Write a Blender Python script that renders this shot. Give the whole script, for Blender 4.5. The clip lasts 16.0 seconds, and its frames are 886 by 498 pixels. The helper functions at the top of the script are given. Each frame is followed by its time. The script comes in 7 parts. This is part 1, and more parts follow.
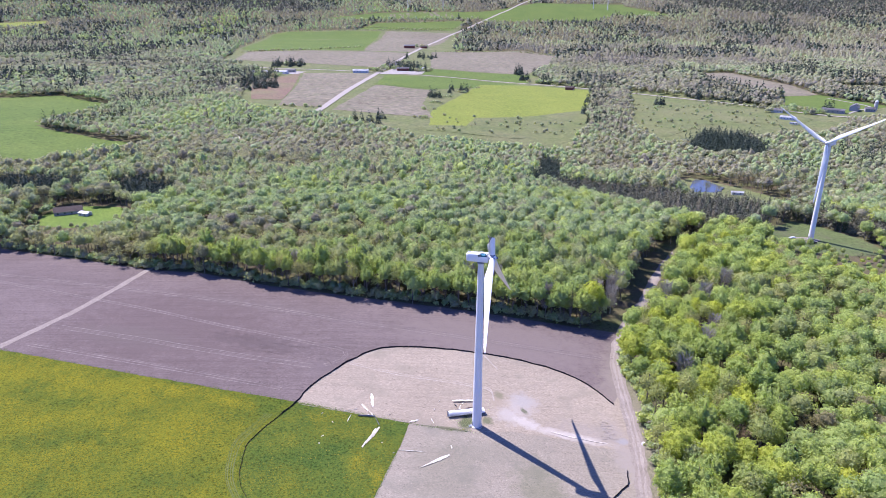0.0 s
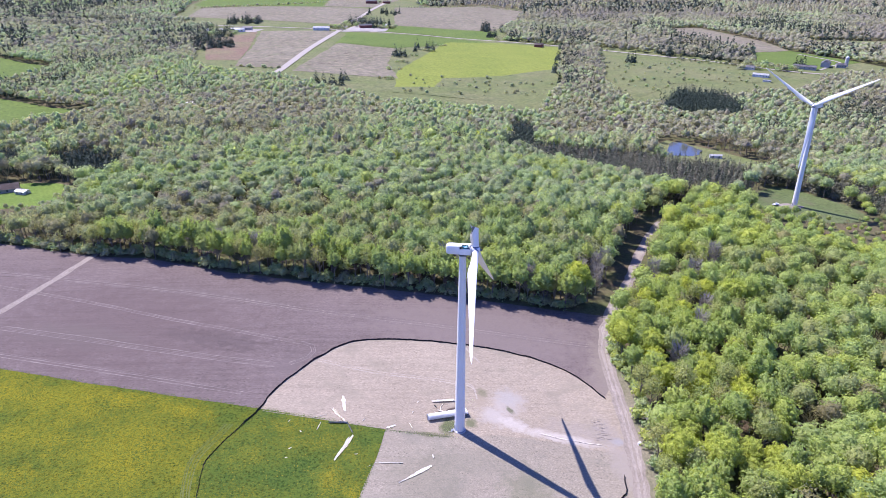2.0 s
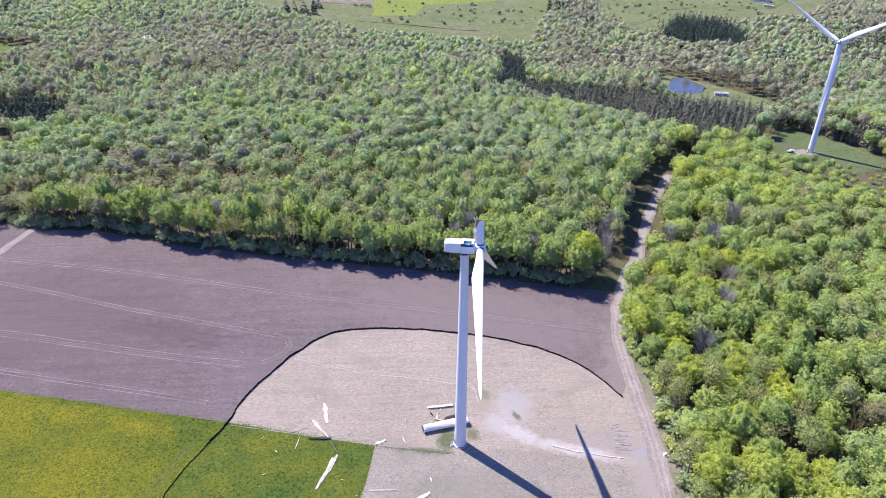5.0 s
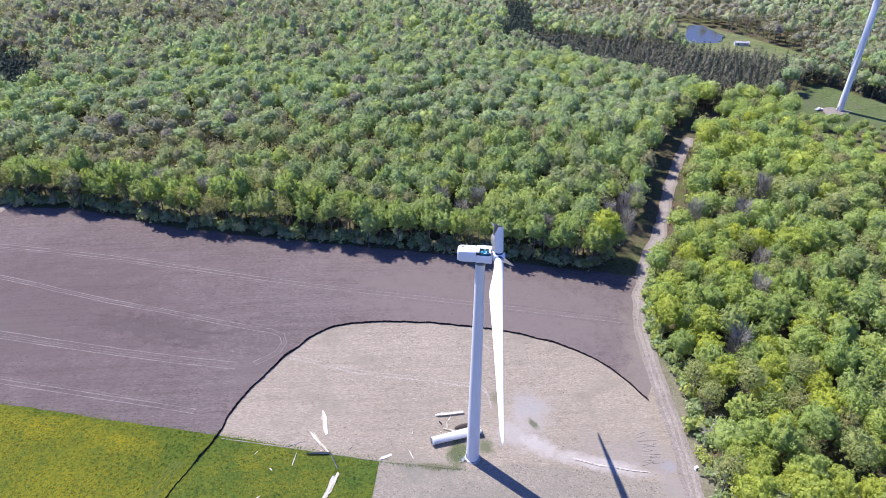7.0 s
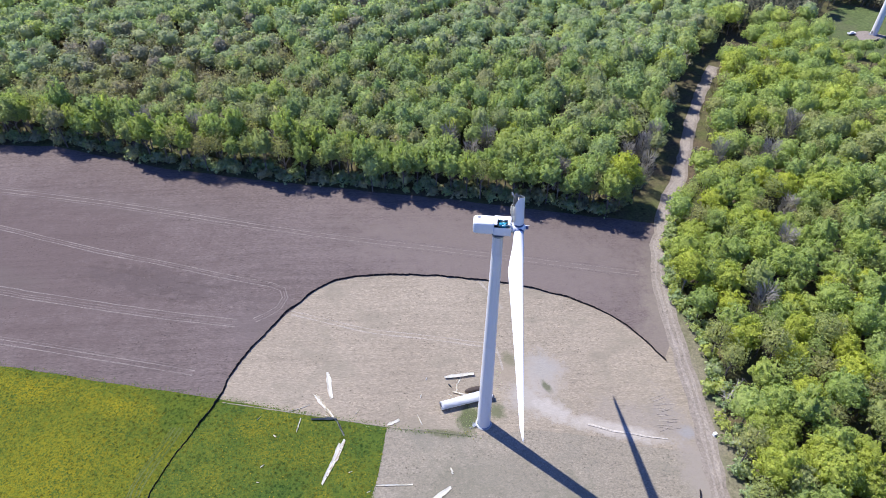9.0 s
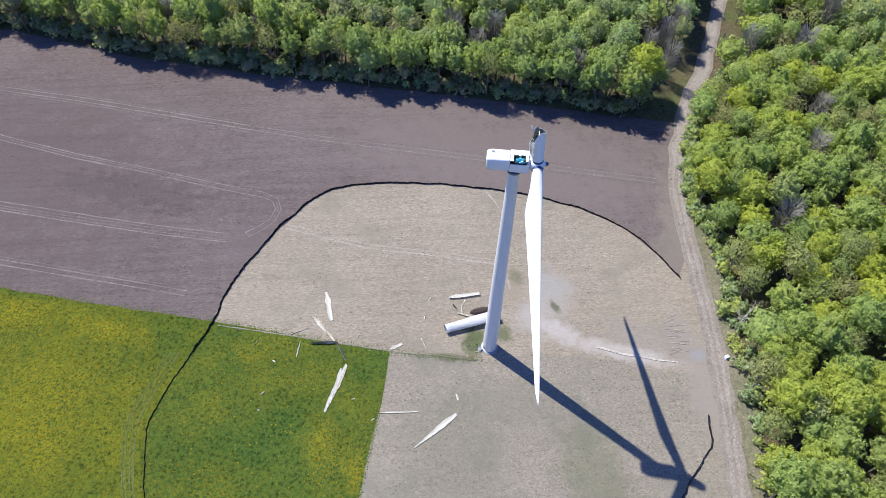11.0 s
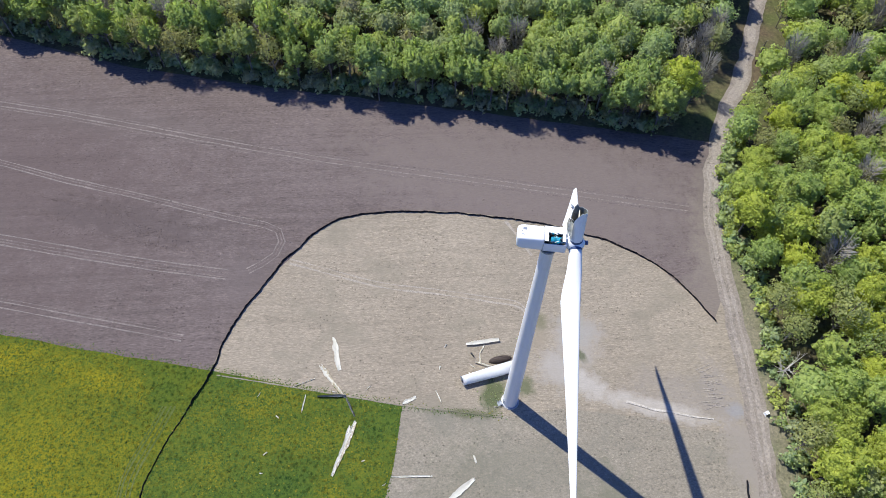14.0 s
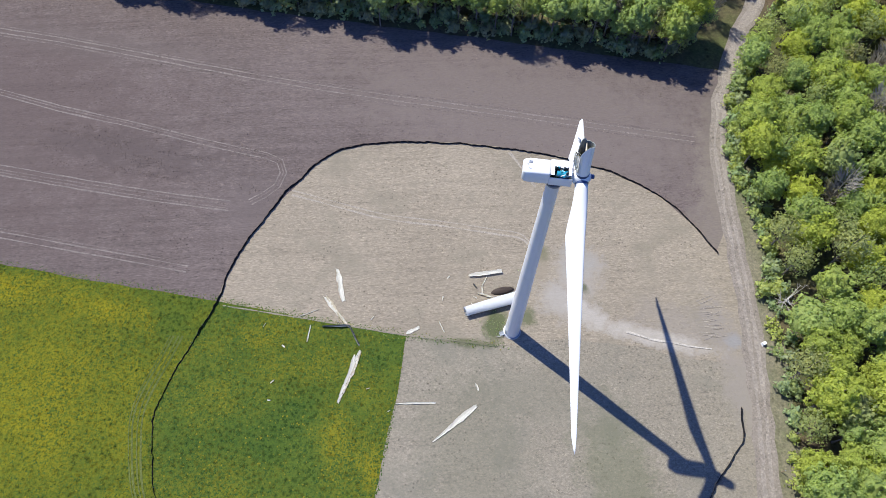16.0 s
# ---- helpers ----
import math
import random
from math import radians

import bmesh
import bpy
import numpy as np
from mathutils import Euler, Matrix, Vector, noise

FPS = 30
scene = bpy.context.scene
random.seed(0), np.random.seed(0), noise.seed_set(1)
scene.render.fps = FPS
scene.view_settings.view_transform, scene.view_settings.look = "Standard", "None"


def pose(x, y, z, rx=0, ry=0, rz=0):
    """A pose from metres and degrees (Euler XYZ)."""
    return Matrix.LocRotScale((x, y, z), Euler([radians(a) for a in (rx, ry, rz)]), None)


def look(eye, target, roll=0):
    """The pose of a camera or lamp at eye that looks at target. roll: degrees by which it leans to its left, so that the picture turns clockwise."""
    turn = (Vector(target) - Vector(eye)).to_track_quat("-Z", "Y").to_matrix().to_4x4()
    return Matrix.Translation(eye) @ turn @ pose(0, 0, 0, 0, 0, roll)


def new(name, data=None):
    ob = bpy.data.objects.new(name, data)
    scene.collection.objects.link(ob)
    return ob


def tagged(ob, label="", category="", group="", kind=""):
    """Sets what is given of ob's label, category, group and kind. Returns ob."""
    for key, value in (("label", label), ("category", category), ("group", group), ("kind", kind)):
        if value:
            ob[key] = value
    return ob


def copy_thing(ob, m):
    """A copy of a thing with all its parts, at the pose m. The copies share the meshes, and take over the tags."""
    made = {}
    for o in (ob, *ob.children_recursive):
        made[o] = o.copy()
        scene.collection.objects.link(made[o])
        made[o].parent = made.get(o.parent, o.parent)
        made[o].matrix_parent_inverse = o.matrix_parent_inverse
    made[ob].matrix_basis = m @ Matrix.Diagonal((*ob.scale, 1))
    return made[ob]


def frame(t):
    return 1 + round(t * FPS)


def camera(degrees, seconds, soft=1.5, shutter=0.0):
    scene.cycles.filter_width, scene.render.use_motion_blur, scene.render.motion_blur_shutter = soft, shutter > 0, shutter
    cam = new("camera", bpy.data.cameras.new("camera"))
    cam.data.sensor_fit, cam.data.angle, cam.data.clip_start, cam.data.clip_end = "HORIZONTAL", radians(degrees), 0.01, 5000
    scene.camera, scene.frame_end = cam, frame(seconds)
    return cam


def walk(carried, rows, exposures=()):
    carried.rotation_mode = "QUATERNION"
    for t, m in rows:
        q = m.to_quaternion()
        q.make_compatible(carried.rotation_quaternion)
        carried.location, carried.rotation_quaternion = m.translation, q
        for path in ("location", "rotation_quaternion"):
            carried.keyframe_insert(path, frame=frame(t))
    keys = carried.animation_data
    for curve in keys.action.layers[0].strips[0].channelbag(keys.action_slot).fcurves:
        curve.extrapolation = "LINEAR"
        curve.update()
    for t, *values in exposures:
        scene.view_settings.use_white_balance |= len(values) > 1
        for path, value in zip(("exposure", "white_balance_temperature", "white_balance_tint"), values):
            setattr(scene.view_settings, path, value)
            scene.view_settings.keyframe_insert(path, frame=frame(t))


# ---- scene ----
cam = camera(66.4, 16.0, soft=0.75)
PATH = [
    (0, (0.272, 7.694, 179.981), (0.265, 9.569, 179.285), 0.3),
    (0.5, (-0.672, 15.826, 179.99), (-0.672, 17.691, 179.268), 0.3),
    (1, (-1.534, 24.174, 180.137), (-1.527, 26.028, 179.386), 0.4),
    (1.5, (-2.39, 32.379, 180.052), (-2.346, 34.221, 179.274), 0.4),
    (2, (-3.252, 41.086, 180.186), (-3.163, 42.913, 179.378), 0.3),
    (2.5, (-4.2, 49.355, 180.301), (-4.083, 51.169, 179.466), 0.3),
    (3, (-4.692, 57.826, 180.428), (-4.563, 59.626, 179.566), 0.2),
    (3.5, (-5.014, 66.144, 180.497), (-4.88, 67.93, 179.606), 0.2),
    (4, (-5.251, 74.505, 180.612), (-5.112, 76.272, 179.687), 0.2),
    (4.2, (-5.33, 77.835, 180.66), (-5.19, 79.594, 179.72), 0.3),
    (6.5, (-6.298, 115.475, 181.714), (-6.161, 117.135, 180.607), 0.1),
    (7, (-6.654, 123.335, 181.926), (-6.518, 124.972, 180.784), 0.1),
    (7.5, (-7.195, 129.815, 182.047), (-7.059, 131.429, 180.875), 0.2),
    (8, (-7.51, 135.845, 182.348), (-7.377, 137.434, 181.14), 0.1),
    (8.5, (-7.739, 140.642, 182.674), (-7.609, 142.198, 181.425), 0.1),
    (9, (-8.158, 144.843, 183.423), (-8.035, 146.321, 182.081), 0.3),
    (9.5, (-8.152, 149.834, 184.199), (-8.04, 151.197, 182.741), 0.2),
    (9.7, (-8.18, 152.053, 184.258), (-8.071, 153.368, 182.755), 0.3),
    (11.8, (-9.437, 178.999, 183.225), (-9.32, 180.163, 181.603), 1.2),
    (12, (-9.442, 181.37, 183.021), (-9.325, 182.536, 181.401), 1.2),
    (12.5, (-9.48, 187.082, 182.55), (-9.362, 188.273, 180.947), 1.1),
    (13, (-9.551, 192.557, 182.534), (-9.442, 193.729, 180.917), 1.0),
    (13.5, (-9.663, 195.643, 182.614), (-9.563, 196.781, 180.972), 0.9),
    (14, (-9.944, 197.413, 182.798), (-9.856, 198.504, 181.124), 0.7),
    (14.5, (-10.117, 197.58, 182.777), (-10.034, 198.626, 181.074), 0.6),
    (15, (-10.248, 197.83, 182.853), (-10.171, 198.829, 181.122), 0.7),
    (15.5, (-10.526, 197.938, 182.995), (-10.449, 198.891, 181.238), 0.8),
    (16, (-10.658, 198.559, 182.948), (-10.583, 199.468, 181.167), 0.9),
]
walk(cam, [(t, look(eye, target, roll)) for t, eye, target, roll in PATH],
     [(0, 1.06, 5850, 27), (4, 1.04, 5860, 25), (7, 0.92, 5900, 19), (9.5, 0.74, 6020, 12.5), (12.5, 0.60, 6120, 8), (16, 0.55, 6200, 7)])


# ---- world, sun ----
SUN_AZ = math.atan2(0.49, -0.53)          # towards the sun, from +x
SUN_EL = radians(54.4)
world = bpy.data.worlds.new("world")
scene.world = world
world.use_nodes = True
wn = world.node_tree
sky = wn.nodes.new("ShaderNodeTexSky")
sky.sky_type, sky.sun_disc = "NISHITA", False
sky.sun_elevation, sky.sun_rotation = SUN_EL, math.pi / 2 - SUN_AZ
sky.altitude, sky.dust_density, sky.ozone_density = 500, 0.6, 6.0
deep = wn.nodes.new("ShaderNodeMix")          # a clear, deep blue spring sky
deep.data_type, deep.blend_type = "RGBA", "MULTIPLY"
deep.inputs[0].default_value = 1.0
deep.inputs[7].default_value = (0.70, 0.80, 1.28, 1)
wn.links.new(sky.outputs[0], deep.inputs[6])
wn.links.new(deep.outputs[2], wn.nodes["Background"].inputs[0])
wn.nodes["Background"].inputs[1].default_value = 0.115
sun = new("sun", bpy.data.lights.new("sun", "SUN"))
sun.data.energy, sun.data.angle, sun.data.color = 5.0, radians(0.53), (1.0, 0.945, 0.84)
sd = Vector((math.cos(SUN_AZ) * math.cos(SUN_EL), math.sin(SUN_AZ) * math.cos(SUN_EL), math.sin(SUN_EL)))
sun.matrix_world = look(sd * 500, (0, 0, 0))


# ---- materials ----
class Mat:
    """A small builder of node materials in object space (metres)."""

    def __init__(self, name, rough=0.9, metal=0.0, spec=0.3):
        self.m = bpy.data.materials.new(name)
        self.m.use_nodes = True
        self.t = self.m.node_tree
        self.b = self.t.nodes["Principled BSDF"]
        self.b.inputs["Roughness"].default_value = rough
        self.b.inputs["Metallic"].default_value = metal
        self.b.inputs["Specular IOR Level"].default_value = spec
        self.coord = self.t.nodes.new("ShaderNodeTexCoord").outputs["Object"]

    def n(self, kind, **kw):
        node = self.t.nodes.new(kind)
        for k, v in kw.items():
            node.inputs[k.replace("_", " ")].default_value = v
        return node

    def link(self, a, b):
        self.t.links.new(a, b)

    def mapped(self, rot=0.0, scale=(1, 1, 1)):
        mp = self.t.nodes.new("ShaderNodeMapping")
        mp.inputs["Rotation"].default_value = (0, 0, radians(rot))
        mp.inputs["Scale"].default_value = scale
        self.link(self.coord, mp.inputs["Vector"])
        return mp.outputs[0]

    def noise(self, scale, detail=4, vec=None, rough=0.6):
        nd = self.n("ShaderNodeTexNoise", Scale=scale, Detail=detail, Roughness=rough)
        self.link(vec if vec is not None else self.coord, nd.inputs["Vector"])
        return nd.outputs["Fac"]

    def blob(self, cx, cy, rx, ry, rot=0.0, soft=0.5):
        """1 in the middle of a soft, uneven oval on the ground, 0 outside it."""
        mp = self.t.nodes.new("ShaderNodeMapping")
        mp.vector_type = "TEXTURE"
        mp.inputs["Location"].default_value = (cx, cy, 0)
        mp.inputs["Rotation"].default_value = (0, 0, radians(rot))
        mp.inputs["Scale"].default_value = (rx, ry, 1e6)
        self.link(self.coord, mp.inputs["Vector"])
        ln = self.t.nodes.new("ShaderNodeVectorMath")
        ln.operation = "LENGTH"
        self.link(mp.outputs[0], ln.inputs[0])
        ad = self.t.nodes.new("ShaderNodeMath")
        ad.operation = "MULTIPLY_ADD"
        self.link(self.noise(0.16, 7, rough=0.8), ad.inputs[0])
        ad.inputs[1].default_value = 2.4
        self.link(ln.outputs["Value"], ad.inputs[2])
        sb = self.n("ShaderNodeMath")
        sb.operation = "SUBTRACT"
        self.link(ad.outputs[0], sb.inputs[0])
        sb.inputs[1].default_value = 1.2
        return self.ramp(sb.outputs[0], [(0.9 - soft, (1, 1, 1)), (1.0, (0, 0, 0))])

    def pits(self, scale, lo=0.10, hi=0.30, keep=(0.42, 0.60)):
        """Scattered small spots, thinned out in places."""
        v = self.n("ShaderNodeTexVoronoi", Scale=scale)
        self.link(self.coord, v.inputs["Vector"])
        spot = self.ramp(v.outputs["Distance"], [(lo, (1, 1, 1)), (hi, (0, 0, 0))])
        return self.mix(spot, self.ramp(self.noise(0.09, 5, rough=0.7), grey(*keep)), 1.0, "MULTIPLY")

    def ramp(self, fac, stops):
        r = self.t.nodes.new("ShaderNodeValToRGB")
        while len(r.color_ramp.elements) < len(stops):
            r.color_ramp.elements.new(0.5)
        for e, (p, c) in zip(r.color_ramp.elements, stops):
            e.position = p
            e.color = (*c, 1) if len(c) == 3 else c
        self.link(fac, r.inputs[0])
        return r.outputs[0]

    def mix(self, a, b, fac, mode="MIX"):
        x = self.t.nodes.new("ShaderNodeMix")
        x.data_type, x.blend_type = "RGBA", mode
        for sock, v in ((x.inputs[0], fac), (x.inputs[6], a), (x.inputs[7], b)):
            if isinstance(v, bpy.types.NodeSocket):
                self.link(v, sock)
            elif isinstance(v, (tuple, list)):
                sock.default_value = (*v, 1)
            else:
                sock.default_value = v
        return x.outputs[2]

    def bump(self, fac, strength=0.5, dist=0.1):
        bp = self.n("ShaderNodeBump", Strength=strength, Distance=dist)
        self.link(fac, bp.inputs["Height"])
        self.link(bp.outputs[0], self.b.inputs["Normal"])

    def colour(self, c):
        if isinstance(c, tuple):
            self.b.inputs["Base Color"].default_value = (*c, 1)
        else:
            self.link(c, self.b.inputs["Base Color"])
        return self.m


def grey(lo, hi):
    return [(lo, (0, 0, 0)), (hi, (1, 1, 1))]


def field_material(name, a, b, streak=-14.0, streak_amount=0.35, patch=0.02, fine=1.2, bump=0.3, third=None, worn=(), drawn=1.0):
    """Two tones in broad patches, streaks along the rows and a fine grain."""
    m = Mat(name, 1.0, 0, 0.08)
    c = m.mix(a, b, m.ramp(m.noise(patch, 5), grey(0.35, 0.65)))
    rows = m.noise(1.0, 3, m.mapped(streak, (0.02, 0.55, 1)))
    c = m.mix(c, m.mix(c, (0.55, 0.55, 0.55), 1.0, "MULTIPLY"), m.mix((0, 0, 0), m.ramp(rows, grey(0.45, 0.75)), streak_amount))
    along_rows = m.mapped(streak, (1 / drawn, drawn ** 0.5, 1))
    grain = m.noise(fine, 6, along_rows, rough=0.75)
    c = m.mix(c, m.mix(c, (1.6, 1.57, 1.52), 1.0, "MULTIPLY"), m.ramp(grain, grey(0.44, 0.68)))
    c = m.mix(c, m.mix(c, (0.55, 0.55, 0.55), 1.0, "MULTIPLY"), m.ramp(m.noise(fine * 0.6, 6, along_rows, rough=0.75), grey(0.52, 0.72)))
    if third:
        c = m.mix(c, third, m.ramp(m.noise(0.06, 4), grey(0.52, 0.75)))
    c = m.mix(c, m.mix(c, (0.50, 0.48, 0.48), 1.0, "MULTIPLY"), m.pits(fine * 0.42, 0.08, 0.30, (0.45, 0.62)))
    c = m.mix(c, m.mix(c, (1.28, 1.26, 1.22), 1.0, "MULTIPLY"), m.pits(fine * 0.6, 0.10, 0.30, (0.36, 0.56)))
    for tone, oval, amount in worn:
        c = m.mix(c, m.mix(tone, m.mix(tone, (0.82, 0.82, 0.82), 1.0, "MULTIPLY"), m.ramp(grain, grey(0.4, 0.65))), m.mix((0, 0, 0), m.blob(*oval), amount))
    m.bump(grain, bump, 0.15)
    return m.colour(c)


def meadow_material(name, greens, yellow, amount, drifts=()):
    """Grass with dandelions in drifts."""
    m = Mat(name, 1.0, 0, 0.04)
    c = m.mix(greens[0], greens[1], m.ramp(m.noise(0.035, 5), grey(0.38, 0.62)))
    tuft = m.noise(0.9, 6, rough=0.75)
    c = m.mix(c, m.mix(c, (0.35, 0.42, 0.5), 1.0, "MULTIPLY"), m.ramp(tuft, grey(0.5, 0.66)))
    c = m.mix(c, m.mix(c, (1.35, 1.3, 0.9), 1.0, "MULTIPLY"), m.ramp(m.noise(2.4, 4), grey(0.5, 0.7)))
    c = m.mix(c, m.mix(c, (0.42, 0.5, 0.6), 1.0, "MULTIPLY"), m.ramp(m.noise(0.55, 7, rough=0.85), grey(0.54, 0.62)))
    c = m.mix(c, m.mix(c, (0.36, 0.48, 0.6), 1.0, "MULTIPLY"), m.pits(0.7, 0.14, 0.50, (0.28, 0.5)))
    drift = m.ramp(m.noise(0.03, 6, rough=0.7), [(0.38, (0, 0, 0)), (0.74, (0.85, 0.85, 0.85))])
    for oval, weight in drifts:
        drift = m.mix(drift, (1, 1, 1), m.mix((0, 0, 0), m.blob(*oval, 0.0, 0.85) if len(oval) < 5 else m.blob(*oval, 0.85), weight * 0.95))
    fleck = m.ramp(m.noise(1.5, 5, rough=0.85), grey(0.42, 0.56))
    both = m.mix(drift, fleck, 1.0, "MULTIPLY")
    c = m.mix(c, yellow, m.mix((0, 0, 0), both, amount))
    m.bump(tuft, 0.6, 0.25)
    return m.colour(c)


M_PLOUGH = field_material("ploughed_soil", (0.099, 0.079, 0.072), (0.120, 0.097, 0.089), -14, 0.45, 0.018, 1.9, 0.5, None, (((0.092, 0.068, 0.062), (-150, 345, 90, 60, -14), 0.55), ((0.158, 0.129, 0.113), (36, 338, 85, 30, -12), 0.9), ((0.185, 0.156, 0.128), (87, 300, 9, 38, -4), 0.95), ((0.150, 0.125, 0.105), (93, 335, 6, 22, -10), 0.6), ((0.150, 0.122, 0.106), (20, 345, 60, 14, -12), 0.5), ((0.120, 0.098, 0.090), (-60, 308, 14, 12, 40), 0.5), ((0.175, 0.146, 0.122), (81, 293, 11, 16, 0), 0.9), ((0.080, 0.064, 0.060), (-95, 329, 42, 9, -14), 0.45), ((0.118, 0.100, 0.086), (-170, 335, 40, 12, -14), 0.4), ((0.125, 0.103, 0.092), (-110, 372, 60, 8, -14), 0.35)), 2.6)
# worn ground: tone, oval (middle, radii, turn), strength
WORN = (((0.245, 0.214, 0.180), (79, 246, 8, 30, 8), 0.75), ((0.225, 0.198, 0.168), (66, 262, 22, 10, -18), 0.5),
        ((0.300, 0.268, 0.226), (36.5, 281, 9, 13, -20), 0.75), ((0.275, 0.254, 0.220), (38, 285, 6.0, 8, 0), 0.9), ((0.315, 0.286, 0.246), (30, 273, 8, 8, 0), 0.8),
        ((0.345, 0.312, 0.266), (38, 267.8, 9, 4.4, -38), 0.95), ((0.345, 0.310, 0.260), (56, 260.4, 25, 3.6, -16), 0.95), ((0.235, 0.225, 0.215), (79, 258, 3.2, 3.5, 0), 0.8),
        ((0.085, 0.098, 0.045), (10.8, 266.3, 4.8, 6.4, -25), 0.95), ((0.090, 0.102, 0.050), (19.5, 268.6, 3.0, 4.0, 20), 0.8), ((0.085, 0.090, 0.045), (2, 261.3, 11, 1.5, -8), 0.7),
        ((0.085, 0.095, 0.050), (37.2, 277.2, 1.6, 3.6, 25), 0.8), ((0.115, 0.115, 0.060), (26.5, 288, 3.0, 4, 0), 0.6), ((0.240, 0.200, 0.145), (25, 283, 4, 5, 0), 0.6),
        ((0.120, 0.125, 0.072), (39, 222, 13, 24, 8), 0.5), ((0.128, 0.125, 0.085), (0, 232, 20, 30, 0), 0.35), ((0.150, 0.142, 0.105), (20, 245, 26, 10, -12), 0.4))
M_STUBBLE = field_material("stubble", (0.204, 0.173, 0.130), (0.230, 0.196, 0.148), -11, 0.32, 0.03, 2.0, 0.5, (0.178, 0.156, 0.115), WORN, 2.4)
M_STUBBLE_GREY = field_material("stubble_grey", (0.180, 0.158, 0.121), (0.201, 0.177, 0.137), 78, 0.25, 0.03, 2.0, 0.5, (0.158, 0.146, 0.112), WORN, 1.5)
M_STRAW = field_material("straw", (0.235, 0.205, 0.165), (0.260, 0.230, 0.188), -11, 0.3, 0.3, 2.0, 0.4)
M_MEADOW = meadow_material("dandelion_meadow", ((0.048, 0.076, 0.014), (0.074, 0.096, 0.014)), (0.255, 0.200, 0.010), 0.75,
                           (((-116, 257, 38, 22, 8), 0.75), ((-126, 284, 18, 8, -12), 0.95), ((-97, 276, 17, 6, -15), 0.8), ((-175, 290, 50, 14, -14), 0.8), ((-190, 262, 60, 18, -10), 0.6), ((-240, 300, 60, 25, -14), 0.7), ((-150, 235, 30, 14, 5), 0.5)))
M_MEADOW_GREEN = meadow_material("green_meadow", ((0.044, 0.076, 0.015), (0.064, 0.094, 0.017)), (0.260, 0.200, 0.012), 0.62,
                                 (((-35, 236, 7, 12, 10), 0.9), ((-25, 228, 5, 9, 5), 0.9), ((-57, 266, 10, 6, -15), 0.6), ((-28, 250, 8, 10, 0), 0.5), ((-67, 251, 9, 7, 0), 0.35), ((-40, 257, 10, 6, 0), 0.3)))
M_FLAT_GRASS = field_material("flattened_grass", (0.070, 0.088, 0.022), (0.088, 0.100, 0.030), 0, 0.2, 0.1, 1.6, 0.5, (0.055, 0.075, 0.015))
M_FLOOR = field_material("forest_floor", (0.085, 0.065, 0.042), (0.07, 0.078, 0.03), 0, 0.1, 0.05, 0.8, 0.6)
M_GRAVEL = field_material("gravel", (0.215, 0.200, 0.180), (0.250, 0.233, 0.210), 0, 0.15, 0.08, 1.6, 0.3)
M_DIRTROAD = field_material("dirt_road", (0.170, 0.146, 0.122), (0.196, 0.170, 0.144), 0, 0.15, 0.12, 1.8, 0.3)
M_RUT = field_material("road_ruts", (0.200, 0.173, 0.146), (0.228, 0.200, 0.172), 0, 0.15, 0.12, 1.6, 0.3)
M_PALE = field_material("pale_gravel", (0.345, 0.312, 0.262), (0.375, 0.342, 0.292), 0, 0.1, 0.2, 1.8, 0.3)
M_DUST_FAINT = field_material("faint_tracks", (0.112, 0.091, 0.083), (0.132, 0.109, 0.098), -13, 0.2, 0.2, 1.6, 0.3)
M_DUST = field_material("pale_tracks", (0.138, 0.116, 0.104), (0.165, 0.140, 0.126), -13, 0.2, 0.2, 1.6, 0.3)
M_VERGE = field_material("verge_grass", (0.115, 0.112, 0.066), (0.155, 0.138, 0.098), 0, 0.2, 0.1, 1.4, 0.5, (0.095, 0.115, 0.050))
M_LAWN = field_material("lawn", (0.080, 0.125, 0.025), (0.100, 0.143, 0.030), 20, 0.2, 0.03, 0.8, 0.2)
M_CROP = field_material("green_crop", (0.066, 0.100, 0.022), (0.082, 0.114, 0.026), 15, 0.15, 0.008, 0.3, 0.2)
M_YELLOW = field_material("yellow_green_crop", (0.118, 0.146, 0.028), (0.138, 0.162, 0.032), 15, 0.2, 0.012, 0.3, 0.2)
M_PASTURE = field_material("rough_pasture", (0.092, 0.112, 0.040), (0.118, 0.122, 0.056), 0, 0.15, 0.012, 0.25, 0.3, (0.078, 0.094, 0.043))
M_CLEARING = field_material("rough_grass", (0.062, 0.085, 0.030), (0.080, 0.100, 0.040), 0, 0.15, 0.03, 0.6, 0.3, (0.085, 0.085, 0.048))
M_TAN = field_material("tan_soil", (0.128, 0.114, 0.078), (0.146, 0.131, 0.092), 20, 0.35, 0.006, 0.1, 0.2, (0.118, 0.122, 0.064))
M_RUST = field_material("reddish_weeds", (0.133, 0.090, 0.066), (0.129, 0.117, 0.062), 0, 0.2, 0.012, 0.3, 0.2)


def plain(name, c, rough=0.6, metal=0.0, dirt=0.25, scale=0.6, spec=0.4):
    m = Mat(name, rough, metal, spec)
    d = tuple(v * 0.72 for v in c)
    k = m.mix(c, d, m.mix((0, 0, 0), m.ramp(m.noise(scale, 6, rough=0.7), grey(0.45, 0.75)), dirt))
    return m.colour(k)


def tower_paint():
    """White paint with faint rain streaks down the tower."""
    m = Mat("tower_paint", 0.35, 0, 0.45)
    s = m.noise(1.0, 4, m.mapped(0, (2.2, 2.2, 0.05)))
    c = m.mix((0.66, 0.648, 0.615), (0.54, 0.53, 0.50), m.mix((0, 0, 0), m.ramp(s, grey(0.5, 0.8)), 0.5))
    c = m.mix(c, (0.59, 0.58, 0.55), m.ramp(m.noise(0.4, 4), grey(0.55, 0.8)))
    return m.colour(c)


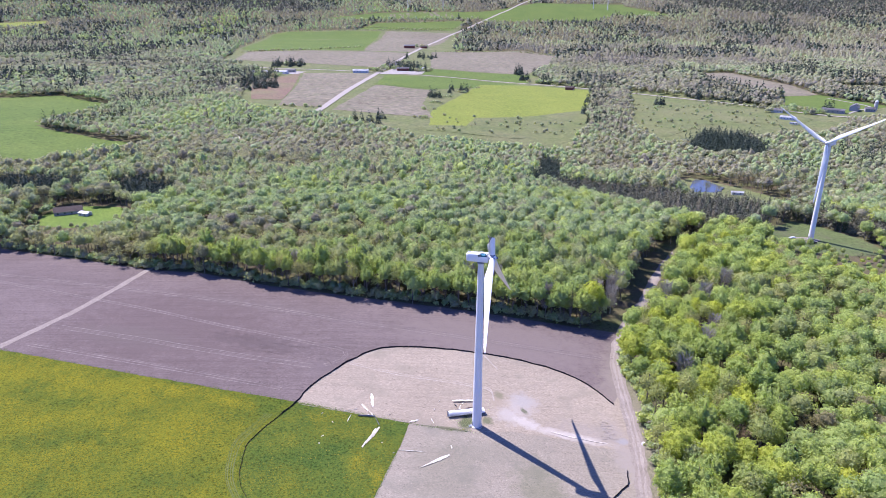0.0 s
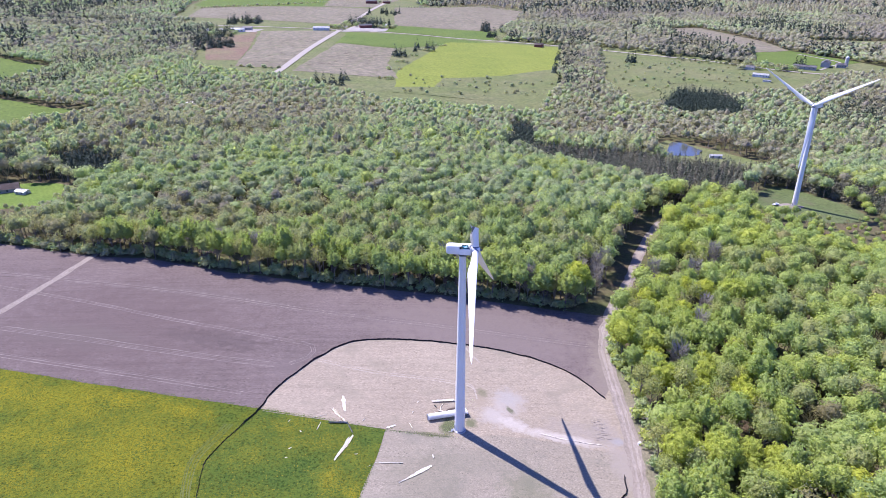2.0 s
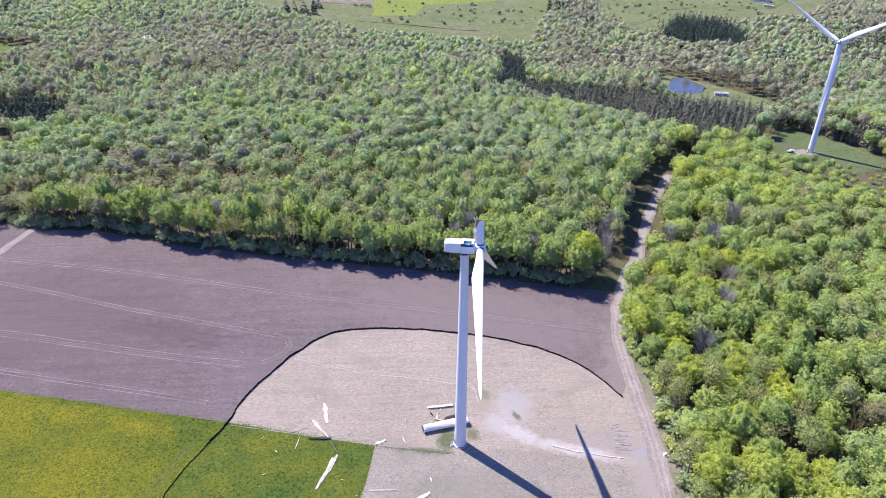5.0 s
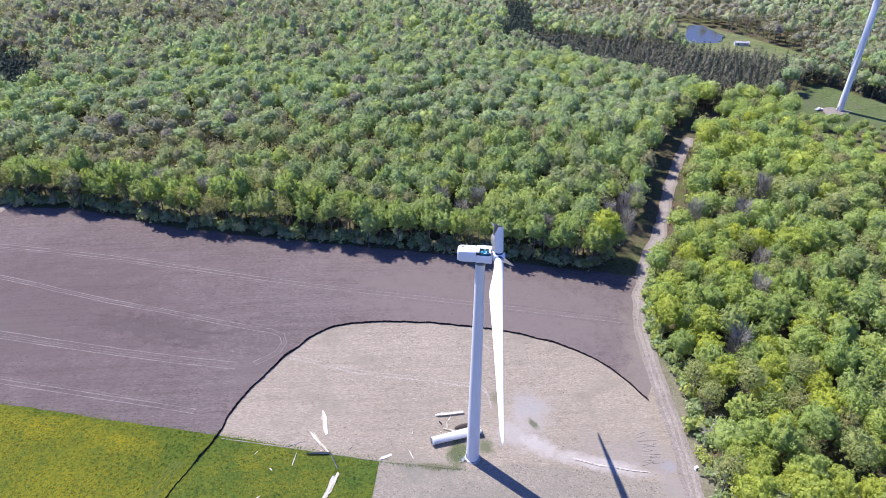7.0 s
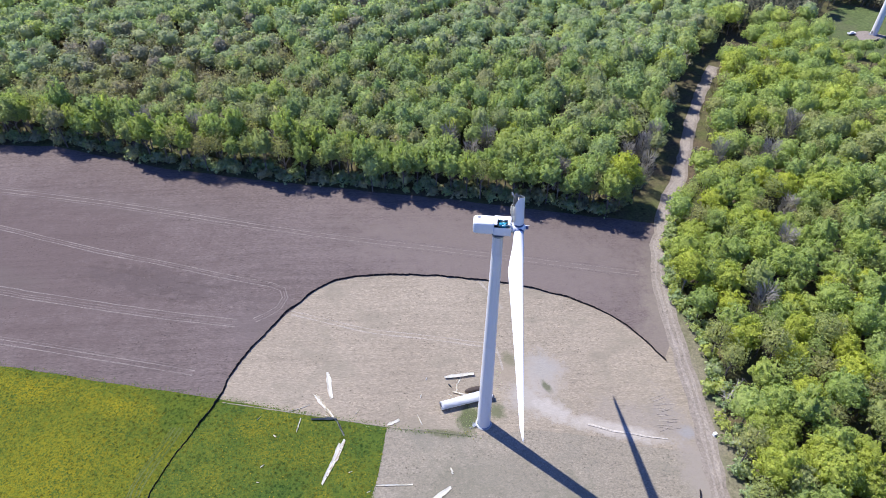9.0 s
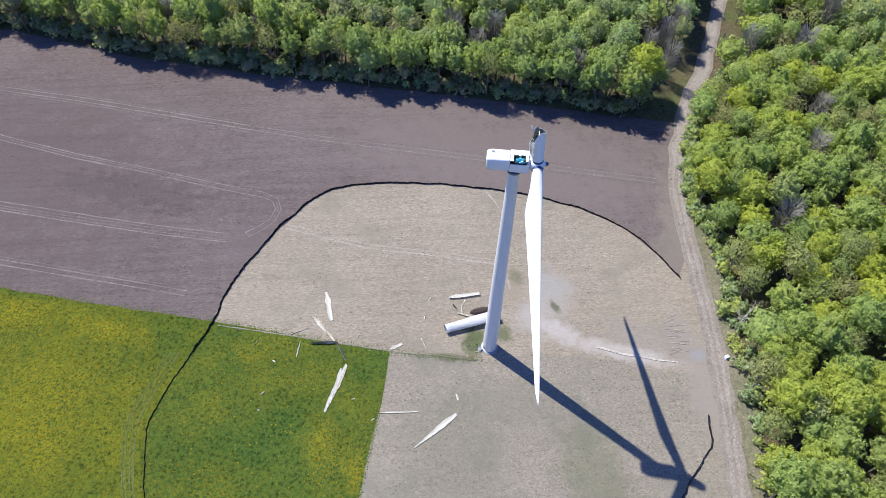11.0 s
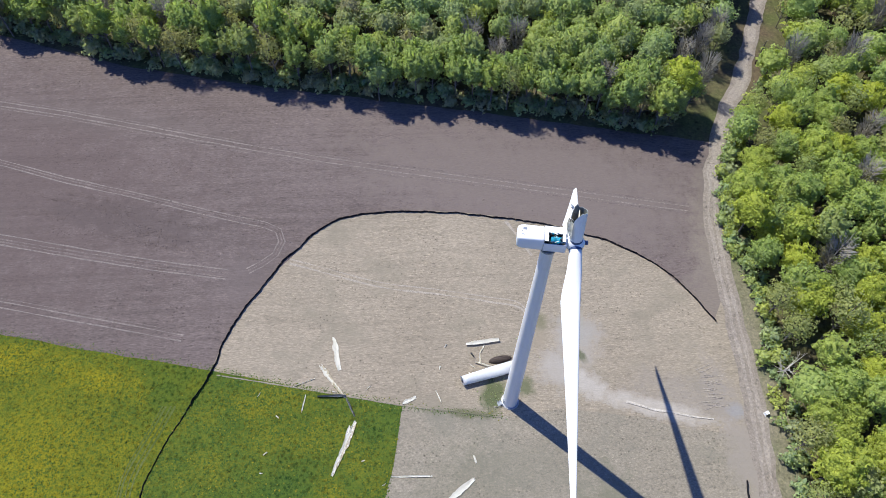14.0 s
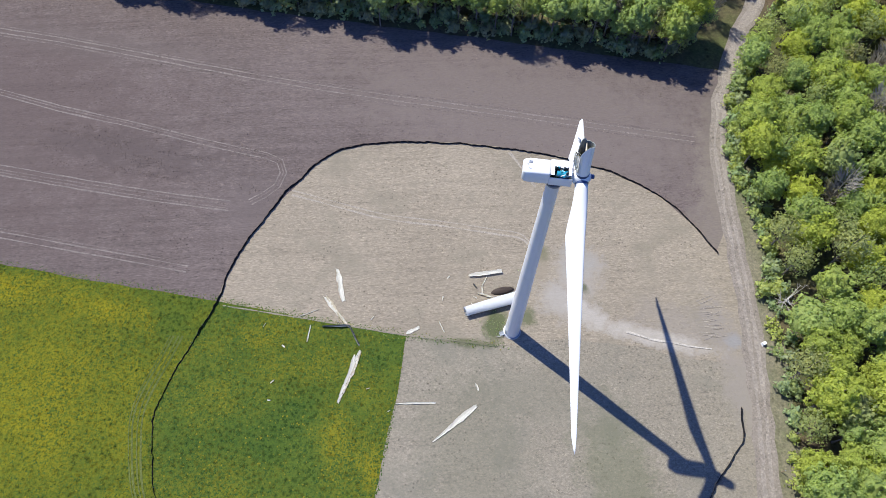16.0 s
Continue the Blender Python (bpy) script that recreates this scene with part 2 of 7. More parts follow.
M_TOWER = tower_paint()
M_BLADE = plain("blade_gelcoat", (0.70, 0.69, 0.655), 0.32, 0, 0.25, 0.35)
M_SHELL = plain("bright_shell", (0.80, 0.80, 0.78), 0.45, 0, 0.25, 0.8)
M_SHARD = plain("weathered_shell", (0.74, 0.71, 0.61), 0.55, 0, 0.4, 1.2)
M_BLADE_IN = plain("torn_laminate", (0.20, 0.21, 0.185), 0.8, 0, 0.8, 1.5)
M_FOAM = plain("bare_core", (0.568, 0.499, 0.361), 0.9, 0, 0.6, 1.2)
M_DARK = plain("dark_parts_and_shade", (0.05, 0.055, 0.05), 0.8, 0, 0.5, 1.0)
M_STEEL = plain("grey_steel", (0.28, 0.30, 0.33), 0.45, 0.6, 0.4, 2)
# dark blue puts the shading of the blade roots' ring lines into the colour
M_BEARING = plain("bearing_shade_blue", (0.05, 0.075, 0.15), 0.4, 0.3, 0.3, 2)
M_TEAL = plain("teal_machinery", (0.02, 0.24, 0.34), 0.45, 0.1, 0.5, 1.5)
M_NAVY = plain("navy_machinery", (0.012, 0.055, 0.11), 0.5, 0.1, 0.6, 1.5)
M_CONC = plain("concrete", (0.40, 0.39, 0.36), 0.9, 0, 0.5, 0.8)
M_FABRIC = plain("black_fabric", (0.022, 0.02, 0.022), 0.8, 0, 0.5, 1.5)
M_STAKE = plain("wood_stake", (0.26, 0.19, 0.12), 0.85, 0, 0.5, 3)
M_BARK = plain("bark", (0.16, 0.135, 0.11), 0.95, 0, 0.7, 1.5)
M_TWIG = plain("grey_twigs", (0.29, 0.265, 0.215), 0.95, 0, 0.5, 1.5)
M_DEADWOOD = plain("pale_deadwood", (0.42, 0.39, 0.34), 0.9, 0, 0.5, 2)
M_ROAD = plain("pale_asphalt", (0.255, 0.228, 0.185), 0.9, 0, 0.4, 0.1)
M_WHITEWALL = plain("white_siding", (0.533, 0.525, 0.499), 0.6, 0, 0.3, 0.5)
M_REDWALL = plain("red_boards", (0.17, 0.055, 0.04), 0.8, 0, 0.5, 0.5)
M_GREYWALL = plain("grey_siding", (0.292, 0.284, 0.267), 0.7, 0, 0.4, 0.5)
M_ROOF_GREY = plain("grey_roof", (0.172, 0.168, 0.172), 0.7, 0, 0.5, 0.4)
M_ROOF_WHITE = plain("white_metal_roof", (0.568, 0.568, 0.568), 0.4, 0.1, 0.3, 0.3)
M_ROOF_BROWN = plain("brown_shingles", (0.13, 0.10, 0.085), 0.85, 0, 0.5, 0.5)
M_GLASS = plain("dark_window", (0.03, 0.035, 0.04), 0.15, 0, 0.2, 1)
M_CARWHITE = plain("white_car_paint", (0.72, 0.72, 0.72), 0.25, 0, 0.1, 1)
M_CARBLACK = plain("black_car_paint", (0.03, 0.03, 0.035), 0.25, 0, 0.1, 1)
M_RUBBER = plain("rubber", (0.03, 0.03, 0.03), 0.85, 0, 0.3, 2)


def water_material():
    m = Mat("pond_water", 0.18, 0, 0.35)
    m.bump(m.noise(0.5, 3), 0.05, 0.05)
    return m.colour((0.055, 0.060, 0.050))


M_WATER = water_material()

LEAF_STOPS = [(0.0, (0.30, 0.268, 0.185)), (0.14, (0.345, 0.318, 0.190)), (0.3, (0.395, 0.392, 0.205)),
              (0.52, (0.372, 0.458, 0.195)), (0.75, (0.450, 0.500, 0.150)), (1.0, (0.515, 0.540, 0.105))]


def leaf_material(name, lo=None, hi=None, blue=1.0, mottle=0.85):
    """Leaves with some light through them. A tree's tone comes from its own random number, or from the tint stored per
    tree. blue and mottle put haze into the colour of farther leaves.
    """
    m = Mat(name, 0.8, 0, 0.08)
    if lo is None:
        at = m.t.nodes.new("ShaderNodeAttribute")
        at.attribute_name = "tint"
        fac = at.outputs["Fac"]
    else:
        oi = m.t.nodes.new("ShaderNodeObjectInfo")
        mr = m.n("ShaderNodeMapRange", To_Min=lo, To_Max=hi)
        m.link(oi.outputs["Random"], mr.inputs["Value"])
        fac = mr.outputs[0]
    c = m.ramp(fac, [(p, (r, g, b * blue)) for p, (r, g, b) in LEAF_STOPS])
    isl = m.t.nodes.new("ShaderNodeNewGeometry").outputs["Random Per Island"]
    dark, light = [tuple(1 + (v - 1) * mottle for v in q) for q in ((0.70, 0.75, 0.76), (1.30, 1.25, 1.05))]
    c = m.mix(m.mix(c, dark, 1.0, "MULTIPLY"), m.mix(c, light, 1.0, "MULTIPLY"), isl)
    c = m.mix(c, m.mix(c, dark, 1.0, "MULTIPLY"), m.ramp(m.noise(1.6, 4, rough=0.8), grey(0.45, 0.62)))
    m.colour(c)
    tr = m.t.nodes.new("ShaderNodeBsdfTranslucent")
    m.link(m.mix(c, (1.15, 1.2, 0.7), 1.0, "MULTIPLY"), tr.inputs["Color"])
    m.bump(m.noise(2.4, 4, rough=0.8), 0.8, 0.6)
    ms = m.n("ShaderNodeMixShader", Fac=0.45)
    m.link(m.b.outputs[0], ms.inputs[1])
    m.link(tr.outputs[0], ms.inputs[2])
    m.link(ms.outputs[0], m.t.nodes["Material Output"].inputs["Surface"])
    return m.m


# extra blue and less mottle in farther stands put haze into the leaf colour
M_LEAF = leaf_material("leaves_hazed_by_tree", None, None, 1.28)
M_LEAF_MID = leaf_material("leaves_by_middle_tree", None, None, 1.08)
M_LEAF_FAR = leaf_material("leaves_far_hazed", None, None, 1.25, 0.3)
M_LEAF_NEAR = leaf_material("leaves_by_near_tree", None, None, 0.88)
M_LEAF_LIME = leaf_material("leaves_lime", 0.46, 0.92, 0.78)
M_LEAF_GREEN = leaf_material("leaves_green", 0.42, 0.68, 0.85)
M_LEAF_OLIVE = leaf_material("leaves_olive", 0.20, 0.50, 0.82)


def needle_material():
    m = Mat("needles", 0.7, 0, 0.2)
    at = m.t.nodes.new("ShaderNodeAttribute")
    at.attribute_name = "tint"
    c = m.ramp(at.outputs["Fac"], [(0, (0.04, 0.065, 0.042)), (0.5, (0.075, 0.10, 0.055)), (0.75, (0.205, 0.185, 0.115)), (1, (0.26, 0.225, 0.155))])
    isl = m.t.nodes.new("ShaderNodeNewGeometry").outputs["Random Per Island"]
    return m.colour(m.mix(c, m.mix(c, (0.55, 0.55, 0.55), 1.0, "MULTIPLY"), isl))


M_NEEDLE = needle_material()


# ---- building helpers ----
def ground(x, y):
    """The height of the land."""
    s = np.asarray(x, float) - 20
    y = np.asarray(y, float)
    k = 0.5 + 0.5 * np.tanh(s / 40)
    z = -(1 - k) * 10 * np.tanh(s / 300) - k * 6 * np.tanh(s / 110)
    z = z - 10 * np.exp(-((y - 800) / 150) ** 2) * (0.5 + 0.5 * np.tanh((s - 60) / 80))
    z = z + 14 * np.exp(-((s + 30) / 200) ** 2 - ((y - 500) / 165) ** 2) - 1.6
    u = np.clip((y - 3000) / 1900, 0, 1)
    return z + 185 * u * u * (3 - 2 * u)


def gz(x, y):
    return float(ground(x, y))


def link_bm(name, bm, material, smooth=False):
    me = bpy.data.meshes.new(name)
    bmesh.ops.recalc_face_normals(bm, faces=bm.faces)
    bm.to_mesh(me)
    bm.free()
    for mt in (material if isinstance(material, (list, tuple)) else [material]):
        me.materials.append(mt)
    if smooth:
        for p in me.polygons:
            p.use_smooth = True
    return new(name, me)


def part(name, bm, material, parent, label="", smooth=False):
    ob = link_bm(name, bm, material, smooth)
    ob.parent = parent
    return tagged(ob, label)


def empty(name, m, label, category, group=""):
    ob = new(name)
    ob.matrix_basis = m
    return tagged(ob, label, category, group)


def box(bm, c, s, bevel=0.0, m=None):
    r = bmesh.ops.create_cube(bm, size=1)
    mat = Matrix.Translation(c) @ Matrix.Diagonal((*s, 1))
    bmesh.ops.transform(bm, matrix=(m @ mat) if m else mat, verts=r["verts"])
    if bevel:
        edges = {e for v in r["verts"] for e in v.link_edges}
        bmesh.ops.bevel(bm, geom=list(edges), offset=bevel, segments=2, affect="EDGES", profile=0.5)
    return bm


def loft(rings, cap=True):
    """A skin over rings of equal point count."""
    bm = bmesh.new()
    vs = [[bm.verts.new(p) for p in r] for r in rings]
    n = len(vs[0])
    for a, b in zip(vs, vs[1:]):
        for i in range(n):
            bm.faces.new((a[i], a[(i + 1) % n], b[(i + 1) % n], b[i]))
    if cap:
        bm.faces.new(vs[0][::-1])
        bm.faces.new(vs[-1])
    return bm


def circle(r, z, n=32, cx=0.0, cy=0.0):
    return [(cx + r * math.cos(2 * math.pi * i / n), cy + r * math.sin(2 * math.pi * i / n), z) for i in range(n)]


def smooth_line(pts, step=4.0):
    """Catmull-Rom through the points, at about even steps."""
    p = [Vector(q) for q in pts]
    p = [2 * p[0] - p[1]] + p + [2 * p[-1] - p[-2]]
    out = []
    for a, b, c, d in zip(p, p[1:], p[2:], p[3:]):
        n = max(1, int((c - b).length / step))
        for i in range(n):
            t = i / n
            out.append(0.5 * (2 * b + (c - a) * t + (2 * a - 5 * b + 4 * c - d) * t * t + (3 * b - a - 3 * c + d) * t ** 3))
    return out + [p[-2]]


def ribbon(name, pts, width, dz, material, step=6.0, wobble=0.0, cross=3, parent=None):
    """A strip that lies on the land along a line."""
    line = smooth_line(pts, step)
    bm = bmesh.new()
    rows = []
    for i, p in enumerate(line):
        d = line[min(i + 1, len(line) - 1)] - line[max(i - 1, 0)]
        nrm = Vector((-d.y, d.x)).normalized()
        wa = width / 2 * (1 + wobble * noise.noise((p.x * 0.15, p.y * 0.15, 1.7)))
        wb = width / 2 * (1 + wobble * noise.noise((p.x * 0.15, p.y * 0.15, 9.1)))
        row = []
        for j in range(cross):
            f = j / (cross - 1)
            q = p + nrm * (-wa + (wa + wb) * f)
            row.append(bm.verts.new((q.x, q.y, gz(q.x, q.y) + dz)))
        rows.append(row)
    for a, b in zip(rows, rows[1:]):
        for j in range(cross - 1):
            bm.faces.new((a[j], a[j + 1], b[j + 1], b[j]))
    ob = link_bm(name, bm, material)
    ob.parent = parent
    return ob


def ragged(poly, amount, step):
    """The outline with its edges cut into short pieces that stray a little."""
    out = []
    for (ax, ay), (bx, by) in zip(poly, poly[1:] + poly[:1]):
        n = max(1, int(math.hypot(bx - ax, by - ay) / step))
        for i in range(n):
            x, y = ax + (bx - ax) * i / n, ay + (by - ay) * i / n
            out.append((x + amount * noise.noise((x * 0.13, y * 0.13, 3.3)), y + amount * noise.noise((x * 0.13, y * 0.13, 7.7))))
    return out


def patch(name, poly, dz, material, step=25.0, rag=0.6, ragstep=4.0):
    """A field: an outline laid over the land."""
    bm = bmesh.new()
    pts = ragged(poly, rag, ragstep)
    f = bm.faces.new([bm.verts.new((x, y, 0)) for x, y in pts])
    bmesh.ops.triangulate(bm, faces=[f])
    xs, ys = [p[0] for p in pts], [p[1] for p in pts]
    for lo, hi, ax in ((min(xs), max(xs), 0), (min(ys), max(ys), 1)):
        v = math.ceil(lo / step) * step
        while v < hi:
            co, no = [0, 0, 0], [0, 0, 0]
            co[ax], no[ax] = v, 1
            bmesh.ops.bisect_plane(bm, geom=bm.verts[:] + bm.edges[:] + bm.faces[:], plane_co=co, plane_no=no)
            v += step
    for v in bm.verts:
        v.co.z = gz(v.co.x, v.co.y) + dz
    ob = link_bm(name, bm, material)
    for p in ob.data.polygons:
        if p.normal.z < 0:
            p.flip()
    return ob


def inside(poly, x, y):
    """Which of the points lie within the outline."""
    res = np.zeros(x.shape, bool)
    for (ax, ay), (bx, by) in zip(poly, poly[1:] + poly[:1]):
        if ay != by:
            cond = (ay > y) != (by > y)
            res ^= cond & (x < (bx - ax) * (y - ay) / (by - ay) + ax)
    return res


def near_line(pts, x, y, d):
    res = np.zeros(x.shape, bool)
    for (ax, ay), (bx, by) in zip(pts, pts[1:]):
        vx, vy = bx - ax, by - ay
        t = np.clip(((x - ax) * vx + (y - ay) * vy) / (vx * vx + vy * vy), 0, 1)
        res |= (x - ax - t * vx) ** 2 + (y - ay - t * vy) ** 2 < d * d
    return res


# ---- the land ----
def build_ground():
    xs = np.concatenate([np.arange(-4200, -900, 150), np.arange(-900, 1000, 25), np.arange(1000, 4350, 150)]).astype(float)
    ys = np.concatenate([np.arange(-700, 0, 100), np.arange(0, 1000, 25), np.arange(1000, 5601, 100)]).astype(float)
    X, Y = np.meshgrid(xs, ys)
    V = np.stack([X, Y, ground(X, Y)], -1).reshape(-1, 3)
    nx, ny = len(xs), len(ys)
    i = (np.arange(ny - 1)[:, None] * nx + np.arange(nx - 1)[None]).ravel()
    F = np.stack([i, i + 1, i + 1 + nx, i + nx], -1)
    me = bpy.data.meshes.new("ground")
    me.from_pydata(V.tolist(), [], F.tolist())
    me.materials.append(M_FLOOR)
    return tagged(new("ground", me), "leaf-littered brown forest floor over rolling land", "ground", kind="structure")


build_ground()

EDGE = [(-430, 486), (-323, 467), (-250, 443), (-194, 423), (-165, 419), (-110, 397.5), (-70, 387), (-22, 377), (8, 372), (53, 364), (100.5, 356.5)]
ROAD_N = [(77.2, 215), (81.2, 234.4), (84, 250), (85.7, 265.5), (87, 280), (88.4, 299.5), (90.8, 322.7), (95.3, 338.5), (101.2, 354), (111, 373), (120.5, 388), (142.5, 433), (157, 459.5), (178, 494), (215, 526), (258, 536), (288, 533)]
ROAD_S = [(-15, -260), (24, -60), (60, 120), (70, 175), (76.7, 214)]
RIGHT_EDGE = [(105, 357), (98, 341), (94, 326), (92.5, 312), (95, 300), (94, 287), (91.5, 272), (90, 258), (87.5, 242), (85, 226), (83.5, 212), (78, 170), (66, 110), (36, -30), (-8, -260)]
CLEAR_NEAR = EDGE + RIGHT_EDGE + [(-640, -260), (-620, 482)]
FENCE = [(-73.6, 213), (-79.5, 224), (-82.1, 236.5), (-82, 248.5), (-76.2, 262), (-68.6, 277), (-65.9, 286), (-61, 296.2), (-51.6, 310), (-41.4, 321.2), (-33, 326.7), (-17.8, 328.7), (-1.2, 328.1), (21.2, 325.0), (38.9, 320.9), (54.6, 314.7), (67.6, 306.2), (76.2, 295.2), (81.2, 285.8)]
BARE_SPOTS = [(15.1, 393.9), (23.8, 386.5), (31.8, 394.1), (94.0, 389), (100.3, 380), (103.5, 396), (111, 404.3), (159.1, 387.3), (180.8, 410.2), (135.2, 387.3), (-60, 398), (-95, 408), (-140, 424), (140, 330), (152, 352), (-118, 412), (118, 300), (60, 372)]
FENCE_B = [(76.1, 239), (74.5, 231), (70.7, 226.6), (63.7, 219), (55, 208)]

tagged(patch("ploughed_field", EDGE + [(101, 350), (96, 335), (92, 318), (90, 308), (86, 295), (81, 286.5), (76.2, 295.4), (67.6, 306.6), (54.6, 315.2), (38.9, 321.5), (21.2, 325.7), (-1.2, 328.8), (-17.8, 329.4), (-33, 327.3), (-41.4, 321.5), (-51.6, 310), (-61, 296.2), (-65.9, 286), (-68.8, 277.5), (-150, 297), (-232, 319.5), (-520, 400)], 0.10, M_PLOUGH),
       "bare ploughed purplish-brown field beside the wood", "field", kind="structure")
tagged(patch("stubble_field", [(-68.8, 277.5), (-65.9, 286), (-61, 296.2), (-51.6, 310), (-41.4, 321.5), (-33, 327.3), (-17.8, 329.4), (-1.2, 328.8), (21.2, 325.7), (38.9, 321.5), (54.6, 315.2), (67.6, 306.6), (76.2, 295.4), (81, 286.5), (86, 295), (90, 308), (91, 290), (86, 262), (84, 250), (62, 254), (50, 258), (30, 261), (16, 259.5), (-15.5, 264)], 0.125, M_STUBBLE),
       "pale tan stubble field inside the black fence", "field", kind="structure")
tagged(patch("fallow_field", [(-15.5, 264), (0, 264), (16, 265), (30, 266), (50, 263), (62, 259), (84, 255), (81, 234), (77, 214), (70, 175), (60, 120), (20, -60), (-20, -260), (-160, -260), (-70, 60), (-26, 218), (-19, 247)], 0.09, M_STUBBLE_GREY),
       "grey-tan fallow strip below the turbine", "field", kind="structure")
tagged(patch("dandelion_meadow", [(-68.8, 277.5), (-150, 297), (-232, 319.5), (-520, 400), (-560, 60), (-620, -260), (-200, -260), (-110, 60), (-74, 205), (-80, 222), (-83, 236.5), (-82.5, 248), (-77, 262)], 0.11, M_MEADOW),
       "green meadow drifted with yellow dandelions", "meadow", kind="structure")
tagged(patch("green_meadow", [(-68.8, 277.5), (-77, 262), (-82.5, 248), (-83, 236.5), (-80, 222), (-74, 205), (-110, 60), (-200, -260), (-160, -260), (-70, 60), (-26, 218), (-19, 247), (-15.5, 264)], 0.12, M_MEADOW_GREEN),
       "deep green meadow corner with scattered dandelions", "meadow", kind="structure")
tagged(ribbon("access_road", ROAD_S[:-1] + ROAD_N[:14], 6.2, 0.17, M_DIRTROAD, 4, 0.45, 5), "pale two-rut dirt access road", "road", kind="structure")
for off in (-1.0, 1.0):
    tagged(ribbon("road_rut", [(q[0] + off, q[1] - 0.2 * off) for q in ROAD_S[:-1] + ROAD_N[:9]], 1.1, 0.21, M_RUT, 3, 1.3, 3), "pale wheel rut of the dirt road", "wheel rut", kind="structure")
tagged(ribbon("gravel_road", ROAD_N[7:14], 3.4, 0.23, M_RUT, 3, 1.1, 4), "pale gravel lane running through the wood", "road", kind="structure")
tagged(ribbon("road_verge", [(q[0] + 5.2, q[1] - 1.0) for q in ROAD_S[:-1] + ROAD_N[:10]], 7.0, 0.14, M_VERGE, 5, 0.4, 4), "rough dry grass verge between road and wood", "verge", kind="structure")
tagged(ribbon("farm_track", [(-192, 436), (-197, 424), (-214.7, 367), (-234, 323), (-250, 290)], 4.2, 0.17, M_DIRTROAD, 6, 0.5, 3), "pale dirt farm track across the ploughed field", "track", kind="structure")
TRACKS = [
    ([(-300, 420), (-186, 391), (-130, 376.5), (-80, 362), (-34, 350), (22, 339), (84, 328)], (-1.0, 0.9), (-2.2, 1.9)),
    ([(-290, 408), (-175, 367), (-148, 356.5), (-124, 347.5), (-100, 339.8), (-72, 330.5), (-56.5, 326), (-52.4, 323.6), (-51.2, 319.5), (-53, 315), (-57, 311.8), (-61, 309.6)], (-1.0, 1.0), (0.1,)),
    ([(-230, 349), (-158, 330.5), (-140, 325.4), (-96, 314.6), (-67, 308.6)], (-1.9, 1.5), (-0.9, 0.3)),
    ([(-220, 325), (-150, 306.5), (-78, 288.2)], (-1.0, 0.9), (1.8,)),
]
for pts, clear, faint in TRACKS:
    for off in clear + faint:
        line = []
        for i, (x, y) in enumerate(pts):
            way = Vector(pts[min(i + 1, len(pts) - 1)]) - Vector(pts[max(i - 1, 0)])
            side = Vector((-way.y, way.x)).normalized() * off
            line.append((x + side.x + 0.25 * noise.noise((x * 0.05, off, 2.0)), y + side.y + 0.35 * noise.noise((x * 0.04, off, 7.0))))
        tagged(ribbon("wheel_track", line, 0.42, 0.15, M_DUST if off in clear else M_DUST_FAINT, 4, 1.3, 2), "pale wheel rut pressed into the bare soil", "wheel track", kind="structure")
tagged(ribbon("chaff_streak", [(20.5, 324), (22.5, 320.5), (25, 316), (27.5, 311)], 1.0, 0.17, M_STRAW, 2, 1.2, 3), "pale streak of spilt chaff across the stubble", "chaff", kind="structure")
for off, wide in ((-2.6, 0.5), (-3.5, 0.35), (-4.6, 0.5), (-5.3, 0.3)):
    line = [(q[0] + off * (1 + 0.07 * i), q[1] - 0.1 * off) for i, q in enumerate(FENCE[:5])]
    tagged(ribbon("grass_track", line + [(line[-1][0] + 2.2, line[-1][1] + 5.5)], wide, 0.16, M_FLAT_GRASS, 3, 0.9, 2), "flattened wheel track in the meadow beside the fence", "wheel track", kind="structure")
for off, wide in ((0, 0.5), (1.6, 0.35)):
    tagged(ribbon("old_track", [(-48.4, 311.4 + off), (-33.6, 306.2 + off), (-19.8, 301.6 + off), (-6.1, 299.1 + off), (10.9, 295.6 + off), (21.8, 292.6 + off), (24, 284 + off)], wide, 0.16, M_STRAW, 2, 1.3, 2), "faint old wheel line across the stubble", "wheel track", kind="structure")
tagged(ribbon("gravel_streak", [(48, 262.4), (54, 260.2), (60, 258.6), (66, 257.2), (72, 256)], 0.55, 0.30, M_PALE, 1.5, 1.6, 3), "pale gravel streak across the pad", "gravel", kind="structure")

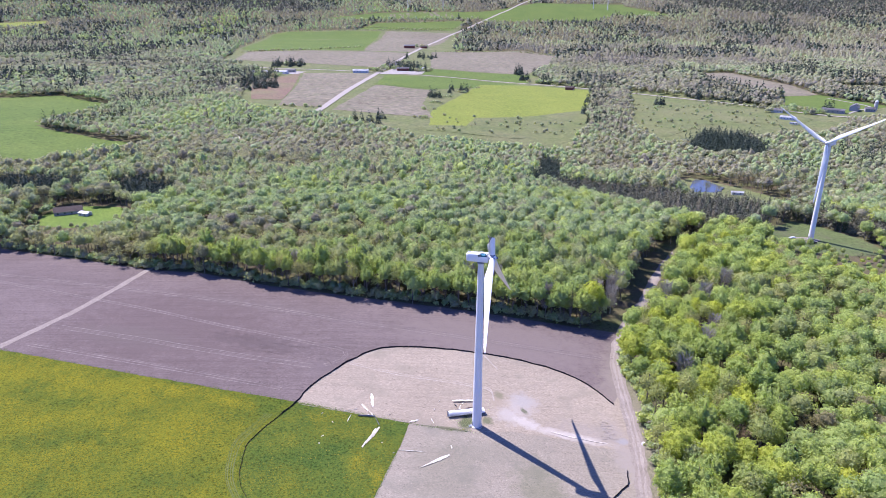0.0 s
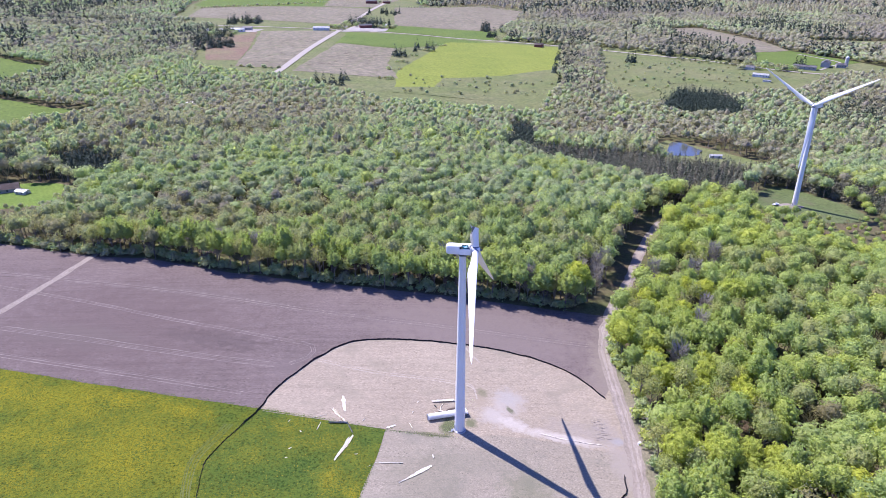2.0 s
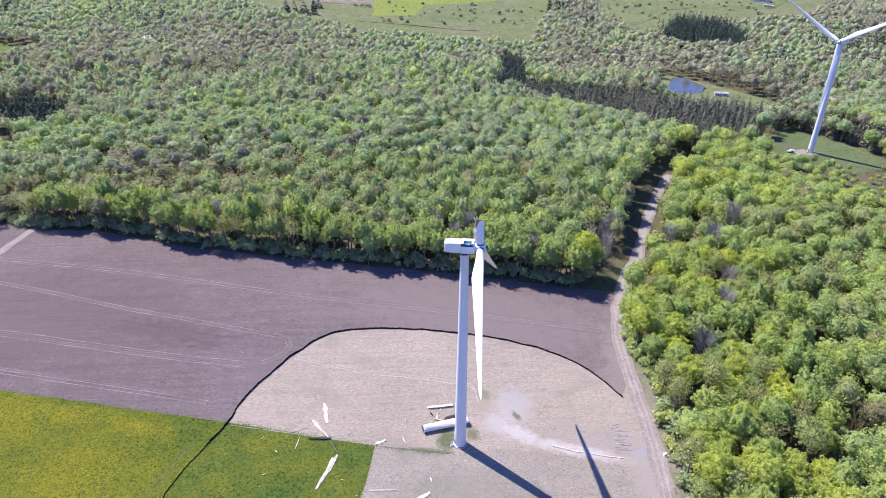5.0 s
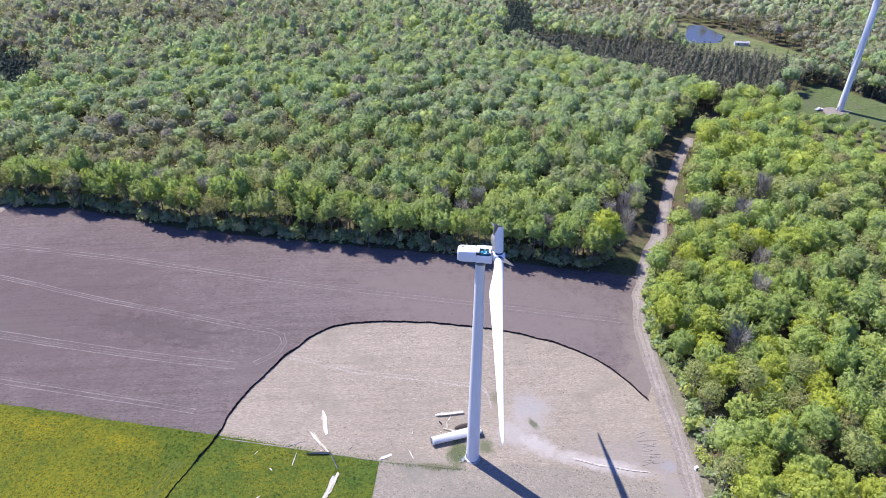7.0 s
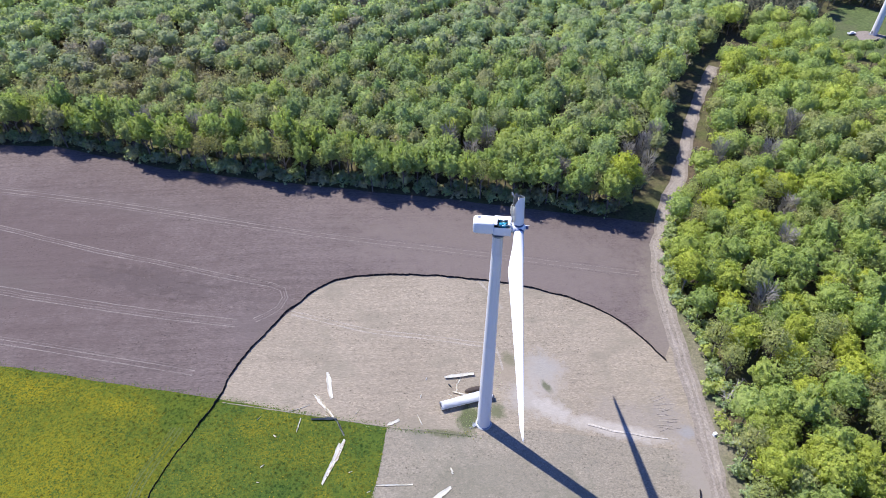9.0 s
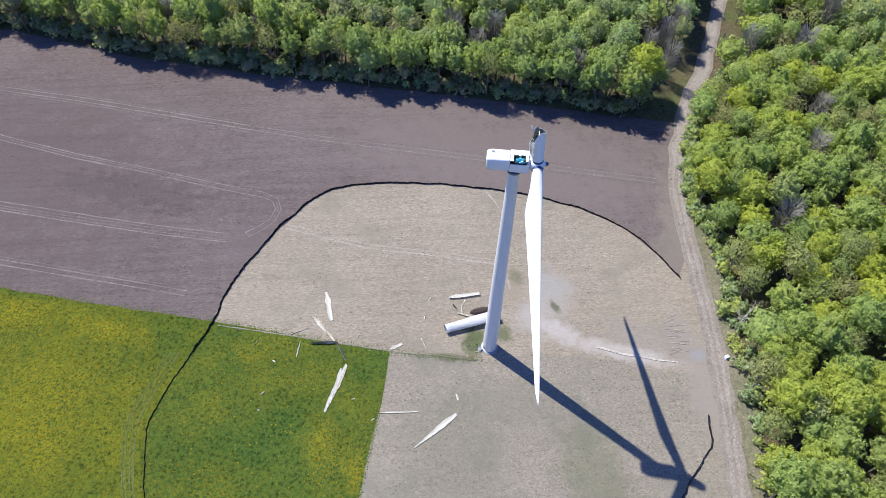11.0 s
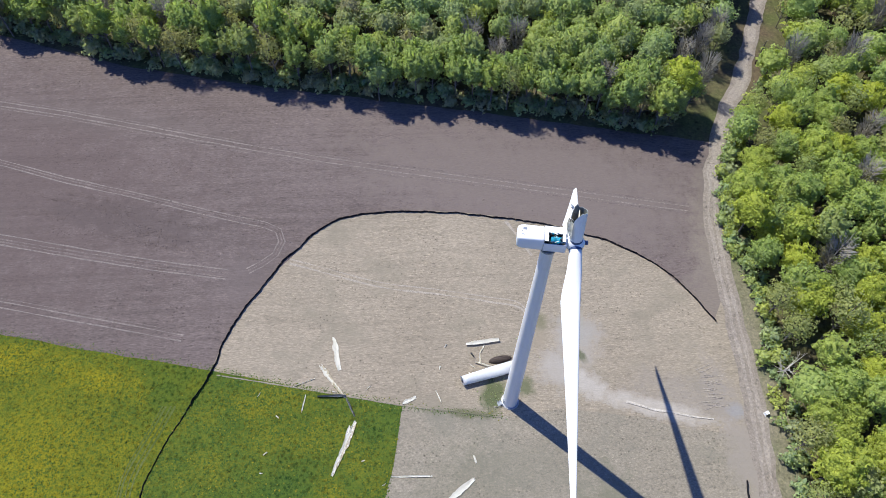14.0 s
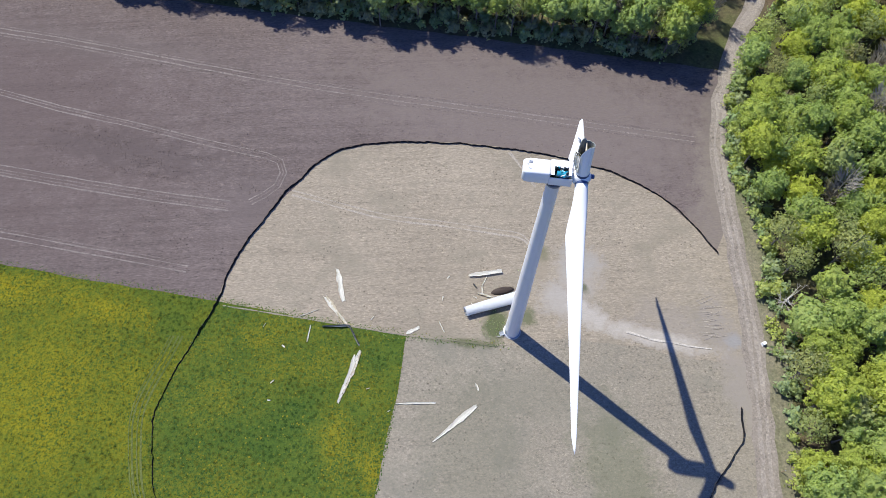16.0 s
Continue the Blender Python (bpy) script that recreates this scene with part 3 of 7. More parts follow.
FAR_FIELDS = [
    ("green_crop", M_CROP, [(-1150, 1190), (-797, 1231), (-704, 1266), (-620, 1195), (-557, 1162), (-535, 1090), (-548, 1010), (-578, 962), (-546, 932), (-503, 907), (-433, 864), (-377, 844), (-358, 838), (-364, 799), (-382, 757), (-403, 717), (-429, 700), (-480, 685), (-850, 650)]),
    ("lawn", M_LAWN, [(-336, 545), (-334, 566), (-306, 574), (-283, 570), (-258, 550), (-256, 534), (-270, 518), (-300, 512), (-326, 520)]),
    ("lawn", M_CLEARING, [(258, 540), (270, 558), (288, 574), (312, 590), (326, 582), (336, 564), (347, 544), (350, 526), (345, 505), (320, 500), (300, 503), (272, 512)]),
    ("pond_bank", M_PASTURE, [(240, 735), (288, 785), (322, 740), (350, 668), (330, 645), (300, 648), (262, 655), (245, 680)]),
    ("tan_field", M_TAN, [(-345, 1690), (-189, 1712), (-168, 1690), (-215, 1165), (-289, 1176), (-305, 1400)]),
    ("weedy_field", M_RUST, [(-420, 1500), (-352, 1690), (-309, 1400), (-295, 1240), (-350, 1240)]),
    ("tan_field", M_TAN, [(-150, 1490), (-28, 1425), (-42, 1240), (-20, 1090), (-190, 1140)]),
    ("green_crop", M_CROP, [(-146, 1695), (20, 1672), (170, 1592), (74, 1512), (-30, 1440), (-156, 1500)]),
    ("yellow_crop", M_YELLOW, [(77, 1570), (180, 1580), (318, 1500), (246, 1223), (148, 1152), (46, 1110), (30, 1033), (-25, 1019), (-23, 1165)]),
    ("pasture", M_PASTURE, [(46, 1110), (148, 1152), (246, 1223), (222, 1060), (191, 974), (90, 960), (-40, 985), (-25, 1019), (30, 1033)]),
    ("pasture", M_PASTURE, [(385, 1448), (453, 1345), (560, 1170), (640, 1180), (560, 1085), (470, 1110), (404, 1080), (320, 990), (290, 1059)]),
    ("tan_field", M_TAN, [(649, 1870), (768, 1906), (800, 1600), (778, 1449), (698, 1428), (640, 1640)]),
    ("green_crop", M_CROP, [(686, 1424), (779, 1445), (830, 1290), (705, 1210), (594, 1205)]),
    ("tan_field", M_TAN, [(-614, 2021), (-658, 2343), (-471, 2415), (-248, 2410), (-130, 2380), (-160, 1860), (-280, 1900), (-400, 1950)]),
    ("green_crop", M_CROP, [(-719, 2469), (-792, 3247), (-745, 3350), (-313, 3400), (-303, 2681), (-290, 2450), (-476, 2441), (-665, 2367)]),
    ("tan_field", M_TAN, [(-288, 3400), (30, 3400), (-30, 2900), (-115, 2440), (-285, 2440), (-296, 2660)]),
    ("tan_field", M_TAN, [(-52, 2464), (276, 2657), (379, 2430), (300, 2050), (206, 1816), (-43, 1885)]),
    ("green_crop", M_CROP, [(-140, 1740), (20, 1700), (190, 1615), (215, 1800), (-60, 1870)]),
    ("green_crop", M_CROP, [(-436, 3441), (-356, 3635), (100, 3780), (20, 3484)]),
    ("green_crop", M_CROP, [(-660, 3768), (-384, 3936), (300, 4120), (200, 3880), (-419, 3746)]),
    ("green_crop", M_CROP, [(240, 4100), (550, 4440), (1075, 4388), (982, 4066), (796, 3804), (180, 3770)]),
    ("green_crop", M_CROP, [(-1700, 2700), (-1250, 2750), (-1300, 2900), (-1700, 2880)]),
    ("green_crop", M_YELLOW, [(-2300, 3560), (-2042, 3640), (-1987, 3510), (-2250, 3420)]),
    ("green_crop", M_CROP, [(862, 4424), (1047, 4322), (1260, 4013), (966, 3971), (878, 4155)]),
    ("tan_field", M_TAN, [(-399, 3866), (-3, 4047), (80, 3900), (-250, 3790)]),
    ("pasture", M_PASTURE, [(880, 1540), (1100, 1480), (1100, 1600), (900, 1640)]),
]
FARMLAND = [(-430, 1480), (-350, 1160), (-280, 1090), (-200, 1050), (-35, 895), (80, 880), (160, 890), (195, 990), (235, 1150), (300, 1420), (345, 1470), (385, 1448), (285, 990), (295, 930), (385, 960), (560, 1000), (660, 1120), (850, 1180), (830, 1300), (778, 1449), (690, 1424), (600, 1225), (555, 1325), (400, 1490), (225, 1615), (225, 1800), (390, 2430), (276, 2670), (30, 2560), (40, 3420), (110, 3800), (-360, 3650), (-440, 3440), (-760, 3370), (-810, 3240), (-730, 2460), (-640, 2000), (-480, 1790)]
tagged(patch("farmland", FARMLAND, 0.55, M_PASTURE, 100, 5, 25), "open grassy farmland between the far woods", "field", kind="structure")
for nm, mt, poly in FAR_FIELDS:
    far = min(p[1] for p in poly) > 900
    tagged(patch(nm, poly, 0.9 if far else 0.2, mt, 100 if far else 25, 5 if far else 1.0, 25 if far else 5), {"green_crop": "smooth green crop field", "tan_field": "bare tan field", "yellow_crop": "yellow-green crop field", "pasture": "rough green pasture", "lawn": "mown green clearing", "pond_bank": "grassy bank round the pond", "weedy_field": "rusty weed-grown field"}[nm], "field", kind="structure")
ROAD_H = [(-1300, 1990), (-733, 1890), (-570, 1850), (-449, 1794), (-362, 1780), (-212, 1748), (-126, 1728), (-14, 1693), (188, 1610), (322, 1521), (392, 1458), (470, 1385), (555, 1304), (650, 1185), (737, 1151), (900, 1080)]
ROAD_V = [(-214, 1080), (-207, 1161), (-195, 1408), (-170, 1720), (-143, 2080), (-110, 2479), (-26, 3163), (112, 3603), (281, 3997), (356, 4152), (461, 4424), (544, 4640)]
tagged(ribbon("country_road", ROAD_H, 9, 1.2, M_ROAD, 20, 0.1, 3), "pale country road between fields", "road", kind="structure")
tagged(ribbon("country_road", ROAD_V, 12, 1.3, M_ROAD, 25, 0.1, 3), "straight pale country road to the horizon", "road", kind="structure")
tagged(ribbon("farm_lane", [(705, 1205), (740, 1240), (790, 1290), (770, 1400)], 5, 1.1, M_GRAVEL, 15, 0.1, 3), "curved gravel farm lane", "road", kind="structure")
tagged(patch("gravel_yard", [(-420, 1650), (-355, 1665), (-345, 1720), (-400, 1725)], 1.0, M_GRAVEL, 100, 2, 15), "pale gravel farmyard", "yard", kind="structure")
tagged(patch("gravel_yard", [(-165, 1700), (-60, 1730), (-50, 1860), (-140, 1850)], 1.0, M_GRAVEL, 100, 2, 15), "pale gravel farmyard", "yard", kind="structure")
tagged(patch("gravel_pad_far", [(288, 530), (290, 543), (301, 545), (310, 537), (304, 530)], 0.4, M_DIRTROAD, 25, 2, 3), "pale gravel pad round a turbine foot", "gravel pad", kind="structure")
pond = patch("pond", [(276, 750), (287, 766), (298, 760), (306, 729), (286, 702), (264, 690), (261, 710)], 0.5, M_WATER, 100, 2.5, 4)
for v in pond.data.vertices:
    v.co.z = gz(283, 728) + 1.3
tagged(pond, "still grey pond among bare trees", "pond", kind="structure")


# ---- wind turbines ----
def blade_rings(length, r0=0.0, r1=1.0):
    """Sections of a blade along +z; the chord lies along x (nose at +x), the thickness along y."""
    rings = []
    st = [0, 0.02, 0.045, 0.08, 0.12, 0.16, 0.2, 0.26, 0.34, 0.44, 0.55, 0.66, 0.77, 0.87, 0.94, 0.98, 1.0]
    st = [s for s in st if r0 <= s <= r1]
    for s in st:
        root = max(0.0, 1 - s / 0.22)
        root = root * root * (3 - 2 * root)
        chord = 2.35 * root + (1 - root) * (3.55 - 2.85 * min(1, max(0, (s - 0.2) / 0.8)) ** 0.9)
        if s > 0.93:
            chord *= max(0.12, 1 - ((s - 0.93) / 0.07) ** 2 * 0.9)
        thick = 2.35 * root + (1 - root) * max(0.05, chord * (0.30 - 0.16 * s))
        twist = radians(12 * (1 - s) ** 2)
        sweep = -0.25 * chord * (1 - root)
        ring = []
        n = 20
        for i in range(n):
            a = 2 * math.pi * i / n
            cx, cy = math.cos(a), math.sin(a)
            x = chord / 2 * cx + sweep
            taper = root + (1 - root) * (0.28 + 0.72 * (0.5 + 0.5 * cx) ** 0.7)
            y = thick / 2 * cy * taper
            ring.append((x * math.cos(twist) - y * math.sin(twist), x * math.sin(twist) + y * math.cos(twist), s * length))
        rings.append(ring)
    return rings


def rotor_frame(axis_az, tilt):
    """The rotor's axes: a along the shaft, s level, u up in the rotor's plane."""
    a = Vector((math.cos(axis_az) * math.cos(tilt), math.sin(axis_az) * math.cos(tilt), math.sin(tilt)))
    s = Vector((-math.sin(axis_az), math.cos(axis_az), 0))
    return a, s, a.cross(s)


def blade_matrix(hub, axes, angle, turn=0.0, cone=2.5, start=1.15):
    """The place of a feathered blade on the hub; its nose faces along the shaft."""
    a, s, u = axes
    d = (s * math.cos(angle) + u * math.sin(angle)) * math.cos(radians(cone)) + a * math.sin(radians(cone))
    d.normalize()
    x = (a - d * a.dot(d)).normalized()
    y = d.cross(x)
    m = Matrix((x, y, d)).transposed().to_4x4()
    return Matrix.Translation(hub + d * start) @ m @ Matrix.Rotation(turn, 4, "Z")


def build_tower(t, height, r0, r1):
    def rad(z):
        return r0 + (r1 - r0) * (z / height) ** 1.05
    cuts = [0.35, height * 0.3, height * 0.62, height]
    for z0, z1 in zip(cuts, cuts[1:]):
        sec = part("tower_section", loft([circle(rad(z0 + (z1 - z0) * i / 6), z0 + (z1 - z0) * i / 6, 48) for i in range(7)], False), M_TOWER, t, "", True)
        if z1 < height:
            part("flange", loft([circle(rad(z1) + 0.012, z1 - 0.05, 48), circle(rad(z1) + 0.012, z1 + 0.05, 48)]), M_TOWER, sec)
    part("foundation", loft([circle(r0 + 0.45, -1.2, 40), circle(r0 + 0.45, 0.22, 40), circle(r0 + 0.38, 0.36, 40)]), M_CONC, t, "round concrete foundation ring")
    base = part("base_flange", loft([circle(r0 + 0.22, 0.34, 48), circle(r0 + 0.22, 0.55, 48), circle(r0 + 0.03, 0.62, 48)]), M_STEEL, t, "grey bolted base flange")
    bm = bmesh.new()
    a = radians(-168)
    m = Matrix.Translation((math.cos(a) * (r0 - 0.02), math.sin(a) * (r0 - 0.02), 2.0)) @ Matrix.Rotation(a, 4, "Z")
    box(bm, (0, 0, 0), (0.16, 1.0, 2.2), 0.05, m)
    part("door", bm, M_STEEL, t, "grey steel tower door")
    bm = bmesh.new()
    m = Matrix.Rotation(a, 4, "Z")
    for i in range(4):
        box(bm, (r0 + 0.5 + 0.3 * i, 0, 0.85 - 0.2 * i), (0.3, 1.2, 0.06), 0, m)
    for sy in (-0.6, 0.6):
        box(bm, (r0 + 0.9, sy, 1.1), (1.2, 0.05, 0.05), 0, m)
        for i in range(3):
            box(bm, (r0 + 0.4 + 0.5 * i, sy, 0.75), (0.05, 0.05, 0.8), 0, m)
    part("door_steps", bm, M_STEEL, t, "grey steel entrance steps")


def nacelle_box(x0, x1, w, z0, z1, b=0.45):
    """A long box with rounded edges, along x."""
    rings = []
    for x, k in ((x0, 0.80), (x0 + 0.5, 0.95), (x0 + 1.2, 1.0), (x1 - 0.3, 1.0), (x1, 0.96)):
        hw, zc, hh = w / 2 * k, (z0 + z1) / 2, (z1 - z0) / 2 * k
        rr = b * k
        ring = []
        for cx, cz, a0 in ((hw - rr, hh - rr, 0), (-hw + rr, hh - rr, 90), (-hw + rr, -hh + rr, 180), (hw - rr, -hh + rr, 270)):
            for i in range(4):
                a = radians(a0 + 30 * i)
                ring.append((x, cx + rr * math.cos(a), zc + cz + rr * math.sin(a)))
        rings.append(ring)
    return loft(rings)


def hub_parts(t, hub, axes):
    a, s, u = axes
    m = Matrix.Translation(hub) @ Matrix((s, u, a)).transposed().to_4x4()
    prof = [(-1.5, 1.15), (-1.1, 1.35), (-0.3, 1.45), (0.6, 1.4), (1.1, 1.15), (1.5, 0.75), (1.7, 0.25)]
    bm = loft([circle(r, z, 28) for z, r in prof])
    bmesh.ops.transform(bm, matrix=m, verts=bm.verts)
    part("spinner", bm, M_BLADE, t, "white rotor hub cover", True)
    bm = loft([circle(0.42, -0.1, 16), circle(0.42, 0.75, 16), circle(0.25, 0.85, 16)])
    bmesh.ops.transform(bm, matrix=m @ pose(0.35, -0.25, 1.45), verts=bm.verts)
    part("pitch_motor", bm, M_BEARING, t, "dark blue drive on the hub")
    bm = loft([circle(1.05, -2.5, 24), circle(1.05, -1.35, 24)])
    bmesh.ops.transform(bm, matrix=m, verts=bm.verts)
    part("main_shaft", bm, M_STEEL, t, "grey main shaft housing")


def whole_blade(t, m, length):
    bm = loft(blade_rings(length))
    bmesh.ops.transform(bm, matrix=m, verts=bm.verts)
    b = part("blade", bm, M_BLADE, t, "long white blade", True)
    bm = loft([circle(1.24, -0.3, 28), circle(1.24, 0.16, 28)])
    bmesh.ops.transform(bm, matrix=m, verts=bm.verts)
    part("pitch_bearing", bm, M_BEARING, b, "bearing ring at the root, its shading painted dark blue")


def broken_blade(t, m, length):
    """The root of the lost blade: an open shell with a torn rim and a long split."""
    rnd = random.Random(5)
    n = 20
    zs = [0, 1.0, 2.2, 3.4, 4.6, 5.6, length]
    bm = bmesh.new()
    outer, inner = [], []
    tear = [0.0] * n
    for i in range(n):
        a = 2 * math.pi * i / n
        split = max(0.0, math.cos(a - radians(200))) ** 3
        tear[i] = 1 - 0.46 * split - rnd.uniform(0, 0.10)
    for z in zs:
        ro, ri = [], []
        for i in range(n):
            a = 2 * math.pi * i / n
            zz = z * tear[i]
            f = zz / length
            rx, ry = 1.2 + 0.24 * f, 1.2 + 0.05 * f
            ro.append(bm.verts.new((math.cos(a) * rx - 0.3 * f, math.sin(a) * ry, zz)))
            ri.append(bm.verts.new((math.cos(a) * (rx - 0.12) - 0.3 * f, math.sin(a) * (ry - 0.12), zz)))
        outer.append(ro)
        inner.append(ri)
    for A, B in zip(outer, outer[1:]):
        for i in range(n):
            bm.faces.new((A[i], A[(i + 1) % n], B[(i + 1) % n], B[i])).material_index = 0
    for A, B in zip(inner, inner[1:]):
        for i in range(n):
            bm.faces.new((B[i], B[(i + 1) % n], A[(i + 1) % n], A[i])).material_index = 1
    for i in range(n):
        bm.faces.new((outer[-1][i], outer[-1][(i + 1) % n], inner[-1][(i + 1) % n], inner[-1][i])).material_index = 1
    bmesh.ops.transform(bm, matrix=m, verts=bm.verts)
    b = part("blade_stump", bm, [M_BLADE, M_BLADE_IN], t, "snapped white blade stump with a torn hollow end")
    bm = bmesh.new()
    box(bm, (-0.25, 0, length * 0.44), (0.14, 2.05, length * 0.86), 0.03, m)
    part("shear_web", bm, M_FOAM, b, "pale inner web of the blade")
    # a broad flap of skin peeled down over the hub side
    bm = bmesh.new()
    rows = []
    for j in range(8):
        f = j / 7
        row = []
        for i in range(6):
            a = radians(158 + 15 * i)
            r = 1.34 + 0.75 * math.sin(f * 2.2) * (0.6 + 0.4 * math.sin(i * 1.3)) + rnd.uniform(-0.05, 0.05)
            row.append(bm.verts.new((math.cos(a) * r, math.sin(a) * r * 0.95, length * (0.10 + 0.52 * f) + (rnd.uniform(-0.7, 0.5) if j == 7 else 0))))
        rows.append(row)
    for A, B in zip(rows, rows[1:]):
        for i in range(5):
            bm.faces.new((A[i], A[i + 1], B[i + 1], B[i]))
    bmesh.ops.solidify(bm, geom=bm.faces[:], thickness=0.07)
    bmesh.ops.transform(bm, matrix=m, verts=bm.verts)
    part("peeled_skin", bm, M_SHARD, b, "crumpled pale skin peeled off the stump")
    # torn skin and fibres round the rim
    for k in range(9):
        bm = bmesh.new()
        a = radians(150 + 12 * k + rnd.uniform(-5, 5)) if k < 6 else rnd.uniform(0, 6.28)
        z0 = length * (0.35 + 0.07 * k) if k < 6 else length * 0.93
        w, h = rnd.uniform(0.2, 0.45), rnd.uniform(0.4, 1.1)
        p = Vector((math.cos(a) * 1.45, math.sin(a) * 1.2, z0))
        o = Vector((math.cos(a), math.sin(a), 0))
        tng = Vector((-math.sin(a), math.cos(a), 0))
        vs = []
        for j in range(4):
            f = j / 3
            c = p + Vector((0, 0, h * f)) + o * (0.7 * f * f * h * rnd.uniform(0.3, 1))
            ww = w * (1 - 0.7 * f)
            vs.append((bm.verts.new(c - tng * ww), bm.verts.new(c + tng * ww)))
        for A, B in zip(vs, vs[1:]):
            bm.faces.new((A[0], A[1], B[1], B[0]))
        bmesh.ops.solidify(bm, geom=bm.faces[:], thickness=0.06)
        bmesh.ops.transform(bm, matrix=m, verts=bm.verts)
        part("torn_strip", bm, M_BLADE if k % 3 else M_BLADE_IN, b, "torn strip of laminate")
    bm = loft([circle(1.26, -0.3, 28), circle(1.26, 0.16, 28)])
    bmesh.ops.transform(bm, matrix=m, verts=bm.verts)
    part("pitch_bearing", bm, M_BEARING, b, "bearing ring at the root, its shading painted dark blue")


def damaged_nacelle(t, m):
    """The housing, whole at the rear, its roof gone over the gearbox."""
    bm = nacelle_box(-5.9, -1.0, 3.3, -1.6, 1.8)
    bmesh.ops.transform(bm, matrix=m, verts=bm.verts)
    rear = part("nacelle_rear", bm, M_BLADE, t, "white rounded rear housing", True)
    bm = bmesh.new()
    box(bm, (-4.6, 0.6, 1.86), (0.7, 0.5, 0.14), 0.04, m)
    part("roof_hatch", bm, M_STEEL, rear, "grey roof hatch")
    bm = bmesh.new()
    box(bm, (-5.1, -0.5, 2.25), (0.07, 0.07, 0.95), 0, m)
    box(bm, (-5.1, -0.5, 2.7), (0.5, 0.05, 0.05), 0, m)
    part("wind_vane", bm, M_STEEL, rear, "thin mast with wind vane")
    bm = bmesh.new()
    box(bm, (1.05, 0, -1.48), (4.1, 3.24, 0.25), 0.1, m)
    part("nacelle_floor", bm, M_BLADE, t, "white floor shell")
    for sy, top in ((-1.6, 0.8), (1.6, 1.75)):
        bm = bmesh.new()
        box(bm, (1.0, sy, (top - 1.4) / 2), (4.0, 0.14, top + 1.4), 0.05, m)
        part("side_panel", bm, M_BLADE, t, "white side wall of the opened housing")
    bm = bmesh.new()
    box(bm, (2.95, 0, -0.1), (0.3, 3.3, 2.7), 0.1, m)
    part("front_panel", bm, M_BLADE, t, "white front wall")
    bm = bmesh.new()
    box(bm, (0.95, 0.95, 1.74), (3.9, 1.4, 0.12), 0.04, m)
    box(bm, (-0.62, -0.7, 1.735), (0.7, 1.88, 0.11), 0.03, m)
    part("roof_remnant", bm, M_BLADE, t, "what is left of the white roof")
    # dark sheets on floor and rear wall put the inner shade into colour
    bm = bmesh.new()
    box(bm, (1.0, 0, -1.3), (3.8, 3.1, 0.1), 0, m)
    box(bm, (-0.93, 0, 0.1), (0.08, 3.1, 3.0), 0, m)
    part("dark_interior", bm, M_DARK, t, "dark sheets for the shade inside the housing")
    bm = bmesh.new()
    box(bm, (1.5, -0.75, 0.35), (1.9, 1.3, 1.9), 0.25, m)
    gear = part("gearbox", bm, M_NAVY, t, "dark blue gearbox")
    for dx in (0.55, 1.15):
        bm = loft([circle(0.55, -0.5, 18), circle(0.55, 0.5, 18)])
        bmesh.ops.transform(bm, matrix=m @ pose(dx + 0.1, -0.95, 1.15, 0, 90, 0), verts=bm.verts)
        part("cooler", bm, M_TEAL, gear, "teal round cooler")
    for x, y, z, w in ((0.2, -0.7, 0.9, 1.0), (0.3, -1.25, 1.25, 0.7), (2.5, -0.6, 1.4, 0.5)):
        bm = bmesh.new()
        box(bm, (x, y, z), (w, 0.28, 0.3), 0.05, m @ pose(0, 0, 0, 8 * x, 6, 10 * y))
        part("pipe", bm, M_DARK, gear, "dark pipe")
    rnd = random.Random(9)
    for k in range(14):
        bm = bmesh.new()
        box(bm, (0, 0, 0), (rnd.uniform(0.35, 0.9), rnd.uniform(0.12, 0.4), rnd.uniform(0.08, 0.35)), 0.02, m @ pose(rnd.uniform(0.0, 2.5), rnd.uniform(-1.45, 0.15), rnd.uniform(1.3, 1.72), rnd.uniform(-30, 30), rnd.uniform(-25, 25), rnd.uniform(-70, 70)))
        part("loose_fitting", bm, (M_NAVY, M_TEAL, M_DARK, M_TEAL, M_BLADE)[k % 5], gear, "loose broken fitting")
    for k in range(4):
        bm = bmesh.new()
        box(bm, (0, 0, 0), (rnd.uniform(0.3, 0.7), 0.22, 0.05), 0, m @ pose(0.25 + 0.75 * k, 0.24 - 0.14 * (k % 2), 1.76, rnd.uniform(-20, 20), 0, rnd.uniform(-25, 25)))
        part("torn_roof_edge", bm, M_BLADE, t, "ragged torn edge of the roof")
    bm = bmesh.new()
    box(bm, (2.75, -0.75, 1.62), (0.55, 1.5, 0.07), 0, m @ pose(0, 0, 0, 4, -10, 0))
    part("bent_panel", bm, M_BLADE, t, "bent white roof panel")


def whole_nacelle(t, m):
    bm = nacelle_box(-6.4, 2.6, 3.3, -1.6, 1.8)
    bmesh.ops.transform(bm, matrix=m, verts=bm.verts)
    part("nacelle", bm, M_BLADE, t, "white rounded housing", True)


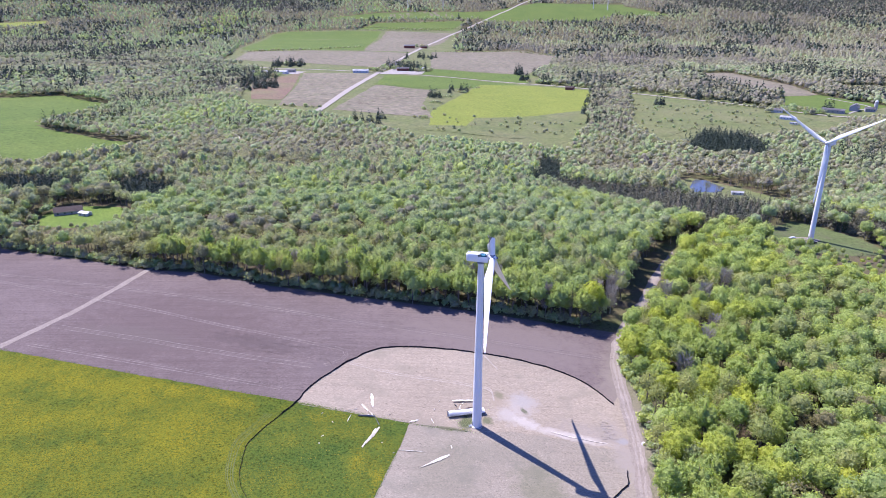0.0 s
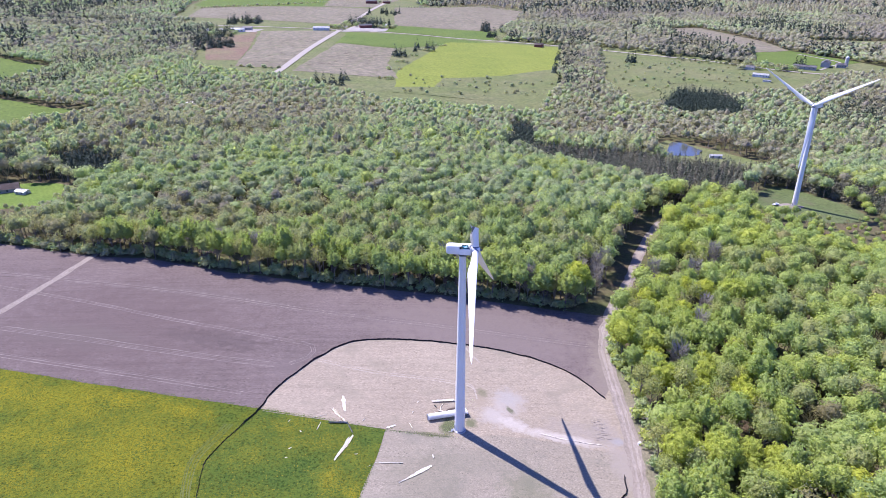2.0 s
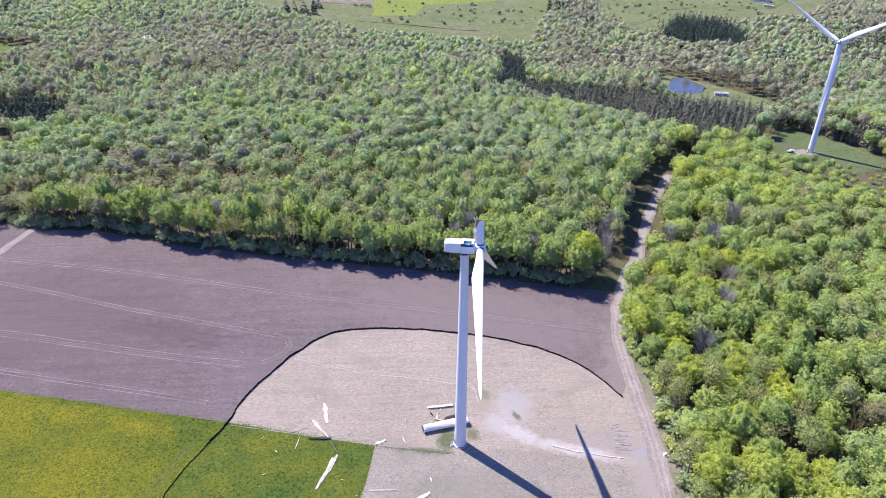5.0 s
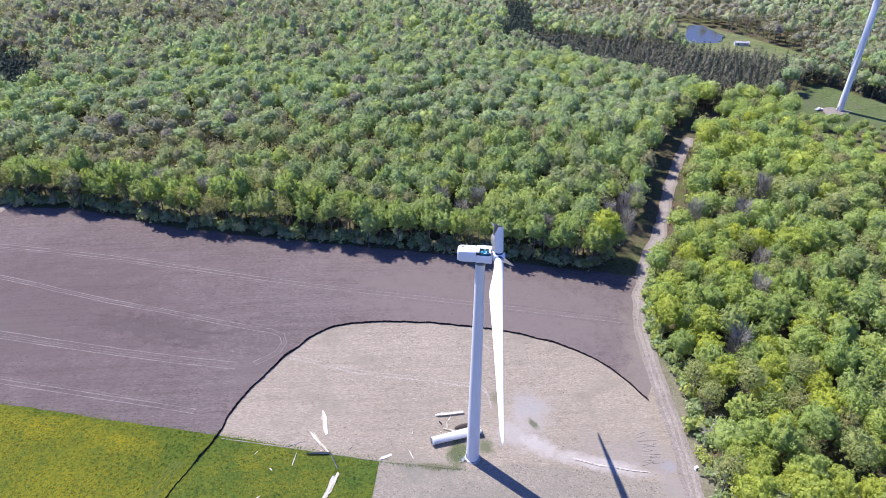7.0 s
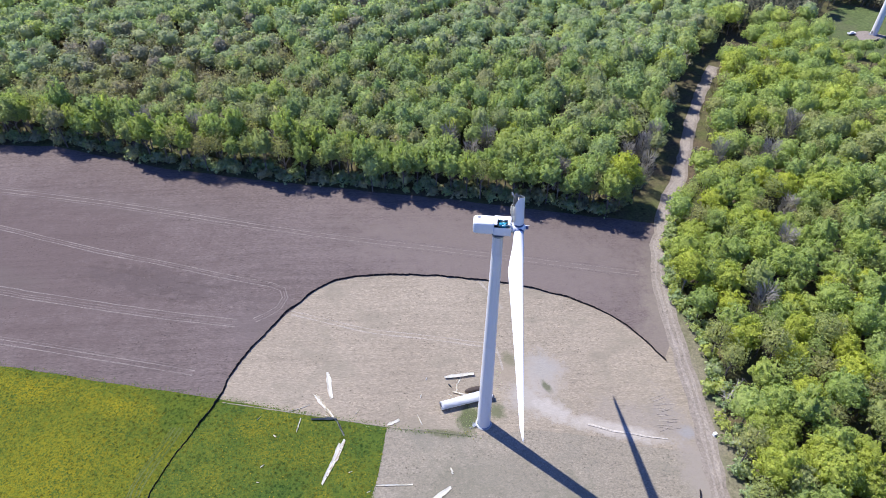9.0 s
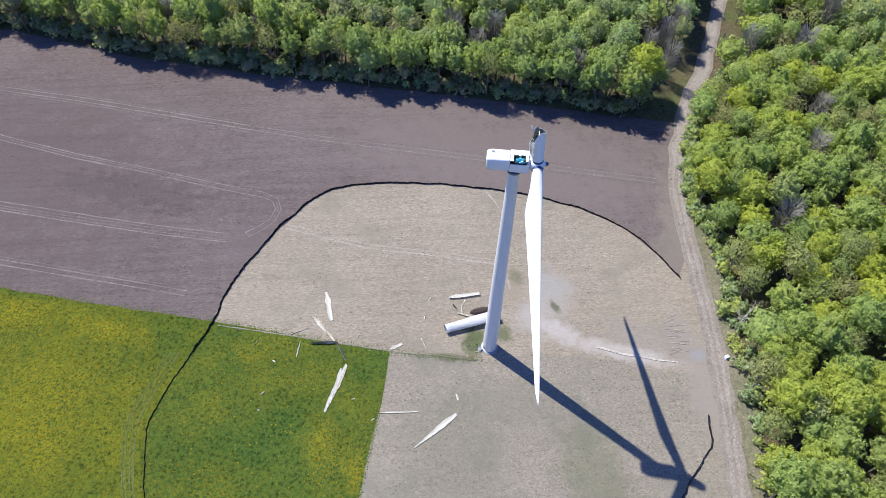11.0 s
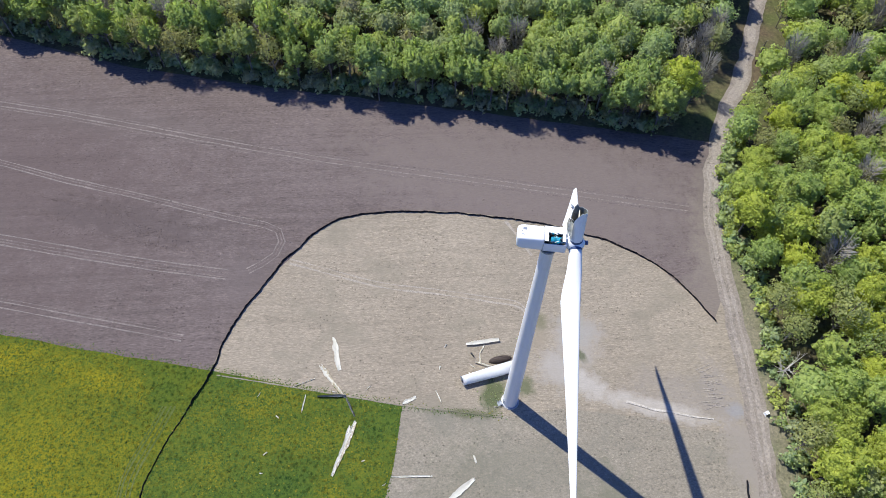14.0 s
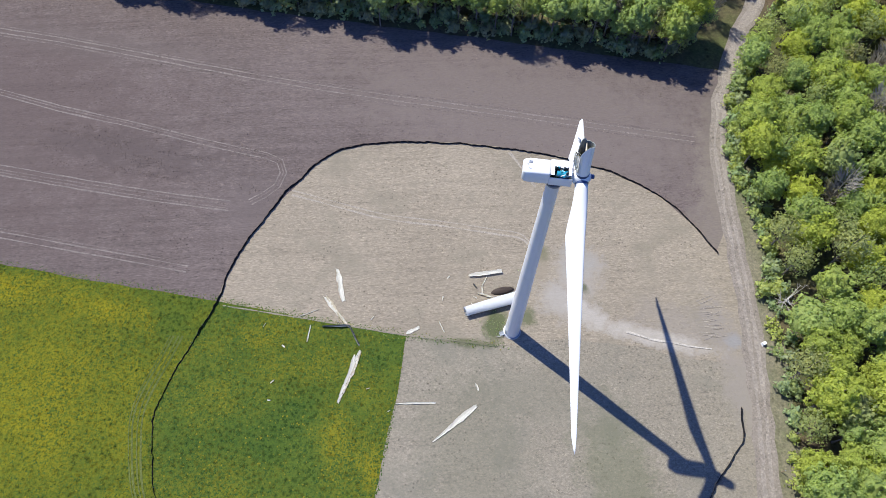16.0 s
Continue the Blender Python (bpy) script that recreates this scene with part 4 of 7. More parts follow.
def turbine(x, y, az_deg, angles, broken, label, height=78.6, length=47.5, group="wind turbines"):
    t = empty("wind_turbine", pose(x, y, gz(x, y)), label, "wind turbine", group)
    az = radians(az_deg)
    build_tower(t, height, 2.12, 1.26)
    part("yaw_ring", loft([circle(1.55, height - 0.1, 32), circle(1.55, height + 0.25, 32)]), M_STEEL, t, "grey yaw ring under the housing")
    axes = rotor_frame(az, radians(5))
    m = Matrix.Translation((0, 0, height + 1.9)) @ Matrix.Rotation(az, 4, "Z") @ Matrix.Translation((-0.1, 0.4 if broken else 0, 0.25 if broken else 0))
    (damaged_nacelle if broken else whole_nacelle)(t, m)
    hub = Vector((0, 0, height + 2.0)) + axes[0] * 4.6
    hub_parts(t, hub, axes)
    for k, ang in enumerate(angles):
        bmx = blade_matrix(hub, axes, radians(ang), 0 if broken else radians(75))
        if broken and k == 2:
            broken_blade(t, bmx, 7.6)
        else:
            whole_blade(t, bmx, length - (0.9 if broken and k == 1 else 0))
    return t


turbine(14.8, 264.1, -11, (203.5, 321, 83), True, "white wind turbine with one blade snapped off and an opened housing")
turbine(303.5, 539.5, 213.5, (152, 32, 272), False, "whole white three-bladed wind turbine in a grass clearing")
for fx, fy, fa in ((-217, 4016, 70), (-22, 4092, 20), (859, 4229, 50), (930, 4170, 95)):
    turbine(fx, fy, 230, (fa, fa + 120, fa + 240), False, "far white three-bladed wind turbine on the horizon")


# ---- silt fence ----
def silt_fence(pts, label, low=0):
    line = smooth_line(pts, 1.25)
    x0, y0 = line[0]
    f = empty("silt_fence", pose(x0, y0, gz(x0, y0)), label, "fence")
    rnd = random.Random(11)
    bm = bmesh.new()
    rows = []
    for i, p in enumerate(line):
        d = line[min(i + 1, len(line) - 1)] - line[max(i - 1, 0)]
        nrm = Vector((-d.y, d.x)).normalized()
        lean = 0.42 * noise.noise((i * 0.12, 0.3, 5)) + 0.18 * (i % 2)
        h = (0.78 + 0.2 * noise.noise((i * 0.3, 8.0, 1))) * (0.55 if low and i < low else 1.0)
        jag = 0.16 * noise.noise((i * 0.7, 2.0, 1)) + 0.55 * noise.noise((i * 0.21, 6.0, 1))
        b = p + nrm * jag
        tp = b + nrm * lean
        mid = (b + tp) / 2 + nrm * 0.1 * rnd.uniform(-1, 1)
        g = gz(b.x, b.y) + 0.08
        rows.append([bm.verts.new((q.x - x0, q.y - y0, g + z - gz(x0, y0))) for q, z in ((b, 0), (mid, h * 0.55), (tp, h))])
    for A, B in zip(rows, rows[1:]):
        for j in range(2):
            bm.faces.new((A[j], A[j + 1], B[j + 1], B[j]))
    bmesh.ops.solidify(bm, geom=bm.faces[:], thickness=0.05)
    part("fabric", bm, M_FABRIC, f, "sagging black fabric")
    stake = None
    for i in range(0, len(line), 2):
        p = line[i]
        if stake is None:
            bm = bmesh.new()
            box(bm, (0, 0, 0.6), (0.08, 0.08, 1.3))
            stake = part("stake", bm, M_STAKE, f)
        else:
            o = stake.copy()
            scene.collection.objects.link(o)
            stake_next = o
            stake_next.parent = f
        ob = stake if i == 0 else stake_next
        ob.matrix_basis = pose(p.x - x0, p.y - y0, gz(p.x, p.y) - gz(x0, y0), rnd.uniform(-14, 14), rnd.uniform(-14, 14), rnd.uniform(0, 90))


silt_fence(FENCE, "long sagging black silt fence curving between the fields", 44)
silt_fence(FENCE_B, "short bent black silt fence end beside the road")


# ---- debris ----
def shard(name, a, b, w, label, seed, thick=0.10, curl=0.12, mats=None, jag=0.35, cat="blade debris", lift=0.05, tip=0.6, swell=0.25):
    """A torn strip of blade shell lying from a to b: a slightly dished plate with ragged, splintered edges."""
    rnd = random.Random(seed)
    A, B = Vector(a), Vector(b)
    L = (B - A).length
    d = (B - A) / L
    nrm = Vector((-d.y, d.x))
    bm = bmesh.new()
    rows = []
    n = max(6, int(L / 0.32))
    g = gz(A.x, A.y)
    el = er = 1.0
    for i in range(n + 1):
        f = i / n
        prof = (0.45 + 0.55 * min(1, f / swell)) if f < swell else 1 - (1 - tip) * (f - swell) / (1 - swell)
        el += (rnd.uniform(1 - jag, 1.1) - el) * 0.55
        er += (rnd.uniform(1 - jag, 1.1) - er) * 0.55
        if rnd.random() < 0.12:
            er *= 1 - 0.6 * jag
        c = A + d * (f * L + (rnd.uniform(-0.2, 0.2) if 0 < i < n else 0)) + nrm * 0.12 * w * noise.noise((f * 2, seed, 0))
        row = []
        for j in range(5):
            k = j / 4 * 2 - 1
            q = c + nrm * (k * w / 2 * prof * (el if k < 0 else er)) + d * (rnd.uniform(-0.4, 0.4) * w * jag if i in (0, n) else 0)
            row.append(bm.verts.new((q.x - A.x, q.y - A.y, gz(q.x, q.y) - g + 0.18 + lift + curl * (k * k) + 0.05 * noise.noise((f * 5, k, seed)))))
        rows.append(row)
    for R, S in zip(rows, rows[1:]):
        for j in range(4):
            fc = bm.faces.new((R[j], R[j + 1], S[j + 1], S[j]))
            fc.material_index = 1 if (mats and j in (2, 3) and rnd.random() < 0.8) else 0
    bmesh.ops.solidify(bm, geom=bm.faces[:], thickness=thick)
    ob = link_bm(name, bm, mats or [M_SHARD])
    ob.matrix_basis = pose(A.x, A.y, g)
    return tagged(ob, label, cat, "blade debris on the ground")


shard("blade_fragment", (-34.6, 285.9), (-32.8, 275.6), 1.9, "ragged white strip of blade shell on stubble", 1, tip=0.8, jag=0.5)
shard("blade_fragment", (-38.0, 277.4), (-34.2, 271.6), 2.0, "feathered white blade piece on the field edge", 2, jag=0.6, mats=[M_SHARD, M_FOAM], tip=0.5)
shard("blade_fragment", (-34.6, 272.4), (-31.2, 267.6), 1.0, "narrow pale split spar piece in the grass", 3, mats=[M_FOAM, M_SHARD], tip=0.5)
shard("blade_fragment", (-28.2, 260.6), (-34.4, 246.4), 2.0, "long white blade shell with bare tan core in the meadow", 4, mats=[M_SHARD, M_FOAM], tip=0.35, jag=0.3, swell=0.4)
shard("blade_fragment", (-29.8, 259.6), (-31.6, 254.0), 0.9, "white shell edge beside a long blade piece", 14, tip=0.4)
shard("blade_fragment", (-31.2, 268.2), (-28.4, 262.0), 0.7, "thin greenish torn laminate strip in the grass", 5, mats=[M_BLADE_IN, M_DARK], tip=0.8)
shard("blade_fragment", (-31.0, 268.0), (-38.7, 268.2), 0.9, "dark bent strip of blade skin in the grass", 6, mats=[M_STEEL, M_STEEL], tip=0.4, curl=0.5)
shard("blade_fragment", (-15.2, 265.0), (-11.4, 266.6), 1.3, "pale flat blade piece at the meadow corner", 7, tip=0.8)
shard("blade_fragment", (-18.9, 245.3), (-8.2, 244.9), 0.5, "straight thin pale strip on fallow soil", 8, jag=0.1, tip=0.9)
shard("blade_fragment", (2.8, 243.5), (-9.7, 234.6), 2.0, "long tapering pale blade tip piece on fallow soil", 9, tip=0.15, jag=0.25)
shard("blade_fragment", (3.6, 247.5), (3.2, 249.6), 0.9, "small crumpled pale fragment on fallow soil", 10, jag=0.6)
shard("blade_fragment", (-43.0, 264.0), (-42.0, 269.0), 0.45, "thin pale splinter in the meadow", 11)
shard("blade_fragment", (-45.5, 271.6), (-39.6, 273.6), 0.35, "thin pale splinter at the meadow edge", 12)
shard("blade_fragment", (-4.4, 264.6), (-5.8, 268.2), 0.4, "thin pale splinter on stubble", 13)
shard("blade_fragment", (3.9, 281.6), (13.8, 282.6), 1.3, "flat white strip of blade shell behind the blade root", 15, tip=0.9, jag=0.15, lift=0.5)
shard("blade_fragment", (9.3, 281.4), (7.6, 278.6), 0.6, "pale bent spar piece behind the blade root", 16, mats=[M_FOAM, M_SHARD], jag=0.3, tip=0.9)
shard("blade_fragment", (7.8, 279.0), (7.4, 275.6), 0.7, "pale bent splinter behind the blade root", 17, mats=[M_SHARD, M_FOAM], tip=0.9)
shard("blade_fragment", (6.0, 276.0), (10.8, 274.4), 0.8, "tan bare core strip behind the blade root", 18, mats=[M_FOAM, M_SHARD], lift=0.3)
shard("blade_fragment", (5.0, 278.9), (5.9, 277.6), 0.5, "small dark curled piece of blade skin", 19, mats=[M_DARK, M_STEEL], curl=0.6)
rnd0 = random.Random(3)
for k in range(14):
    px, py = rnd0.choice([(rnd0.uniform(-62, -18), rnd0.uniform(232, 272)), (rnd0.uniform(-10, 12), rnd0.uniform(262, 285))])
    an = rnd0.uniform(0, 6.28)
    ln = rnd0.uniform(0.6, 1.5)
    shard("blade_splinter", (px, py), (px + ln * math.cos(an), py + ln * math.sin(an)), rnd0.uniform(0.25, 0.7), "small pale splinter of blade on the ground", 40 + k, 0.05, 0.1)


def fallen_root():
    """The root of the lost blade, lying beside the tower: a white tube, open at the bolted end and crushed at the other."""
    a, b = Vector((1.9, 270.2)), Vector((18.5, 274.2))
    t = empty("fallen_blade_root", pose(a.x, a.y, gz(a.x, a.y)), "huge white fallen blade root lying against the turbine foot", "blade debris", "blade debris on the ground")
    az = math.atan2((b - a).y, (b - a).x)
    m = Matrix.Rotation(az, 4, "Z")
    rings, inner = [], []
    L = (b - a).length
    for i in range(15):
        f = i / 14
        rx = 1.36 + 0.34 * min(1, f * 1.6)
        rz = 1.28 - 0.34 * f
        ring = []
        for j in range(24):
            an = 2 * math.pi * j / 24
            k = 1 + (0.12 * noise.noise((j * 0.7, f * 6, 2)) if f > 0.75 else 0)
            ring.append((f * L + (0.8 * noise.noise((j * 0.9, 3, 1)) if i == 14 else 0), math.cos(an) * rx * k, rz + 0.15 + math.sin(an) * rz * k))
        rings.append(ring)
    bm = loft(rings, False)
    bmesh.ops.solidify(bm, geom=bm.faces[:], thickness=0.14)
    bmesh.ops.transform(bm, matrix=m, verts=bm.verts)
    part("shell", bm, M_SHELL, t, "white tubular shell", True)
    # a dark disc across the open tube stands for the shade inside it
    bm = loft([[(0.5, y * 0.86, 1.53 + (z - 1.53) * 0.86) for _, y, z in rings[0]], [(0.7, y * 0.86, 1.53 + (z - 1.53) * 0.86) for _, y, z in rings[0]]])
    bmesh.ops.transform(bm, matrix=m, verts=bm.verts)
    part("root_dark_disc", bm, M_DARK, t, "dark disc for the shade inside the open root")
    for j in range(16):
        an = 2 * math.pi * j / 16
        bm = loft([circle(0.06, -0.25, 8), circle(0.06, 0.05, 8)])
        bmesh.ops.transform(bm, matrix=m @ pose(0, math.cos(an) * 1.3, 1.53 + math.sin(an) * 1.3, 0, 90, 0), verts=bm.verts)
        part("stud", bm, M_STEEL, t)


fallen_root()


def hollow_hood():
    """A dark torn half shell lying behind the fallen root, hollow side down and tipped up on one edge."""
    t = empty("torn_hood", pose(13.4, 276.5, gz(13.4, 276.5), 0, 0, 8), "dark brown domed half shell lying behind the blade root", "blade debris", "blade debris on the ground")
    rings = []
    for i in range(9):
        f = i / 8 * 2 - 1
        w = 1.0 * math.sqrt(max(0.02, 1 - f * f * 0.96))
        rings.append([(f * 3.4, math.cos(math.pi * j / 10) * w * 1.1, 0.15 + 0.25 * (1 - j / 10) + math.sin(math.pi * j / 10) * w * 0.85) for j in range(11)])
    bm = bmesh.new()
    vs = [[bm.verts.new(p) for p in r] for r in rings]
    for A, B in zip(vs, vs[1:]):
        for j in range(10):
            bm.faces.new((A[j], A[j + 1], B[j + 1], B[j]))
    bmesh.ops.solidify(bm, geom=bm.faces[:], thickness=0.08)
    part("half_shell", bm, plain("brown_lining", (0.10, 0.075, 0.06), 0.8), t)


hollow_hood()


# ---- trees ----
def lobed_radius(D, cen, rad):
    """How far the union of lobes reaches from the crown's middle in the directions D."""
    b = D @ cen.T
    q = rad[None] ** 2 - (cen ** 2).sum(1)[None] + b * b
    return np.where(q > 0, b + np.sqrt(np.maximum(q, 0)), 0).max(1)


def crown_template(seed, sprays, size, lobes=7, radius=5.0, height=9.0, around=10, rings=5, shell=True):
    """A crown on z = 0: an uneven inner mass of lobes, with leaf sprays (small tilted triangles, stored as folded quads) standing off it.
    Returns corners and quads."""
    rnd = np.random.RandomState(seed)
    hz = height / 2
    cen, rad = [(0, 0, 0)], [min(radius, hz) * 0.72]
    for i in range(lobes):
        # clumps spread evenly over an egg, fewer and smaller underneath
        up = 1 - 1.55 * (i + 0.5) / lobes + rnd.uniform(-0.12, 0.12)
        up = max(-0.6, min(0.97, up))
        a = i * 2.39996 + rnd.uniform(-0.4, 0.4)
        rr = radius * math.sqrt(1 - up * up) * rnd.uniform(0.68, 0.88)
        cen.append((rr * math.cos(a), rr * math.sin(a), hz * up * rnd.uniform(0.66, 0.84)))
        rad.append(radius * rnd.uniform(0.80, 1.25) * 0.92 / math.sqrt(lobes))
    cen, rad = np.array(cen), np.array(rad)
    VV, FF, o = [], [], 0
    if shell:
        el = np.radians(np.linspace(-48, 78, rings))
        rows = []
        for k, e in enumerate(el):
            az = (np.arange(around) + 0.5 * (k % 2)) * 2 * math.pi / around + rnd.uniform(-0.15, 0.15, around)
            D = np.stack([np.cos(e) * np.cos(az), np.cos(e) * np.sin(az), np.full(around, np.sin(e))], -1)
            rows.append(D * (lobed_radius(D, cen, rad) * rnd.uniform(0.78, 0.90, around))[:, None])
        V = np.concatenate(rows)
        n = around
        F = [(k * n + a, k * n + (a + 1) % n, (k + 1) * n + (a + 1) % n, (k + 1) * n + a) for k in range(rings - 1) for a in range(n)]
        F += [((rings - 1) * n + a, (rings - 1) * n + a + 1, (rings - 1) * n + a + 2, (rings - 1) * n + (a + 3) % n) for a in range(0, n - 2, 2)]
        VV.append(V)
        FF.append(np.array(F))
        o = len(V)
    D = rnd.normal(size=(sprays * 3, 3))
    D /= np.linalg.norm(D, axis=1)[:, None]
    D = D[D[:, 2] > -0.62][:sprays]
    P = D * (lobed_radius(D, cen, rad) * rnd.uniform(0.88 if shell else 0.55, 1.05, len(D)))[:, None]
    k = ((P[:, None] - cen[None]) ** 2).sum(2) - rad[None] ** 2
    N = P - cen[k.argmin(1)]
    N /= np.linalg.norm(N, axis=1)[:, None]
    N = N + rnd.normal(size=N.shape) * 0.30
    N[:, 2] += 0.12
    N /= np.linalg.norm(N, axis=1)[:, None]
    T = np.cross(N, rnd.normal(size=N.shape))
    T /= np.linalg.norm(T, axis=1)[:, None]
    B = np.cross(N, T)
    s = size * rnd.uniform(0.6, 1.3, (len(P), 1))
    tri = np.stack([P - T * s, P + T * s * 0.8 - B * s * 0.7, P + T * s * 0.5 + B * s], 1)
    VV.append(tri.reshape(-1, 3))
    m = np.arange(len(P)) * 3 + o
    FF.append(np.stack([m, m + 1, m + 2, m], -1))
    return np.concatenate(VV) + (0, 0, hz * 0.98), np.concatenate(FF)


def stick(p0, p1, r0, r1, n=5):
    """The corners and quads of a tapered limb."""
    p0, p1 = np.array(p0, float), np.array(p1, float)
    d = (p1 - p0) / np.linalg.norm(p1 - p0)
    a = np.cross(d, (0.3, 0.9, 0.1))
    a /= np.linalg.norm(a)
    b = np.cross(d, a)
    an = np.arange(n) * 2 * math.pi / n
    ring = np.cos(an)[:, None] * a + np.sin(an)[:, None] * b
    V = np.concatenate([p0 + ring * r0, p1 + ring * r1])
    F = [(i, (i + 1) % n, n + (i + 1) % n, n + i) for i in range(n)]
    return V, F


def trunk_template(seed, height, crown_base, radius, limbs=6, n=6):
    rnd = np.random.RandomState(seed)
    Vs, Fs, o = [], [], 0
    parts = [stick((0, 0, -0.8), (0.1, 0, crown_base * 0.5), 0.34, 0.26, n), stick((0.1, 0, crown_base * 0.5), (0, 0.1, height * 0.85), 0.26, 0.07, n)]
    for i in range(limbs):
        a = i * 2.4 + rnd.uniform(-0.3, 0.3)
        z0 = crown_base * rnd.uniform(0.8, 1.35)
        r = radius * rnd.uniform(0.5, 0.8)
        parts.append(stick((0, 0, z0), (r * math.cos(a), r * math.sin(a), min(height * 0.92, z0 + r * rnd.uniform(0.8, 1.5))), 0.13, 0.03, max(3, n - 2)))
    for V, F in parts:
        Vs.append(V)
        Fs += [tuple(k + o for k in f) for f in F]
        o += len(V)
    return np.concatenate(Vs), np.array(Fs)


def quads(n):
    return np.arange(n * 4).reshape(-1, 4)


def mesh_arrays(name, V, F, mats, mat_index=None, tint=None, smooth=False):
    """A mesh from arrays; a quad that ends where it began is a triangle."""
    me = bpy.data.meshes.new(name)
    tri = F[:, 0] == F[:, 3]
    size = np.where(tri, 3, 4).astype(np.int32)
    keep = np.ones(F.shape, bool)
    keep[tri, 3] = False
    loops = F[keep].astype(np.int32)
    start = np.concatenate([[0], np.cumsum(size)[:-1]]).astype(np.int32)
    me.vertices.add(len(V))
    me.vertices.foreach_set("co", np.ascontiguousarray(V, np.float32).ravel())
    me.loops.add(len(loops))
    me.loops.foreach_set("vertex_index", loops)
    me.polygons.add(len(F))
    me.polygons.foreach_set("loop_start", start)
    for mt in mats:
        me.materials.append(mt)
    if mat_index is not None:
        me.polygons.foreach_set("material_index", np.ascontiguousarray(mat_index, np.int32))
    if smooth:
        me.polygons.foreach_set("use_smooth", np.ones(len(F), bool))
    if tint is not None:
        at = me.attributes.new("tint", "FLOAT", "POINT")
        at.data.foreach_set("value", np.ascontiguousarray(tint, np.float32))
    me.update(calc_edges=True)
    me.validate()
    return me


def scatter(name, templates, pos, scale, tints, which, label, category, mats, seed=0):
    """All the trees of one stand, joined into one object."""
    rnd = np.random.RandomState(seed)
    VV, FF, MM, TT, o = [], [], [], [], 0
    for k, (V, F, mi) in enumerate(templates):
        sel = np.nonzero(which == k)[0]
        if not len(sel):
            continue
        a = rnd.uniform(0, 2 * math.pi, len(sel))
        ca, sa = np.cos(a), np.sin(a)
        sc = scale[sel]
        X = (V[None, :, 0] * ca[:, None] - V[None, :, 1] * sa[:, None]) * sc[:, :1] + pos[sel, 0:1]
        Y = (V[None, :, 0] * sa[:, None] + V[None, :, 1] * ca[:, None]) * sc[:, :1] + pos[sel, 1:2]
        Z = V[None, :, 2] * sc[:, 1:2] + pos[sel, 2:3]
        W = np.stack([X, Y, Z], -1).reshape(-1, 3)
        FF.append((F[None] + (np.arange(len(sel)) * len(V))[:, None, None] + o).reshape(-1, 4))
        MM.append(np.tile(mi, len(sel)))
        TT.append(np.repeat(tints[sel], len(V)))
        VV.append(W)
        o += len(W)
    me = mesh_arrays(name, np.concatenate(VV), np.concatenate(FF), mats, np.concatenate(MM), np.concatenate(TT), True)
    return tagged(new(name, me), label, category, kind="stuff")


def tree_template(seed, sprays, size, radius=5.0, height=16.0, base=6.5, limbs=4, n=4, lobes=7, around=10, rings=5, shell=True):
    C, F = crown_template(seed, sprays, size, lobes, radius, height - base, around, rings, shell)
    C = C + (0, 0, base)
    mi = np.zeros(len(F), int)
    if limbs:
        V2, F2 = trunk_template(seed, height, base, radius, limbs, n)
        F = np.concatenate([F, F2 + len(C)])
        C = np.concatenate([C, V2])
        mi = np.concatenate([mi, np.ones(len(F2), int)])
    return C, F, mi


def bare_template(seed, twigs, radius=4.5, height=15.0, width=0.09):
    """A tree still without leaves: a fan of limbs and fine twigs."""
    rnd = np.random.RandomState(seed)
    V, F = trunk_template(seed, height, 5.0, radius, 7, 4)
    Vs, Fs, o = [V], [F], len(V)
    for i in range(twigs):
        a = rnd.uniform(0, 6.28)
        r = radius * math.sqrt(rnd.uniform(0.02, 0.8))
        z = rnd.uniform(6, height - 1)
        p0 = np.array((r * 0.55 * math.cos(a), r * 0.55 * math.sin(a), z - 1.5))
        p1 = p0 + np.array((math.cos(a) * rnd.uniform(0.6, 2), math.sin(a) * rnd.uniform(0.6, 2), rnd.uniform(1.2, 2.8)))
        v, f = stick(p0, p1, width, width * 0.5, 3)
        Vs.append(v)
        Fs.append(np.array(f) + o)
        o += len(v)
    return np.concatenate(Vs), np.concatenate(Fs), np.zeros(sum(len(f) for f in Fs), int)


FIELDS_CLEAR = [p for _, _, p in FAR_FIELDS] + [FARMLAND]


def cone_template(seed, sprays, size, radius, height):
    """A soft conifer: small tilted sprays on the mantle of an uneven cone."""
    rnd = np.random.RandomState(seed)
    f = 1 - np.sqrt(rnd.uniform(0.004, 1, sprays))
    f = np.concatenate([f, [0.93, 0.97]])
    a = rnd.uniform(0, 2 * math.pi, len(f))
    r = radius * (1 - f) ** 0.8 * rnd.uniform(0.6, 1.1, len(f)) + 0.1
    P = np.stack([np.cos(a) * r, np.sin(a) * r, 0.8 + f * (height - 0.8)], -1)
    N = np.stack([np.cos(a), np.sin(a), np.full(len(f), 0.9)], -1) + rnd.normal(size=(len(f), 3)) * 0.35
    N /= np.linalg.norm(N, axis=1)[:, None]
    T = np.cross(N, rnd.normal(size=N.shape))
    T /= np.linalg.norm(T, axis=1)[:, None]
    B = np.cross(N, T)
    w = size * rnd.uniform(0.6, 1.2, (len(f), 1)) * (1.1 - 0.6 * f)[:, None]
    V = np.stack([P - T * w, P + T * w * 0.8 - B * w * 0.7, P + T * w * 0.5 + B * w], 1).reshape(-1, 3)
    k = np.arange(len(f)) * 3
    return V, np.stack([k, k + 1, k + 2, k], -1), np.zeros(len(f), int)


